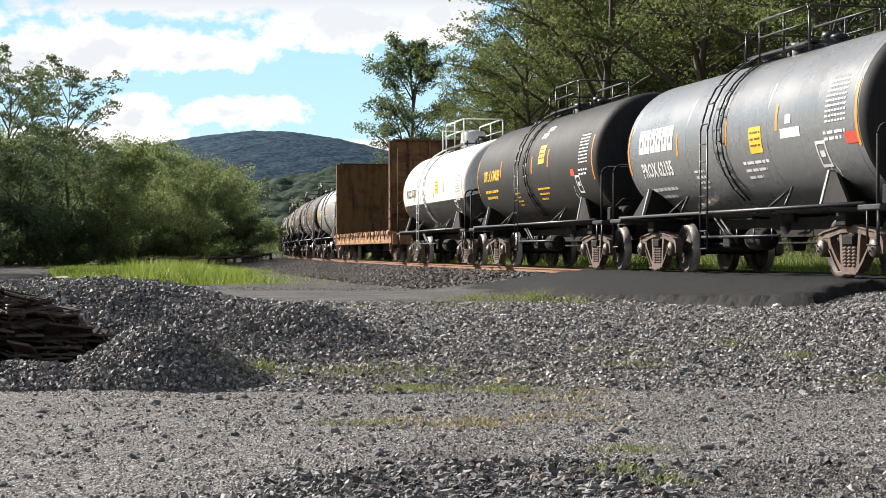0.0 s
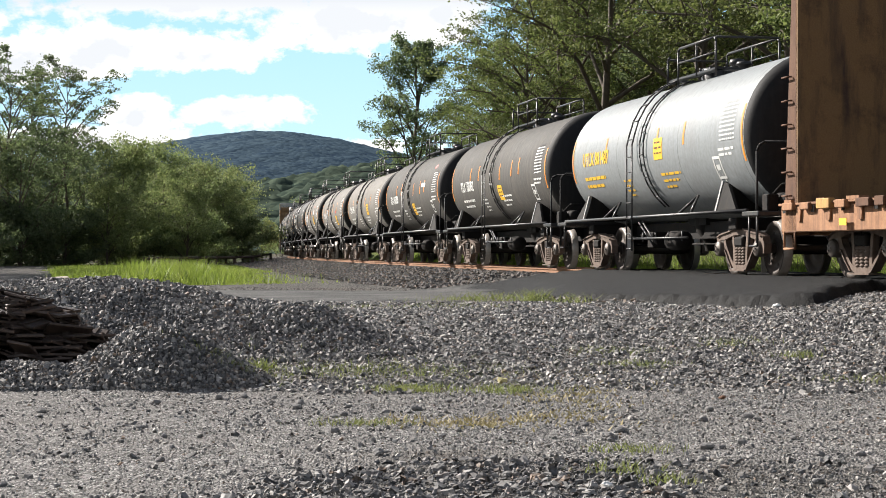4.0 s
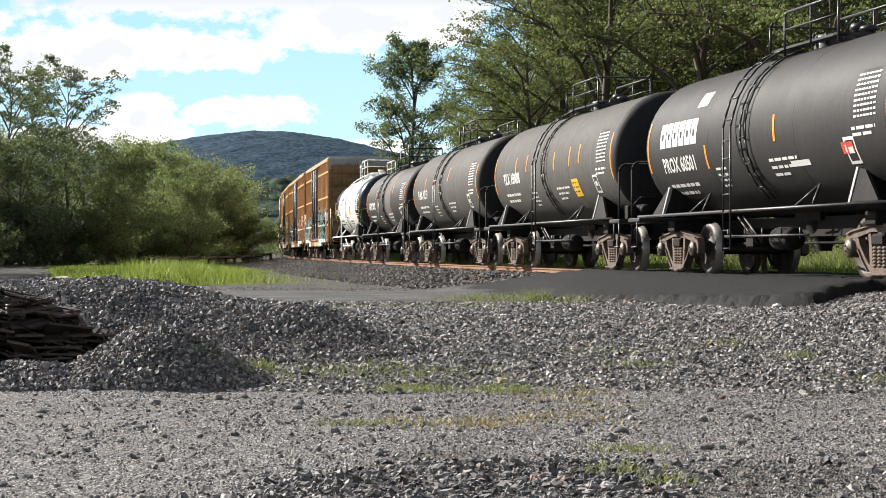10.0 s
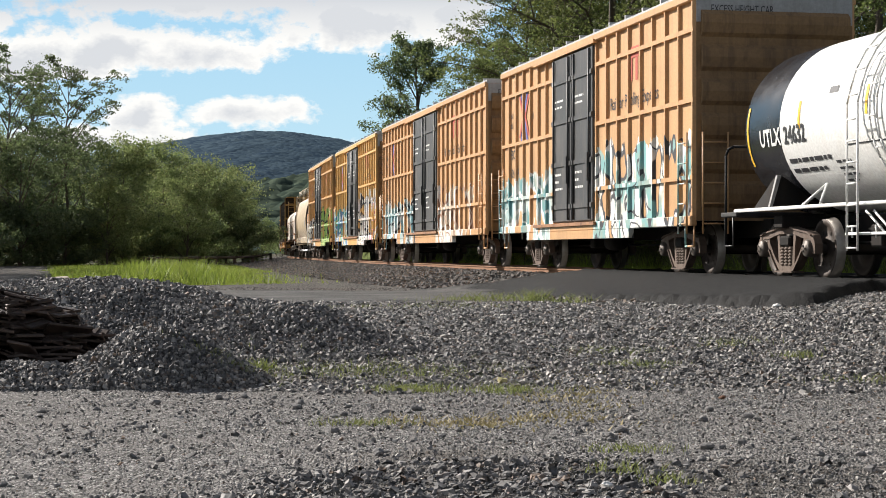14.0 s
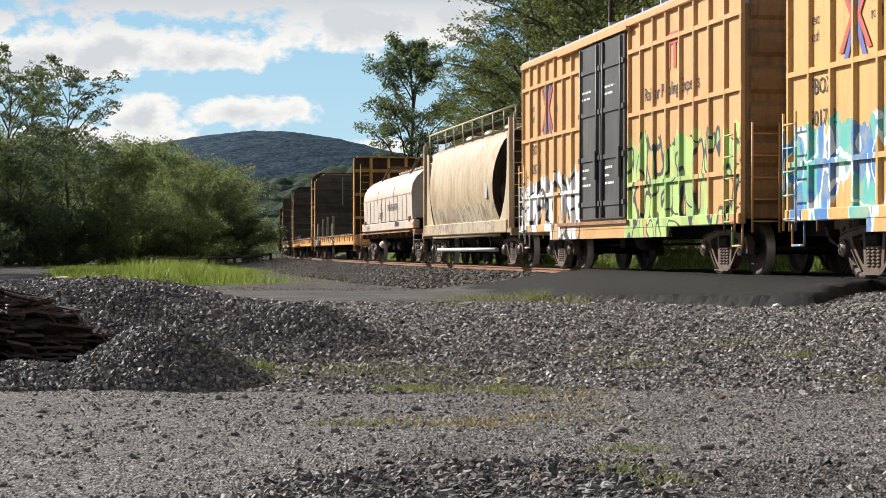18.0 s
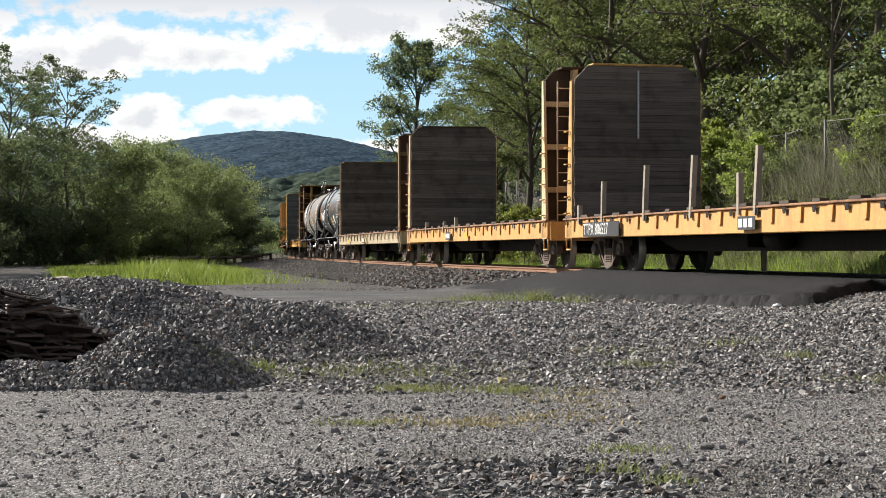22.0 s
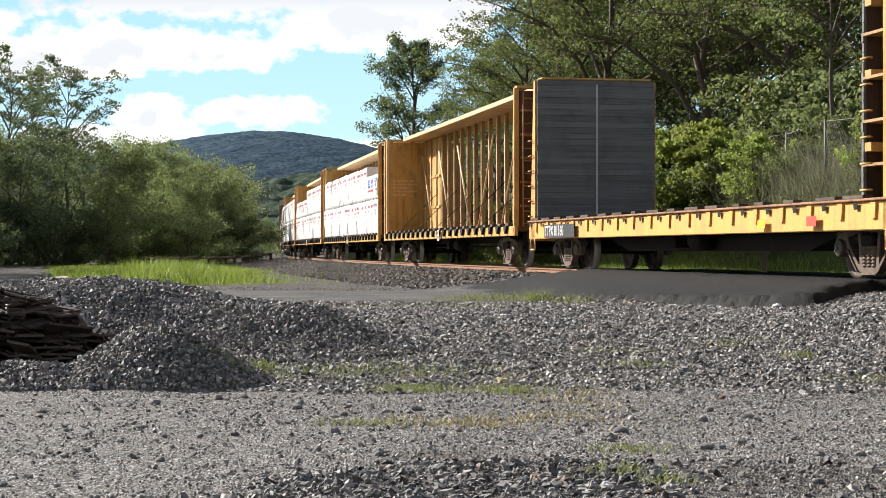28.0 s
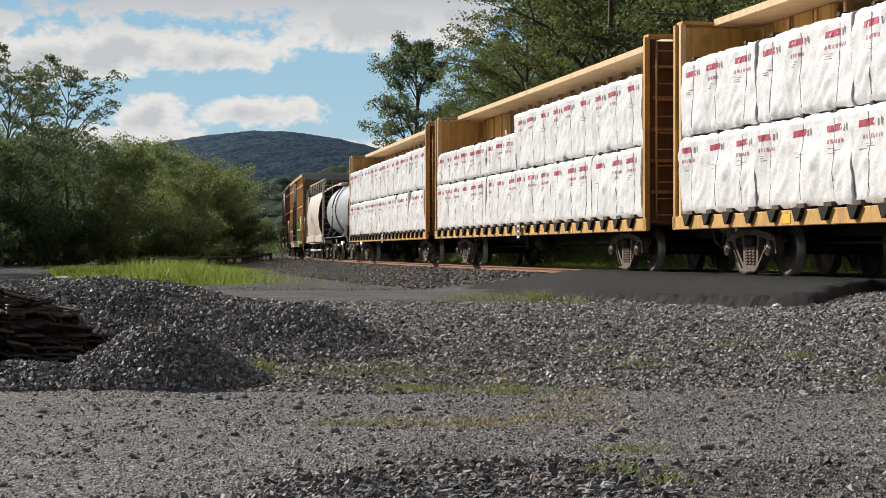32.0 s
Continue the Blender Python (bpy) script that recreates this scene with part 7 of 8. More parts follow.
def grow(seed, h, bare, rad, limbs=12, twigs=5, lean=0.0, arch=0.5, thick=None, clump=0.5, steep=0.5, forks=3, top=0.55):
    """Trunk, limbs, branches and twigs of a tree. Returns the wood and the twig ends with the size of their leaf clumps."""
    rng = random.Random(seed)
    g = Geo()
    r0 = thick or h * 0.016
    p = Vector((0, 0, -0.4))
    path = [p]
    for k in range(7):
        p = p + Vector((rng.uniform(-1, 1) * h * 0.016 + lean * h / 7, rng.uniform(-1, 1) * h * 0.016, (h * 0.93 + 0.4) / 7))
        path.append(p)
    for k in range(7):
        g.rod(path[k], path[k + 1], r0 * (1 - k / 7.6), 7, r0 * (1 - (k + 1) / 7.6), caps=False)
    tips = [(path[-1], clump * 0.8)]

    def jolt(q):
        return Vector((rng.uniform(-1, 1), rng.uniform(-1, 1), rng.uniform(-0.6, 0.8))) * q

    for k in range(limbs):
        t = bare + (1 - bare) * ((k + rng.uniform(0, 0.9)) / limbs) * 0.95
        q = t * 7
        i = min(6, int(q))
        start = path[i].lerp(path[i + 1], q - i)
        a = k * 2.4 + rng.uniform(-0.6, 0.6)
        rel = (t - bare) / (1 - bare)
        reach = rad * (0.62 + 0.5 * math.sin(math.pi * min(1, rel * 0.75 + 0.2))) * rng.uniform(0.7, 1.15) * (1 - top * rel ** 2)
        rise = reach * rng.uniform(0.5, 1.3) * steep
        out = Vector((math.cos(a), math.sin(a), 0))
        # the limb arches up, then levels out
        way = [start + out * reach * f + Vector((0, 0, rise * (f + arch * math.sin(math.pi * f * 0.8)))) + jolt(reach * 0.05 * (f > 0)) for f in (0, 0.3, 0.62, 1.0)]
        lr = r0 * 0.5 * (1 - 0.6 * rel)
        rr = (lr, lr * 0.75, lr * 0.5, lr * 0.22)
        for b in range(3):
            g.rod(way[b], way[b + 1], rr[b], 5, rr[b + 1], caps=False)
        for j in range(twigs):
            f = 0.25 + 0.75 * (j + rng.random()) / twigs
            seg = 0 if f < 0.3 else 1 if f < 0.62 else 2
            lo, hi = ((0, 0.3), (0.3, 0.62), (0.62, 1.0))[seg]
            base = way[seg].lerp(way[seg + 1], (f - lo) / (hi - lo))
            turn = a + (1 if j % 2 else -1) * rng.uniform(0.4, 1.3)
            ln = reach * rng.uniform(0.22, 0.42)
            end = base + Vector((math.cos(turn), math.sin(turn), rng.uniform(-0.15, 0.7))) * ln
            br = max(0.008, lr * 0.3)
            g.rod(base, end, br, 4, br * 0.4, caps=False)
            tips.append((end, clump * rng.uniform(0.7, 1.25)))
            for m in range(forks - 1):
                b0 = base.lerp(end, rng.uniform(0.35, 0.85))
                tip = b0 + Vector((rng.gauss(0, 1), rng.gauss(0, 1), rng.gauss(0.3, 0.6))).normalized() * ln * rng.uniform(0.35, 0.7)
                g.rod(b0, tip, br * 0.5, 3, br * 0.2, caps=False)
                tips.append((tip, clump * rng.uniform(0.6, 1.2)))
    return g, tips


def tree_kind(name, seed, h, bare, rad, per, leaf, mat, layer=0.5, up=0.35, **kw):
    g, tips = grow(seed, h, bare, rad, **kw)
    rs = np.random.RandomState(seed)
    v, f = leaf_cloud([tuple(t[0]) for t in tips], [t[1] for t in tips], per, leaf, rs, layer, up)
    wood = g.mesh("trunk", M_BARK)
    ob = bulk("crown", v, f, mat)
    me = ob.data
    bpy.data.objects.remove(ob)
    return wood, me


KINDS = {}


def plant(kind, px, dist, scale=1.0, turn=0.0, sink=0.0, label="", name="tree", x=None, z=None, sway=0.0):
    wood, crown, lab = KINDS[kind]
    xx = at_view(px, dist) if x is None else x
    zz = float(ground_height(xx, dist)) - sink if z is None else z
    ob = thing(name, label or lab, "tree" if name == "tree" else "bush", "wayside trees" if name == "tree" else "wayside bushes")
    base = pose(xx, dist, zz, 0, 0, turn)
    ob.matrix_basis = base
    ob.scale = (scale,) * 3
    part("trunk", wood, None, ob)
    part("crown", crown, None, ob)
    if sway:
        SWAYS.append((ob, base, sway))
    return ob


SWAYS = []


def kinds():
    def add(key, label, *a, **kw):
        KINDS[key] = (*tree_kind(key, *a, **kw), label)

    add("broad", "broad leafy tree with spreading dark limbs", 3, 13.5, 0.2, 5.2, 54, 0.135, M_LEAF, limbs=16, twigs=8, clump=0.6, layer=0.45, up=0.7, arch=0.6, steep=0.45)
    add("broad2", "leafy tree with open layered crown", 8, 14.5, 0.22, 5.0, 54, 0.135, M_LEAF, limbs=17, twigs=8, clump=0.58, layer=0.45, up=0.7, arch=0.5, steep=0.5)
    add("tall", "tall dense woodland tree in full leaf", 14, 18.0, 0.2, 5.4, 58, 0.165, M_LEAFD, limbs=18, twigs=7, clump=0.85, layer=0.55)
    add("lone", "dark clumpy tree standing by the line", 21, 13.0, 0.04, 3.0, 52, 0.14, M_LEAFS, limbs=24, twigs=6, clump=0.4, layer=0.9, steep=1.35, arch=0.1, forks=4, top=0.8)
    add("sparse", "slender tall tree with sparse high crown", 27, 12.9, 0.5, 2.7, 22, 0.14, M_LEAFS, limbs=13, twigs=6, thick=0.13, clump=0.3, layer=0.6, steep=0.75, top=0.4)
    add("round", "rounded leafy tree at the meadow edge", 33, 8.0, 0.1, 3.1, 62, 0.15, M_LEAFO, limbs=16, twigs=6, clump=0.72, layer=0.75, arch=0.2, steep=0.9, forks=2)
    add("round2", "bushy tree with dark green leaves", 37, 7.4, 0.06, 3.3, 62, 0.15, M_LEAFM, limbs=16, twigs=6, clump=0.75, layer=0.75, arch=0.2, steep=0.9, forks=2)
    add("gold", "sunlit yellow-green leafy tree", 41, 7.2, 0.1, 2.7, 62, 0.15, M_LEAFO, limbs=15, twigs=6, clump=0.66, layer=0.7, arch=0.2, steep=1.0, forks=2)
    add("bush", "low leafy bush on the bank", 47, 2.2, 0.02, 1.35, 26, 0.11, M_LEAF, limbs=12, twigs=5, thick=0.04, clump=0.26, layer=0.7)
    add("bushy", "pale yellow-green climbing bush", 51, 2.6, 0.02, 1.2, 26, 0.11, M_LEAFY, limbs=12, twigs=5, thick=0.04, clump=0.26, layer=0.7)
    add("under", "dark shady undergrowth bush", 57, 3.4, 0.02, 2.3, 36, 0.17, M_LEAFM, limbs=14, twigs=6, thick=0.07, clump=0.5, layer=0.8)
    # shade is in the leaf colour of this kind, not only cast on it
    add("dark", "leafy wood-edge tree with shade-toned dark leaves", 38, 7.4, 0.06, 3.3, 62, 0.15, M_LEAFS, limbs=16, twigs=6, clump=0.72, layer=0.75, arch=0.2, steep=0.9, forks=2)
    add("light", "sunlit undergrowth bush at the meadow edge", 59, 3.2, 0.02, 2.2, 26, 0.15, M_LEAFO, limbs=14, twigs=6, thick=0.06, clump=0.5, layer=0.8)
    add("shade", "leafy bush with shade-toned dark leaves under the trees", 58, 3.4, 0.02, 2.3, 36, 0.17, M_LEAFS, limbs=14, twigs=6, thick=0.07, clump=0.5, layer=0.8)
    add("slender", "slender crooked tree with high branches", 61, 7.6, 0.45, 2.1, 30, 0.13, M_LEAF, limbs=12, twigs=6, thick=0.09, clump=0.4, layer=0.5)


kinds()
# beyond the line
for k, px, d, sc, turn in (("broad", 1000, 78, 0.92, 10), ("broad2", 1085, 70, 1.0, 80), ("broad", 1240, 64, 1.0, 200), ("broad2", 1400, 58, 0.95, 300), ("broad", 1545, 54, 0.9, 130),
                           ("tall", 1055, 100, 0.95, 40), ("tall", 1150, 92, 1.0, 160), ("tall", 1300, 86, 1.0, 250), ("tall", 1450, 80, 1.0, 20), ("tall", 1590, 74, 1.0, 90), ("broad2", 1680, 60, 1.0, 10), ("broad2", 885, 95, 0.55, 60), ("broad", 920, 88, 0.7, 110), ("broad2", 868, 84, 0.56, 200), ("broad2", 930, 76, 0.72, 255),
                           ("tall", 1220, 125, 1.1, 70), ("tall", 1420, 120, 1.1, 190), ("tall", 1060, 130, 1.0, 280), ("broad2", 1040, 110, 0.9, 150), ("broad", 1330, 74, 0.95, 340), ("broad2", 1170, 80, 0.95, 30), ("tall", 1560, 110, 1.1, 30), ("broad", 1480, 66, 1.0, 75),
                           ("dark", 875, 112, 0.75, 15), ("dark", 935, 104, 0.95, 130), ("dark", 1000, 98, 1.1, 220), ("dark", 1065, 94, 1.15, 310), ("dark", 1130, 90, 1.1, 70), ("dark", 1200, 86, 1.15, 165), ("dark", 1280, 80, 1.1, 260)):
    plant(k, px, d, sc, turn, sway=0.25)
plant("lone", 738, 112, 1.0, 35, sway=0.9)
plant("slender", 1470, 46.5, 1.0, 20, sway=0.3)
for px, d, sc, turn in ((1170, 54, 1.15, 15), (1195, 53, 1.35, 100), (1225, 52.5, 1.2, 170), (1255, 52, 1.0, 240), (1285, 51.5, 0.85, 310)):
    plant("bushy", px, d, sc, turn, name="bush", label="pale yellow-green vine climbing over the fence")
for i, (px, d, sc) in enumerate(((880, 74, 1.2), (930, 68, 1.0), (985, 64, 1.3), (1060, 66, 1.5), (1100, 60, 1.2), (1130, 57, 1.5), (1180, 54, 1.1), (1225, 53, 1.6), (1280, 51, 1.2), (1330, 49, 1.3), (1385, 50, 1.5), (1430, 47, 1.0), (1500, 46, 1.4), (1560, 43, 1.2), (1610, 41, 1.4), (840, 86, 1.5), (800, 95, 1.6), (770, 104, 1.4), (700, 120, 1.6), (650, 140, 1.8), (1150, 61, 1.6), (1250, 58, 1.7), (1360, 55, 1.6), (1480, 52, 1.7), (1040, 72, 1.7))):
    lat = float(to_track(at_view(px, d), d)[1])
    low = 0.62 if -8.5 < lat < 0 and px > 960 else 1.0
    plant(("bush", "bushy", "bush", "under")[i % 4], px, d, low * sc * (0.6 if i % 4 == 3 else 1.0), i * 67, name="bush")
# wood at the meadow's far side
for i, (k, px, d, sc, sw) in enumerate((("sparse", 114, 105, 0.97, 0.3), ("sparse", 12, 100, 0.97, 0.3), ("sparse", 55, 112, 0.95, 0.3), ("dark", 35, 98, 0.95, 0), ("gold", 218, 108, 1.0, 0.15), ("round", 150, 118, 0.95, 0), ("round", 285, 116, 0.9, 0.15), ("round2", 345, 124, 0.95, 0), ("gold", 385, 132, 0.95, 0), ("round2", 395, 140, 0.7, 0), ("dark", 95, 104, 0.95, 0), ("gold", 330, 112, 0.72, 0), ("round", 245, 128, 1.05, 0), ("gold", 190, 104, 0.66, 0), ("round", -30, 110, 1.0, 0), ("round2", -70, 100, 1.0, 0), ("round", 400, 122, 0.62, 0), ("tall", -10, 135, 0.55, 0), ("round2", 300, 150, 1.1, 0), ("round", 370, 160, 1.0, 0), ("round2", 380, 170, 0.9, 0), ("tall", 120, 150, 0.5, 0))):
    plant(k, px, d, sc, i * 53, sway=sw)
# unseen trees left of the view, added to shade the meadow's left end
for i, (x, d, sc) in enumerate(((-38, 86, 0.85), (-32, 74, 0.85), (-27, 64, 0.75), (-34, 96, 0.7))):
    plant("tall", 0, d, sc, i * 61, x=x)
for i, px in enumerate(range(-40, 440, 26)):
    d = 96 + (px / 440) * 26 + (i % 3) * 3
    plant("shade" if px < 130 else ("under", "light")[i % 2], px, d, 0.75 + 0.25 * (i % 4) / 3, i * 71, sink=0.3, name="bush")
for i, (px, d, sc, k) in enumerate(((388, 165, 0.85, "round2"), (462, 185, 0.5, "round"), (488, 200, 0.42, "round2"), (398, 210, 0.9, "round2"), (474, 240, 0.55, "round2"), (500, 260, 0.6, "round2"), (390, 190, 0.9, "round2"), (470, 180, 0.3, "round"), (495, 190, 0.32, "round"), (560, 320, 1.4, "round2"), (600, 340, 1.5, "gold"), (640, 360, 1.6, "round"))):
    plant(k, px, d, sc, i * 41, z=0.2)

# ---- broken stone ----
M_STONE = stone_mat("ballast stone", (0.045, 0.042, 0.0385), (0.62, 0.58, 0.53), 0.68)
M_STONEH = stone_mat("dark heap stone", (0.03, 0.028, 0.0265), (0.45, 0.42, 0.383), 0.7)
M_STONEN = stone_mat("slaty gravel", (0.035, 0.033, 0.031), (0.36, 0.335, 0.31), 0.7)
M_STONEW = stone_mat("brownish ballast", (0.045, 0.04, 0.036), (0.22, 0.19, 0.16), 0.75, tint_share=0.3)


def stones(name, label, x, y, size, rs, mat, sink=0.2, flat=(0.35, 0.75)):
    """Angular pieces, each a skewed block with its own turn."""
    n = len(x)
    foot = np.array([(-1, -1, -1), (1, -1, -1), (1, 1, -1), (-1, 1, -1)], float)
    v = np.concatenate([np.repeat(foot[None], n, 0), np.repeat((foot * [1, 1, -1])[None], n, 0) * np.concatenate([rs.uniform(0.45, 0.9, (n, 1, 2)), np.ones((n, 1, 1))], 2)], 1)
    v = v + rs.uniform(-0.38, 0.38, (n, 8, 3))
    v[:, :, 2] *= rs.uniform(flat[0], flat[1], n)[:, None]
    v[:, :, 1] *= rs.uniform(0.55, 1.0, n)[:, None]
    q = rs.normal(0, 1, (n, 4)) * [1.0, 0.26, 0.26, 1.0]
    q /= np.linalg.norm(q, axis=1)[:, None]
    w, a, b, c = q.T
    rot = np.stack([1 - 2 * (b * b + c * c), 2 * (a * b - w * c), 2 * (a * c + w * b), 2 * (a * b + w * c), 1 - 2 * (a * a + c * c), 2 * (b * c - w * a), 2 * (a * c - w * b), 2 * (b * c + w * a), 1 - 2 * (a * a + b * b)], 1).reshape(n, 3, 3)
    v = np.einsum("nij,nkj->nki", rot, v) * (size * 0.42)[:, None, None]
    z = ground_height(x, y)
    v += np.stack([x, y, z + size * sink], 1)[:, None, :]
    f = np.array([(4, 5, 6, 7), (0, 1, 5, 4), (1, 2, 6, 5), (2, 3, 7, 6), (3, 0, 4, 7)])
    faces = (f[None] + (np.arange(n) * 8)[:, None, None]).reshape(-1, 4)
    return bulk(name, v.reshape(-1, 3), faces, mat, label, "gravel")


def in_view(rs, n, y0, y1, px0=-40, px1=1608):
    y = np.sqrt(rs.uniform(y0 * y0, y1 * y1, n))
    return at_view(rs.uniform(px0, px1, n), y), y


def scatter_stones():
    rs = np.random.RandomState(5)
    # the wide field in front of the line
    x, y = in_view(rs, 135000, 11.6, 24.5)
    w = bumps(x, y, 1.1, 4.0)
    edge = 12.5 - 0.7 * w + 0.35 * np.maximum(0, 0.8 - np.abs(x - 0.3))
    s, lat = to_track(x, y)
    keep = (y > edge) & (road_in(x, y) < 0.1) & (lat > 1.5) & (pile_height(x, y) < 0.05)
    patchy = bumps(x, y, 1.9, 7.0)
    keep &= ~((np.abs(x + 0.35) < 1.0) & (np.abs(y - 13.6) < 0.55) & (rs.uniform(0, 1, len(x)) < 0.6))
    keep &= rs.uniform(0, 1, len(x)) < 0.9 + 0.3 * patchy
    x, y = x[keep], y[keep]
    stones("loose_ballast", "grey crushed ballast stone spread over the ground", x, y, np.clip(rs.lognormal(math.log(0.0255), 0.38, len(x)), 0.012, 0.065), rs, M_STONE, 0.2, (0.25, 0.6))
    # the heap
    x, y = rs.uniform(-5.0, 0.3, 125000), rs.uniform(11.9, 17.6, 125000)
    keep = (pile_height(x, y) > 0.02) & (np.abs(x) < 0.27 * y)
    x, y = x[keep], y[keep]
    stones("stone_heap", "heap of dark grey broken ballast stone", x, y, np.clip(rs.lognormal(math.log(0.021), 0.36, len(x)), 0.011, 0.055), rs, M_STONEH, 0.35, (0.6, 1.0))
    # stones at the near edge of the lot
    x, y = in_view(rs, 30000, 6.6, 11.5)
    w = bumps(x, y, 1.3, 1.0)
    across = x / y * F + 784 + 60 * w
    dense = smooth01((8.55 - y + 0.3 * w) / 0.5) * smooth01((across - 400 - (y - 7.45) * 300) / 160) * (1 - 0.9 * smooth01((across - 1080) / 160))
    keep = rs.uniform(0, 1, len(x)) < 0.009 + 0.85 * dense
    x, y = x[keep], y[keep]
    stones("near_gravel", "scattered grey gravel at the lot edge", x, y, np.clip(rs.lognormal(math.log(0.022), 0.45, len(x)), 0.009, 0.06), rs, M_STONEN, 0.2, (0.22, 0.5))
    # chips over the lot
    x, y = in_view(rs, 60000, 6.6, 13.2)
    keep = rs.uniform(0, 1, len(x)) < 0.55 + 0.3 * bumps(x, y, 1.7, 9.0) + 0.12 * x
    x, y = x[keep], y[keep]
    stones("stone_chips", "small grey stone chips over the gravel lot", x, y, np.clip(rs.lognormal(math.log(0.0085), 0.5, len(x)), 0.004, 0.03), rs, M_STONE, 0.2)
    # ballast shoulder along the line
    s = rs.uniform(-6, 95, 30000)
    lat = 0.9 + 4.4 * rs.uniform(0, 1, len(s)) ** 1.2
    pts = np.array([on_track(a, b)[:2] for a, b in zip(s, lat)])
    x, y = pts[:, 0], pts[:, 1]
    keep = (road_in(x, y) < 0.05) & (y > 24)
    x, y = x[keep], y[keep]
    stones("shoulder_ballast", "brown-grey ballast along the line", x, y, rs.uniform(0.05, 0.1, len(x)), rs, M_STONEW)
    s = rs.uniform(-6, 60, 9000)
    lat = -0.9 - 2.4 * rs.uniform(0, 1, len(s))
    pts = np.array([on_track(a, b)[:2] for a, b in zip(s, lat)])
    x, y = pts[:, 0], pts[:, 1]
    keep = road_in(x, y) < 0.05
    stones("far_shoulder_ballast", "dark ballast on the far side of the line", x[keep], y[keep], rs.uniform(0.05, 0.1, keep.sum()), rs, M_STONEW)
    # rocks at the foot of the bank
    s = rs.uniform(-8, 75, 420)
    pts = np.array([on_track(a, b)[:2] for a, b in zip(s, -rs.uniform(5.3, 6.9, len(s)))])
    stones("bank_rocks", "grey rocks on the weedy bank", pts[:, 0], pts[:, 1], rs.uniform(0.2, 0.75, len(s)), rs, M_STONEW, 0.1)


scatter_stones()


def single_stones():
    rng = random.Random(12)
    shapes = []
    for k in range(4):
        b = bmesh.new()
        bmesh.ops.create_icosphere(b, subdivisions=2, radius=0.5)
        for v in b.verts:
            d = 1 + 0.35 * noise.noise(v.co * 2.2 + Vector((k * 7, 0, 0)))
            v.co = Vector((round(v.co.x * d * 4) / 4 * 0.5 + v.co.x * d * 0.5, v.co.y * d * 0.75, v.co.z * d * 0.55))
        me = bpy.data.meshes.new("stone")
        b.to_mesh(me)
        b.free()
        me.materials.append(stone_mat("lot stone", (0.05, 0.048, 0.046), (0.2, 0.19, 0.18), 0.75))
        shapes.append(me)
    for k in range(64):
        dist = math.sqrt(rng.uniform(49, 156))
        px = rng.uniform(-10, 1580)
        x = at_view(px, dist)
        size = rng.choice((0.04, 0.05, 0.055, 0.075))
        ob = new("stone", shapes[k % 4])
        ob.matrix_basis = pose(x, dist, float(ground_height(x, dist)) + size * 0.18, rng.uniform(-15, 15), rng.uniform(-15, 15), rng.uniform(0, 360))
        ob.scale = (size,) * 3
        tagged(ob, "loose grey stone lying on the gravel lot", "stone", "loose stones on the lot")


single_stones()

# ---- heap of tie plates ----


def plates():
    g = Geo().box(-0.18, 0.18, -0.1, 0.1, -0.011, 0.011, 0.004)
    for x in (-0.085, 0.085):
        g.box(x - 0.012, x + 0.012, -0.1, 0.1, 0.011, 0.022)
    for x in (-0.14, 0.14):
        for y in (-0.05, 0.05):
            g.box(x - 0.011, x + 0.011, y - 0.011, y + 0.011, 0.0105, 0.0125)
    me = g.mesh("tie_plate", M_PLATE)
    rng = random.Random(4)
    for k in range(280):
        lev = (k / 280) ** 0.85
        z = 0.05 + 0.58 * lev
        rad = 0.66 * math.sqrt(max(0.06, 1 - lev * 0.9))
        a, q = rng.uniform(0, 6.3), math.sqrt(rng.uniform(0, 1))
        x, y = -3.24 - 0.22 * lev + math.cos(a) * q * rad * 1.2, 13.75 + math.sin(a) * q * rad * 0.8
        ob = new("tie_plate", me)
        ob.matrix_basis = pose(x, y, z + rng.uniform(-0.015, 0.015), rng.gauss(0, 13), rng.gauss(5, 12), rng.gauss(0, 40) + (90 if rng.random() < 0.2 else 0))
        tagged(ob, "rusty steel tie plate thrown on a heap", "tie plate", "heap of rusty tie plates")
    ob = new("tie_plate", me)
    ob.matrix_basis = pose(at_view(245, 14.5), 14.5, float(ground_height(at_view(245, 14.5), 14.5)) + 0.06, 65, 10, 30)
    tagged(ob, "single rusty tie plate stuck in the stone heap", "tie plate", "heap of rusty tie plates")


plates()

# ---- grass and weeds ----


def blades(name, label, x, y, h, width, rs, mat, z=None, lean=0.35):
    n = len(x)
    z = ground_height(x, y) if z is None else z
    a = rs.uniform(0, 2 * math.pi, n)
    dx, dy = np.cos(a) * width, np.sin(a) * width
    lx, ly = rs.normal(0, lean, n) * h, rs.normal(0, lean, n) * h
    bow = rs.normal(0, 0.06, n) * h
    rows = []
    for f, w, up in ((0.0, 1.0, 0.0), (0.5, 0.75, 0.56), (1.0, 0.15, 1.0)):
        cx, cy = x + lx * f + bow * (f == 0.5), y + ly * f
        cz = z - 0.02 * (1 - up) + h * up
        rows += [np.stack([cx - dx * w, cy - dy * w, cz], 1), np.stack([cx + dx * w, cy + dy * w, cz], 1)]
    v = np.stack(rows, 1).reshape(-1, 3)
    f = np.array([(0, 1, 3, 2), (2, 3, 5, 4)])
    return bulk(name, v, (f[None] + (np.arange(n) * 6)[:, None, None]).reshape(-1, 4), mat, label, "grass")


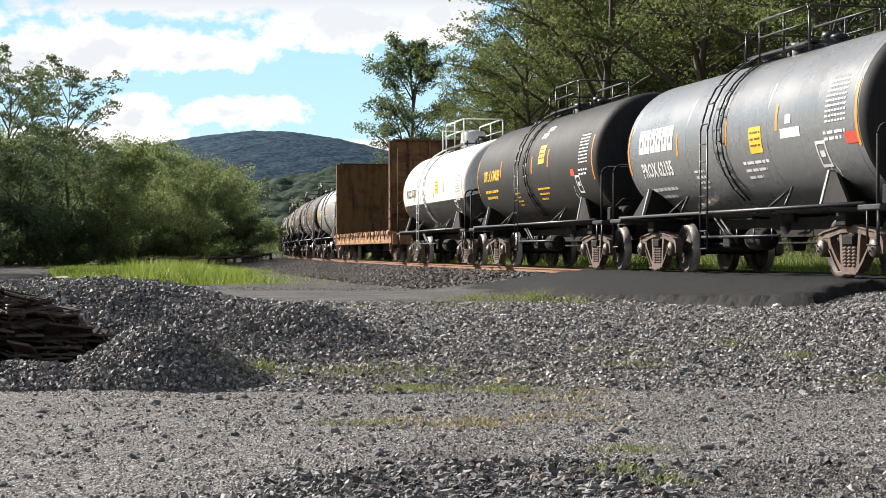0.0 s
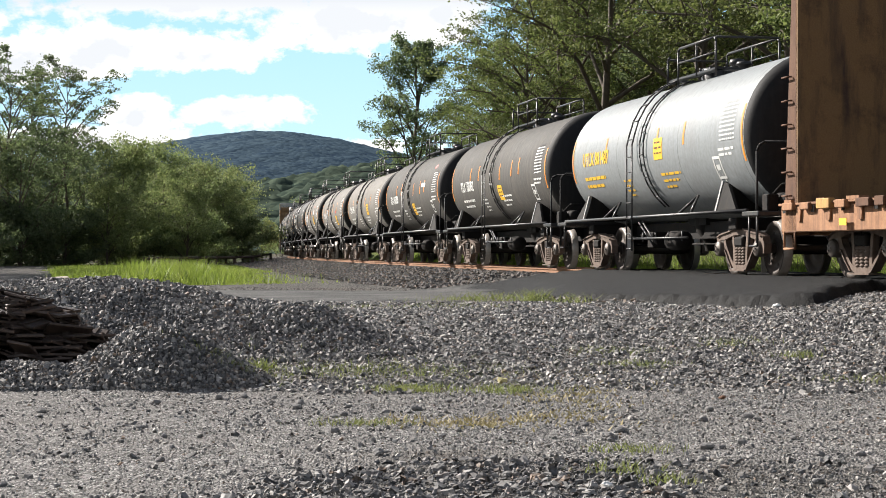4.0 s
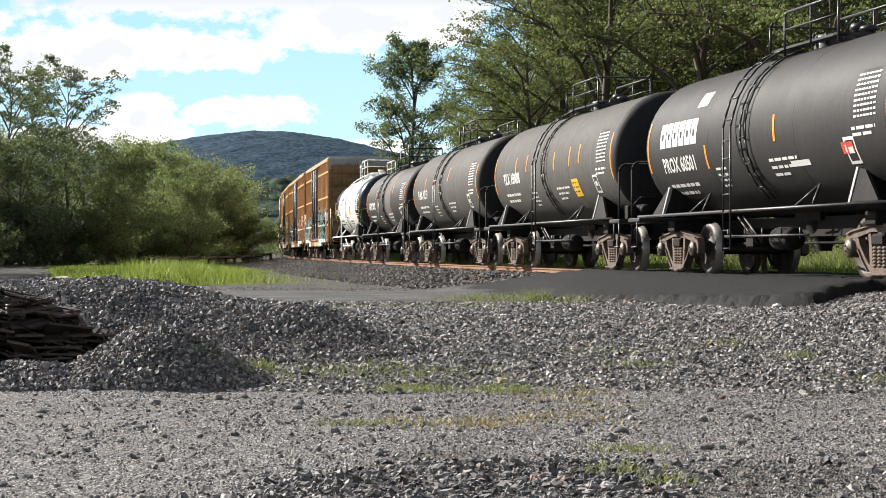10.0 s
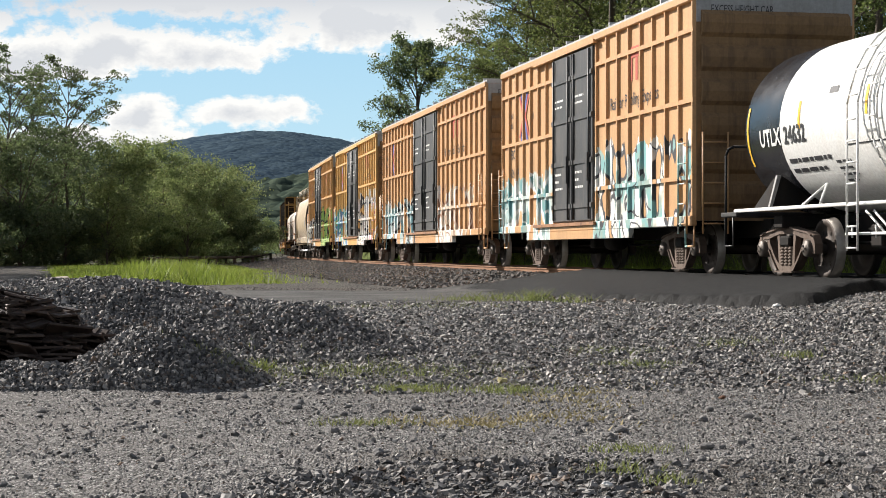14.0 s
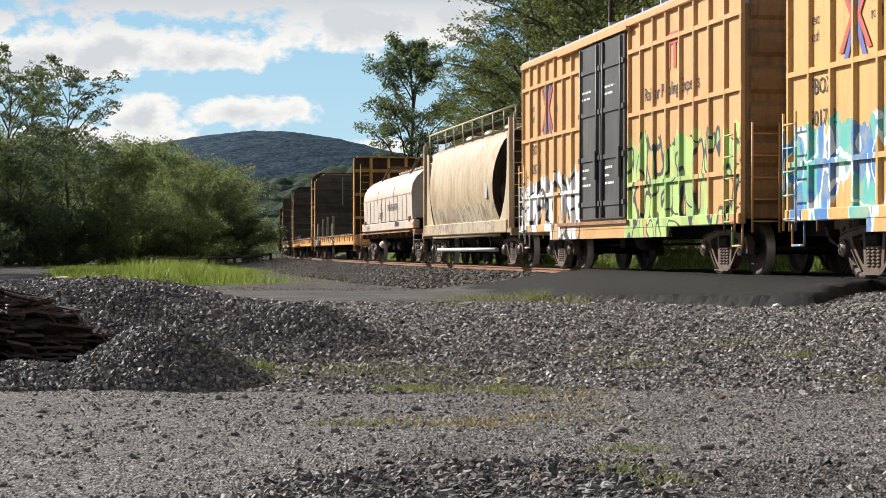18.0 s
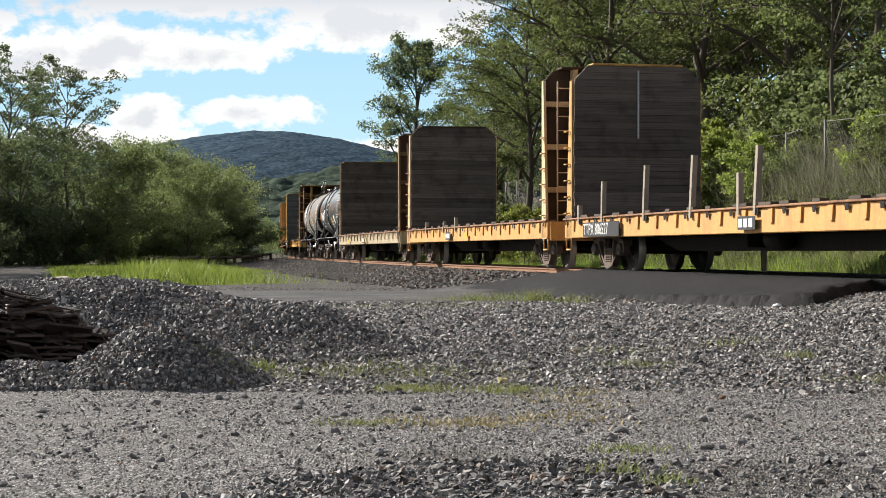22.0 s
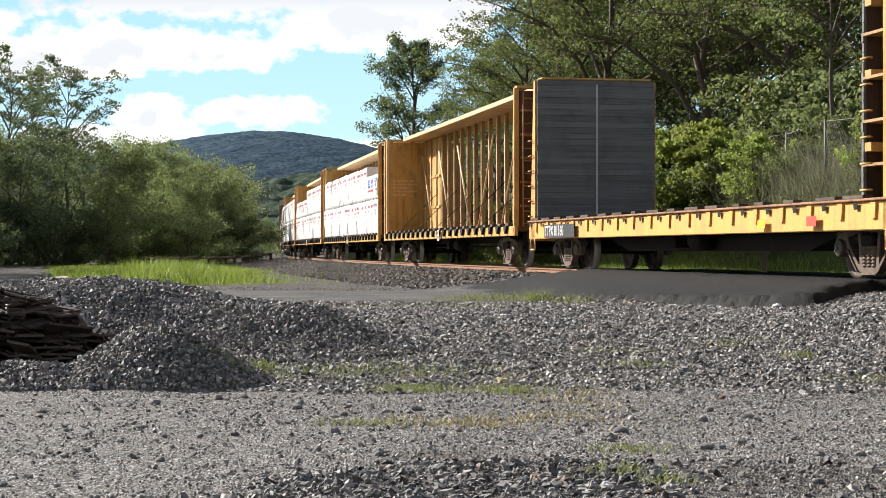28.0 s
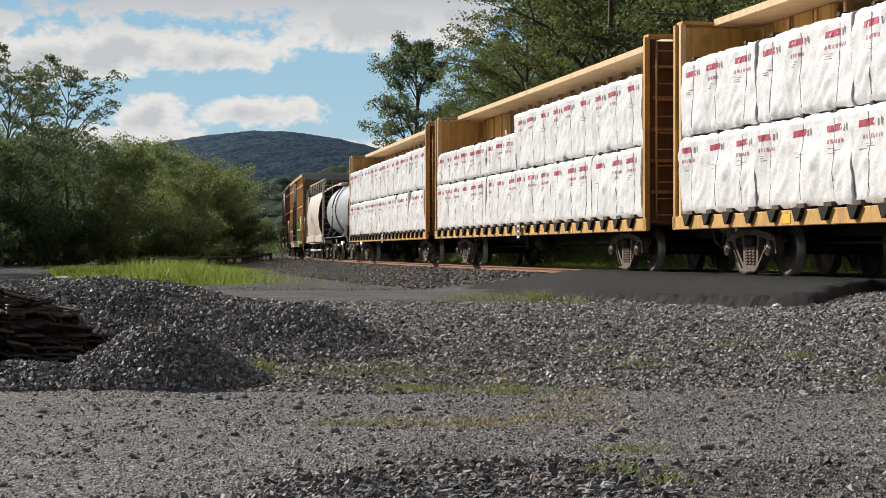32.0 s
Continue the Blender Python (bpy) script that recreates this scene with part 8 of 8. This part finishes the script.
def grow_grass():
    rs = np.random.RandomState(8)
    x, y = in_view(rs, 150000, 37, 100, 60, 640)
    s, lat = to_track(x, y)
    much = smooth01((lat - 4.0 + 0.8 * bumps(x, y, 0.5)) / 3.5) * smooth01((y - 38 + 2 * bumps(x, y, 0.4) - np.maximum(0, x + 7) * 1.2) / 4)
    much = much * smooth01((x / y * F + 784 - 85 + 30 * bumps(x, y, 0.3)) / 40) * (0.03 + 0.97 * smooth01((500 - (x / y * F + 784) + 70 * bumps(x, y, 0.5)) / 150))
    keep = (rs.uniform(0, 1, len(x)) < much) & (road_in(x, y) < -0.1)
    x, y = x[keep], y[keep]
    px = x / y * F + 784
    tall = 0.05 + 0.42 * smooth01(bumps(x, y, 0.9, 3.0) * 1.1 + 0.35) ** 2 * smooth01((85 - y) / 25) * (0.35 + 0.65 * smooth01((430 - px) / 90)) * (0.6 + 0.4 * smooth01((px - 190) / 50)) * 1.35
    blades("meadow_grass", "sunlit bright green meadow grass by the road", x, y, tall * rs.uniform(0.4, 1.1, len(x)), rs.uniform(0.006, 0.016, len(x)), rs, M_GRASS, lean=0.45)
    s = rs.uniform(-8, 80, 30000)
    pts = np.array([on_track(a, b)[:2] for a, b in zip(s, -rs.uniform(2.9, 5.0, len(s)))])
    blades("bank_grass", "sunlit green grass along the foot of the bank", pts[:, 0], pts[:, 1], rs.uniform(0.1, 0.38, len(s)), rs.uniform(0.005, 0.014, len(s)), rs, M_GRASS)
    s = rs.uniform(4, 70, 30000)
    pts = np.array([on_track(a, b)[:2] for a, b in zip(s, -4.6 - np.abs(rs.normal(0, 1.9, len(s))))])
    blades("bank_stems", "tangle of tall grey-brown stems on the bank", pts[:, 0], pts[:, 1], rs.uniform(0.2, 0.9, len(s)) * (0.6 + 0.4 * bumps(pts[:, 0], pts[:, 1], 0.7)), rs.uniform(0.003, 0.008, len(s)), rs, M_STEM, lean=0.7)
    s = rs.uniform(7, 30, 9000)
    pts = np.array([on_track(a, b)[:2] for a, b in zip(s, -rs.uniform(5.9, 7.6, len(s)))])
    blades("fence_tangle", "grey-brown tangle of tall stems along the fence", pts[:, 0], pts[:, 1], rs.uniform(0.5, 2.1, len(s)) * (0.7 + 0.3 * bumps(pts[:, 0], pts[:, 1], 0.9)), rs.uniform(0.004, 0.01, len(s)), rs, M_TANGLE, lean=0.45)
    s = rs.uniform(2, 66, 1100)
    lat = -5.0 - np.abs(rs.normal(0, 1.7, len(s)))
    pts = np.array([on_track(a, b)[:2] for a, b in zip(s, lat)])
    z = ground_height(pts[:, 0], pts[:, 1]) + rs.uniform(0.05, 0.9, len(s)) * (0.5 + 0.5 * bumps(pts[:, 0], pts[:, 1], 0.6, 2.0))
    v, f = leaf_cloud(np.column_stack([pts, z]), rs.uniform(0.15, 0.45, len(s)), 46, 0.085, rs, 0.8)
    bulk("bank_vines", v, f, M_VINE, "tangled green vines and leafy weeds over the bank", "vines")
    xs, ys, hs = [], [], []
    dxs, dys = [], []
    for px, dist, count, rx, ry, h in ((890, 25.9, 170, 0.35, 0.4, 0.14), (945, 25.2, 60, 0.08, 0.1, 0.22), (830, 26.0, 120, 0.35, 0.3, 0.07), (1010, 24.0, 50, 0.15, 0.2, 0.18), (455, 14.0, 120, 0.07, 0.07, 0.12), (470, 13.6, 160, 0.3, 0.12, 0.03), (600, 14.2, 500, 0.65, 0.3, 0.045), (690, 14.0, 350, 0.4, 0.25, 0.045), (735, 12.6, 300, 0.16, 0.1, 0.05), (720, 12.4, 160, 0.1, 0.06, 0.05), (900, 12.4, 220, 0.14, 0.1, 0.06), (400, 12.9, 120, 0.16, 0.06, 0.05), (1130, 14.4, 160, 0.18, 0.12, 0.05), (1090, 15.6, 140, 0.25, 0.15, 0.05), (1290, 16.2, 110, 0.14, 0.14, 0.06), (1410, 15.0, 90, 0.1, 0.1, 0.07), (1560, 13.2, 120, 0.3, 0.1, 0.06), (640, 10.1, 160, 0.12, 0.06, 0.035), (1120, 8.75, 130, 0.1, 0.06, 0.04), (1090, 7.9, 70, 0.07, 0.06, 0.06), (1180, 7.5, 70, 0.06, 0.05, 0.05), (740, 22.0, 120, 0.6, 0.3, 0.08)):
        n = int(count * (1.5 if dist > 20 else 1.15))
        x = rs.normal(at_view(px, dist), rx * 1.15, n)
        y = rs.normal(dist, ry * 1.3, n)
        xs.append(x), ys.append(y), hs.append(np.full(n, h))
    for px, dist, n, rx, ry in ((830, 10.2, 260, 0.25, 0.16), (980, 10.4, 160, 0.25, 0.16), (890, 10.2, 140, 0.4, 0.15), (1020, 12.0, 200, 0.22, 0.2), (1000, 11.4, 160, 0.2, 0.2), (720, 10.1, 130, 0.12, 0.08), (1040, 13.2, 180, 0.3, 0.3)):
        dxs.append(rs.normal(at_view(px, dist), rx, n * 3)), dys.append(rs.normal(dist, ry * 1.5, n * 3))
    x, y, h = np.concatenate(xs), np.concatenate(ys), np.concatenate(hs)
    blades("weeds", "tufts of green weeds among the gravel", x, y, h * rs.uniform(0.2, 0.9, len(x)), 0.002 + h * 0.028, rs, M_WEED, ground_height(x, y) + 0.012, lean=0.9)
    x, y = np.concatenate(dxs), np.concatenate(dys)
    keep = rs.uniform(0, 1, len(x)) < 0.08 + 0.55 * smooth01(bumps(x, y, 4.0, 2.0) * 0.8 + 0.3)
    x, y = x[keep], y[keep]
    blades("dry_grass", "flattened dry yellow grass on the lot", x, y, rs.uniform(0.004, 0.016, len(x)), np.full(len(x), 0.007), rs, M_DRY, ground_height(x, y) + 0.014, lean=2.2)


grow_grass()

# ---- sleepers, fence, posts ----


def sleepers():
    me = Geo().box(-0.11, 0.11, -1.3, 1.3, -0.17, 0.0, 0.015).mesh("railway_tie", M_TIE)
    for k in range(150):
        s = 9.5 + k * 0.52
        x, y, h = on_track(s)
        ob = new("railway_tie", me)
        ob.matrix_basis = pose(x, y, RAIL - 0.16, 0, 0, 90 - math.degrees(h))
        tagged(ob, "weathered brown timber tie bedded in ballast", "railway tie", "ties under the rails")


sleepers()


def fence():
    fen = thing("chain_link_fence", "grey chain-link fence with steel posts on the bank", "fence")
    pts = []
    for k in range(24):
        x, y, h = on_track(6 + k * 2.6, -6.6)
        z = float(ground_height(x, y))
        pts.append((x, y, z))
        part("post", Geo().rod((x, y, z - 0.2), (x, y, z + 1.85), 0.035, 8), M_FENCE, fen)
    for a, b in zip(pts, pts[1:]):
        A, B = Vector(a), Vector(b)
        part("top_wire", Geo().rod(A + Vector((0, 0, 1.8)), B + Vector((0, 0, 1.8)), 0.01, 5), M_FENCE, fen)
        g = Geo()
        n = 20
        for i in range(n):
            for sgn in (1, -1):
                t0, t1 = i / n, i / n + sgn * 1.75 / 2.6
                za, zb = 0.05, 1.8
                if t1 > 1:
                    zb = 0.05 + 1.75 * (1 - t0) / (t1 - t0)
                    t1 = 1
                if t1 < 0:
                    zb = 0.05 + 1.75 * t0 / (t0 - t1)
                    t1 = 0
                p, q = A.lerp(B, t0) + Vector((0, 0, za)), A.lerp(B, t1) + Vector((0, 0, zb))
                g.rod(p, q, 0.004, 3, caps=False)
                t2 = 1 - t0 if sgn < 0 else t0
        part("mesh_panel", g, M_FENCE, fen)


fence()


def small_things():
    for px, dist in ((1352, 33.5),):
        x = at_view(px, dist)
        z = float(ground_height(x, dist))
        ob = thing("marker_post", "short weathered grey timber post beside the line", "post", "posts beside the line")
        ob.matrix_basis = pose(x, dist, z)
        part("post", Geo().box(-0.05, 0.05, -0.05, 0.05, -0.2, 0.8, 0.012), M_WOOD, ob)
        part("cap", Geo().box(-0.06, 0.06, -0.06, 0.06, 0.8, 0.825, 0.008), M_WOOD, ob)
    # low pole fence at the edge of the wood
    pf = thing("pole_fence", "low dark pole fence along the meadow", "fence")
    prev = None
    for k in range(8):
        px = 255 + k * 32
        d = 100 + k * 3
        x, z = at_view(px, d), float(ground_height(at_view(px, d), d))
        part("post", Geo().box(x - 0.09, x + 0.09, d - 0.09, d + 0.09, z - 0.2, z + 0.5), M_TIE, pf)
        if prev:
            part("pole", Geo().rod(prev, (x, d, z + 0.42), 0.08, 6), M_TIE, pf)
        prev = (x, d, z + 0.42)
    # old timber lying behind the heap
    x = at_view(80, 17.2)
    ob = new("timber_beam", Geo().box(-0.24, 0.24, -0.1, 0.1, 0, 0.13, 0.012).mesh("timber_beam", M_WOOD))
    ob.matrix_basis = pose(x, 17.2, float(ground_height(x, 17.2)) + 0.02, 4, -4, 18)
    tagged(ob, "grey weathered timber offcut on the stone heap", "timber")
    # crumpled litter
    for px, dist, mat, lab, size in ((888, 13.0, M_DRY, "crumpled tan paper scrap on the gravel", 0.07), (1375, 21.3, M_WHITE, "white plastic scrap on the gravel", 0.09), (1075, 7.25, M_WHITE, "pale pebble on the gravel", 0.04), (1278, 11.6, M_RUST, "small rusty scrap on the gravel", 0.04)):
        b = bmesh.new()
        bmesh.ops.create_icosphere(b, subdivisions=2, radius=size * 0.6)
        for v in b.verts:
            v.co = v.co * (1 + 0.5 * noise.noise(v.co * 40)) * 1.0
            v.co.z *= 0.55
        me = bpy.data.meshes.new("scrap")
        b.to_mesh(me)
        b.free()
        me.materials.append(mat)
        ob = new("scrap", me)
        xx = at_view(px, dist)
        ob.matrix_basis = pose(xx, dist, float(ground_height(xx, dist)) + 0.03, 0, 0, px)
        tagged(ob, lab, "litter")


small_things()


# ---- motion ----
def travelled(t):
    q = (t - 16) / 16
    return 13.9464 * t + 1.457 * q * q + 1.216 * q ** 3


def car_pose(centre, length, t, x=0.0, y=0.0, z=0.0, rz=0.0):
    s = centre - travelled(t)
    ax, ay, h = on_track(s - length * 0.36)
    bx, by, h = on_track(s + length * 0.36)
    return pose((ax + bx) / 2, (ay + by) / 2, RAIL, 0, 0, math.degrees(math.atan2(ay - by, ax - bx))) @ pose(x, y, z, 0, 0, rz)


def motions():
    times = [i * 0.5 for i in range(65)]
    for car, centre, length in TRAIN:
        walk(car, [(t, car_pose(centre, length, t)) for t in times])
    for load, centre, length, x, y, z in LOADS:
        walk(load, [(t, car_pose(centre, length, t, x, y, z)) for t in times])
    walk(SKY, [(0, pose(-20, 4000, 0)), (16, pose(0, 4000, 0)), (32, pose(20, 4000, 0))])
    for ob, base, amount in SWAYS:
        big = ob.scale.copy()
        ph = base.translation.x
        walk(ob, [(t, base @ pose(0, 0, 0, amount * 0.4 * math.sin(t * 0.9 + ph * 2), amount * (math.sin(t * 0.7 + ph) + 0.4 * math.sin(t * 2.1 + ph)), 0)) for t in [i * 1.0 for i in range(33)]])
        ob.scale = big
    for k, sx in ((0, 0.889), (1, -0.889)):
        first = WHEELS[k][0]
        walk(first, [(i / 30, pose(sx, 0, 0.457, 0, math.degrees(travelled(i / 30) / 0.457), 0)) for i in range(961)])
        for w in WHEELS[k][1:]:
            w.rotation_mode = "QUATERNION"
            keys = w.animation_data_create()
            keys.action = first.animation_data.action
            keys.action_slot = first.animation_data.action_slot


motions()
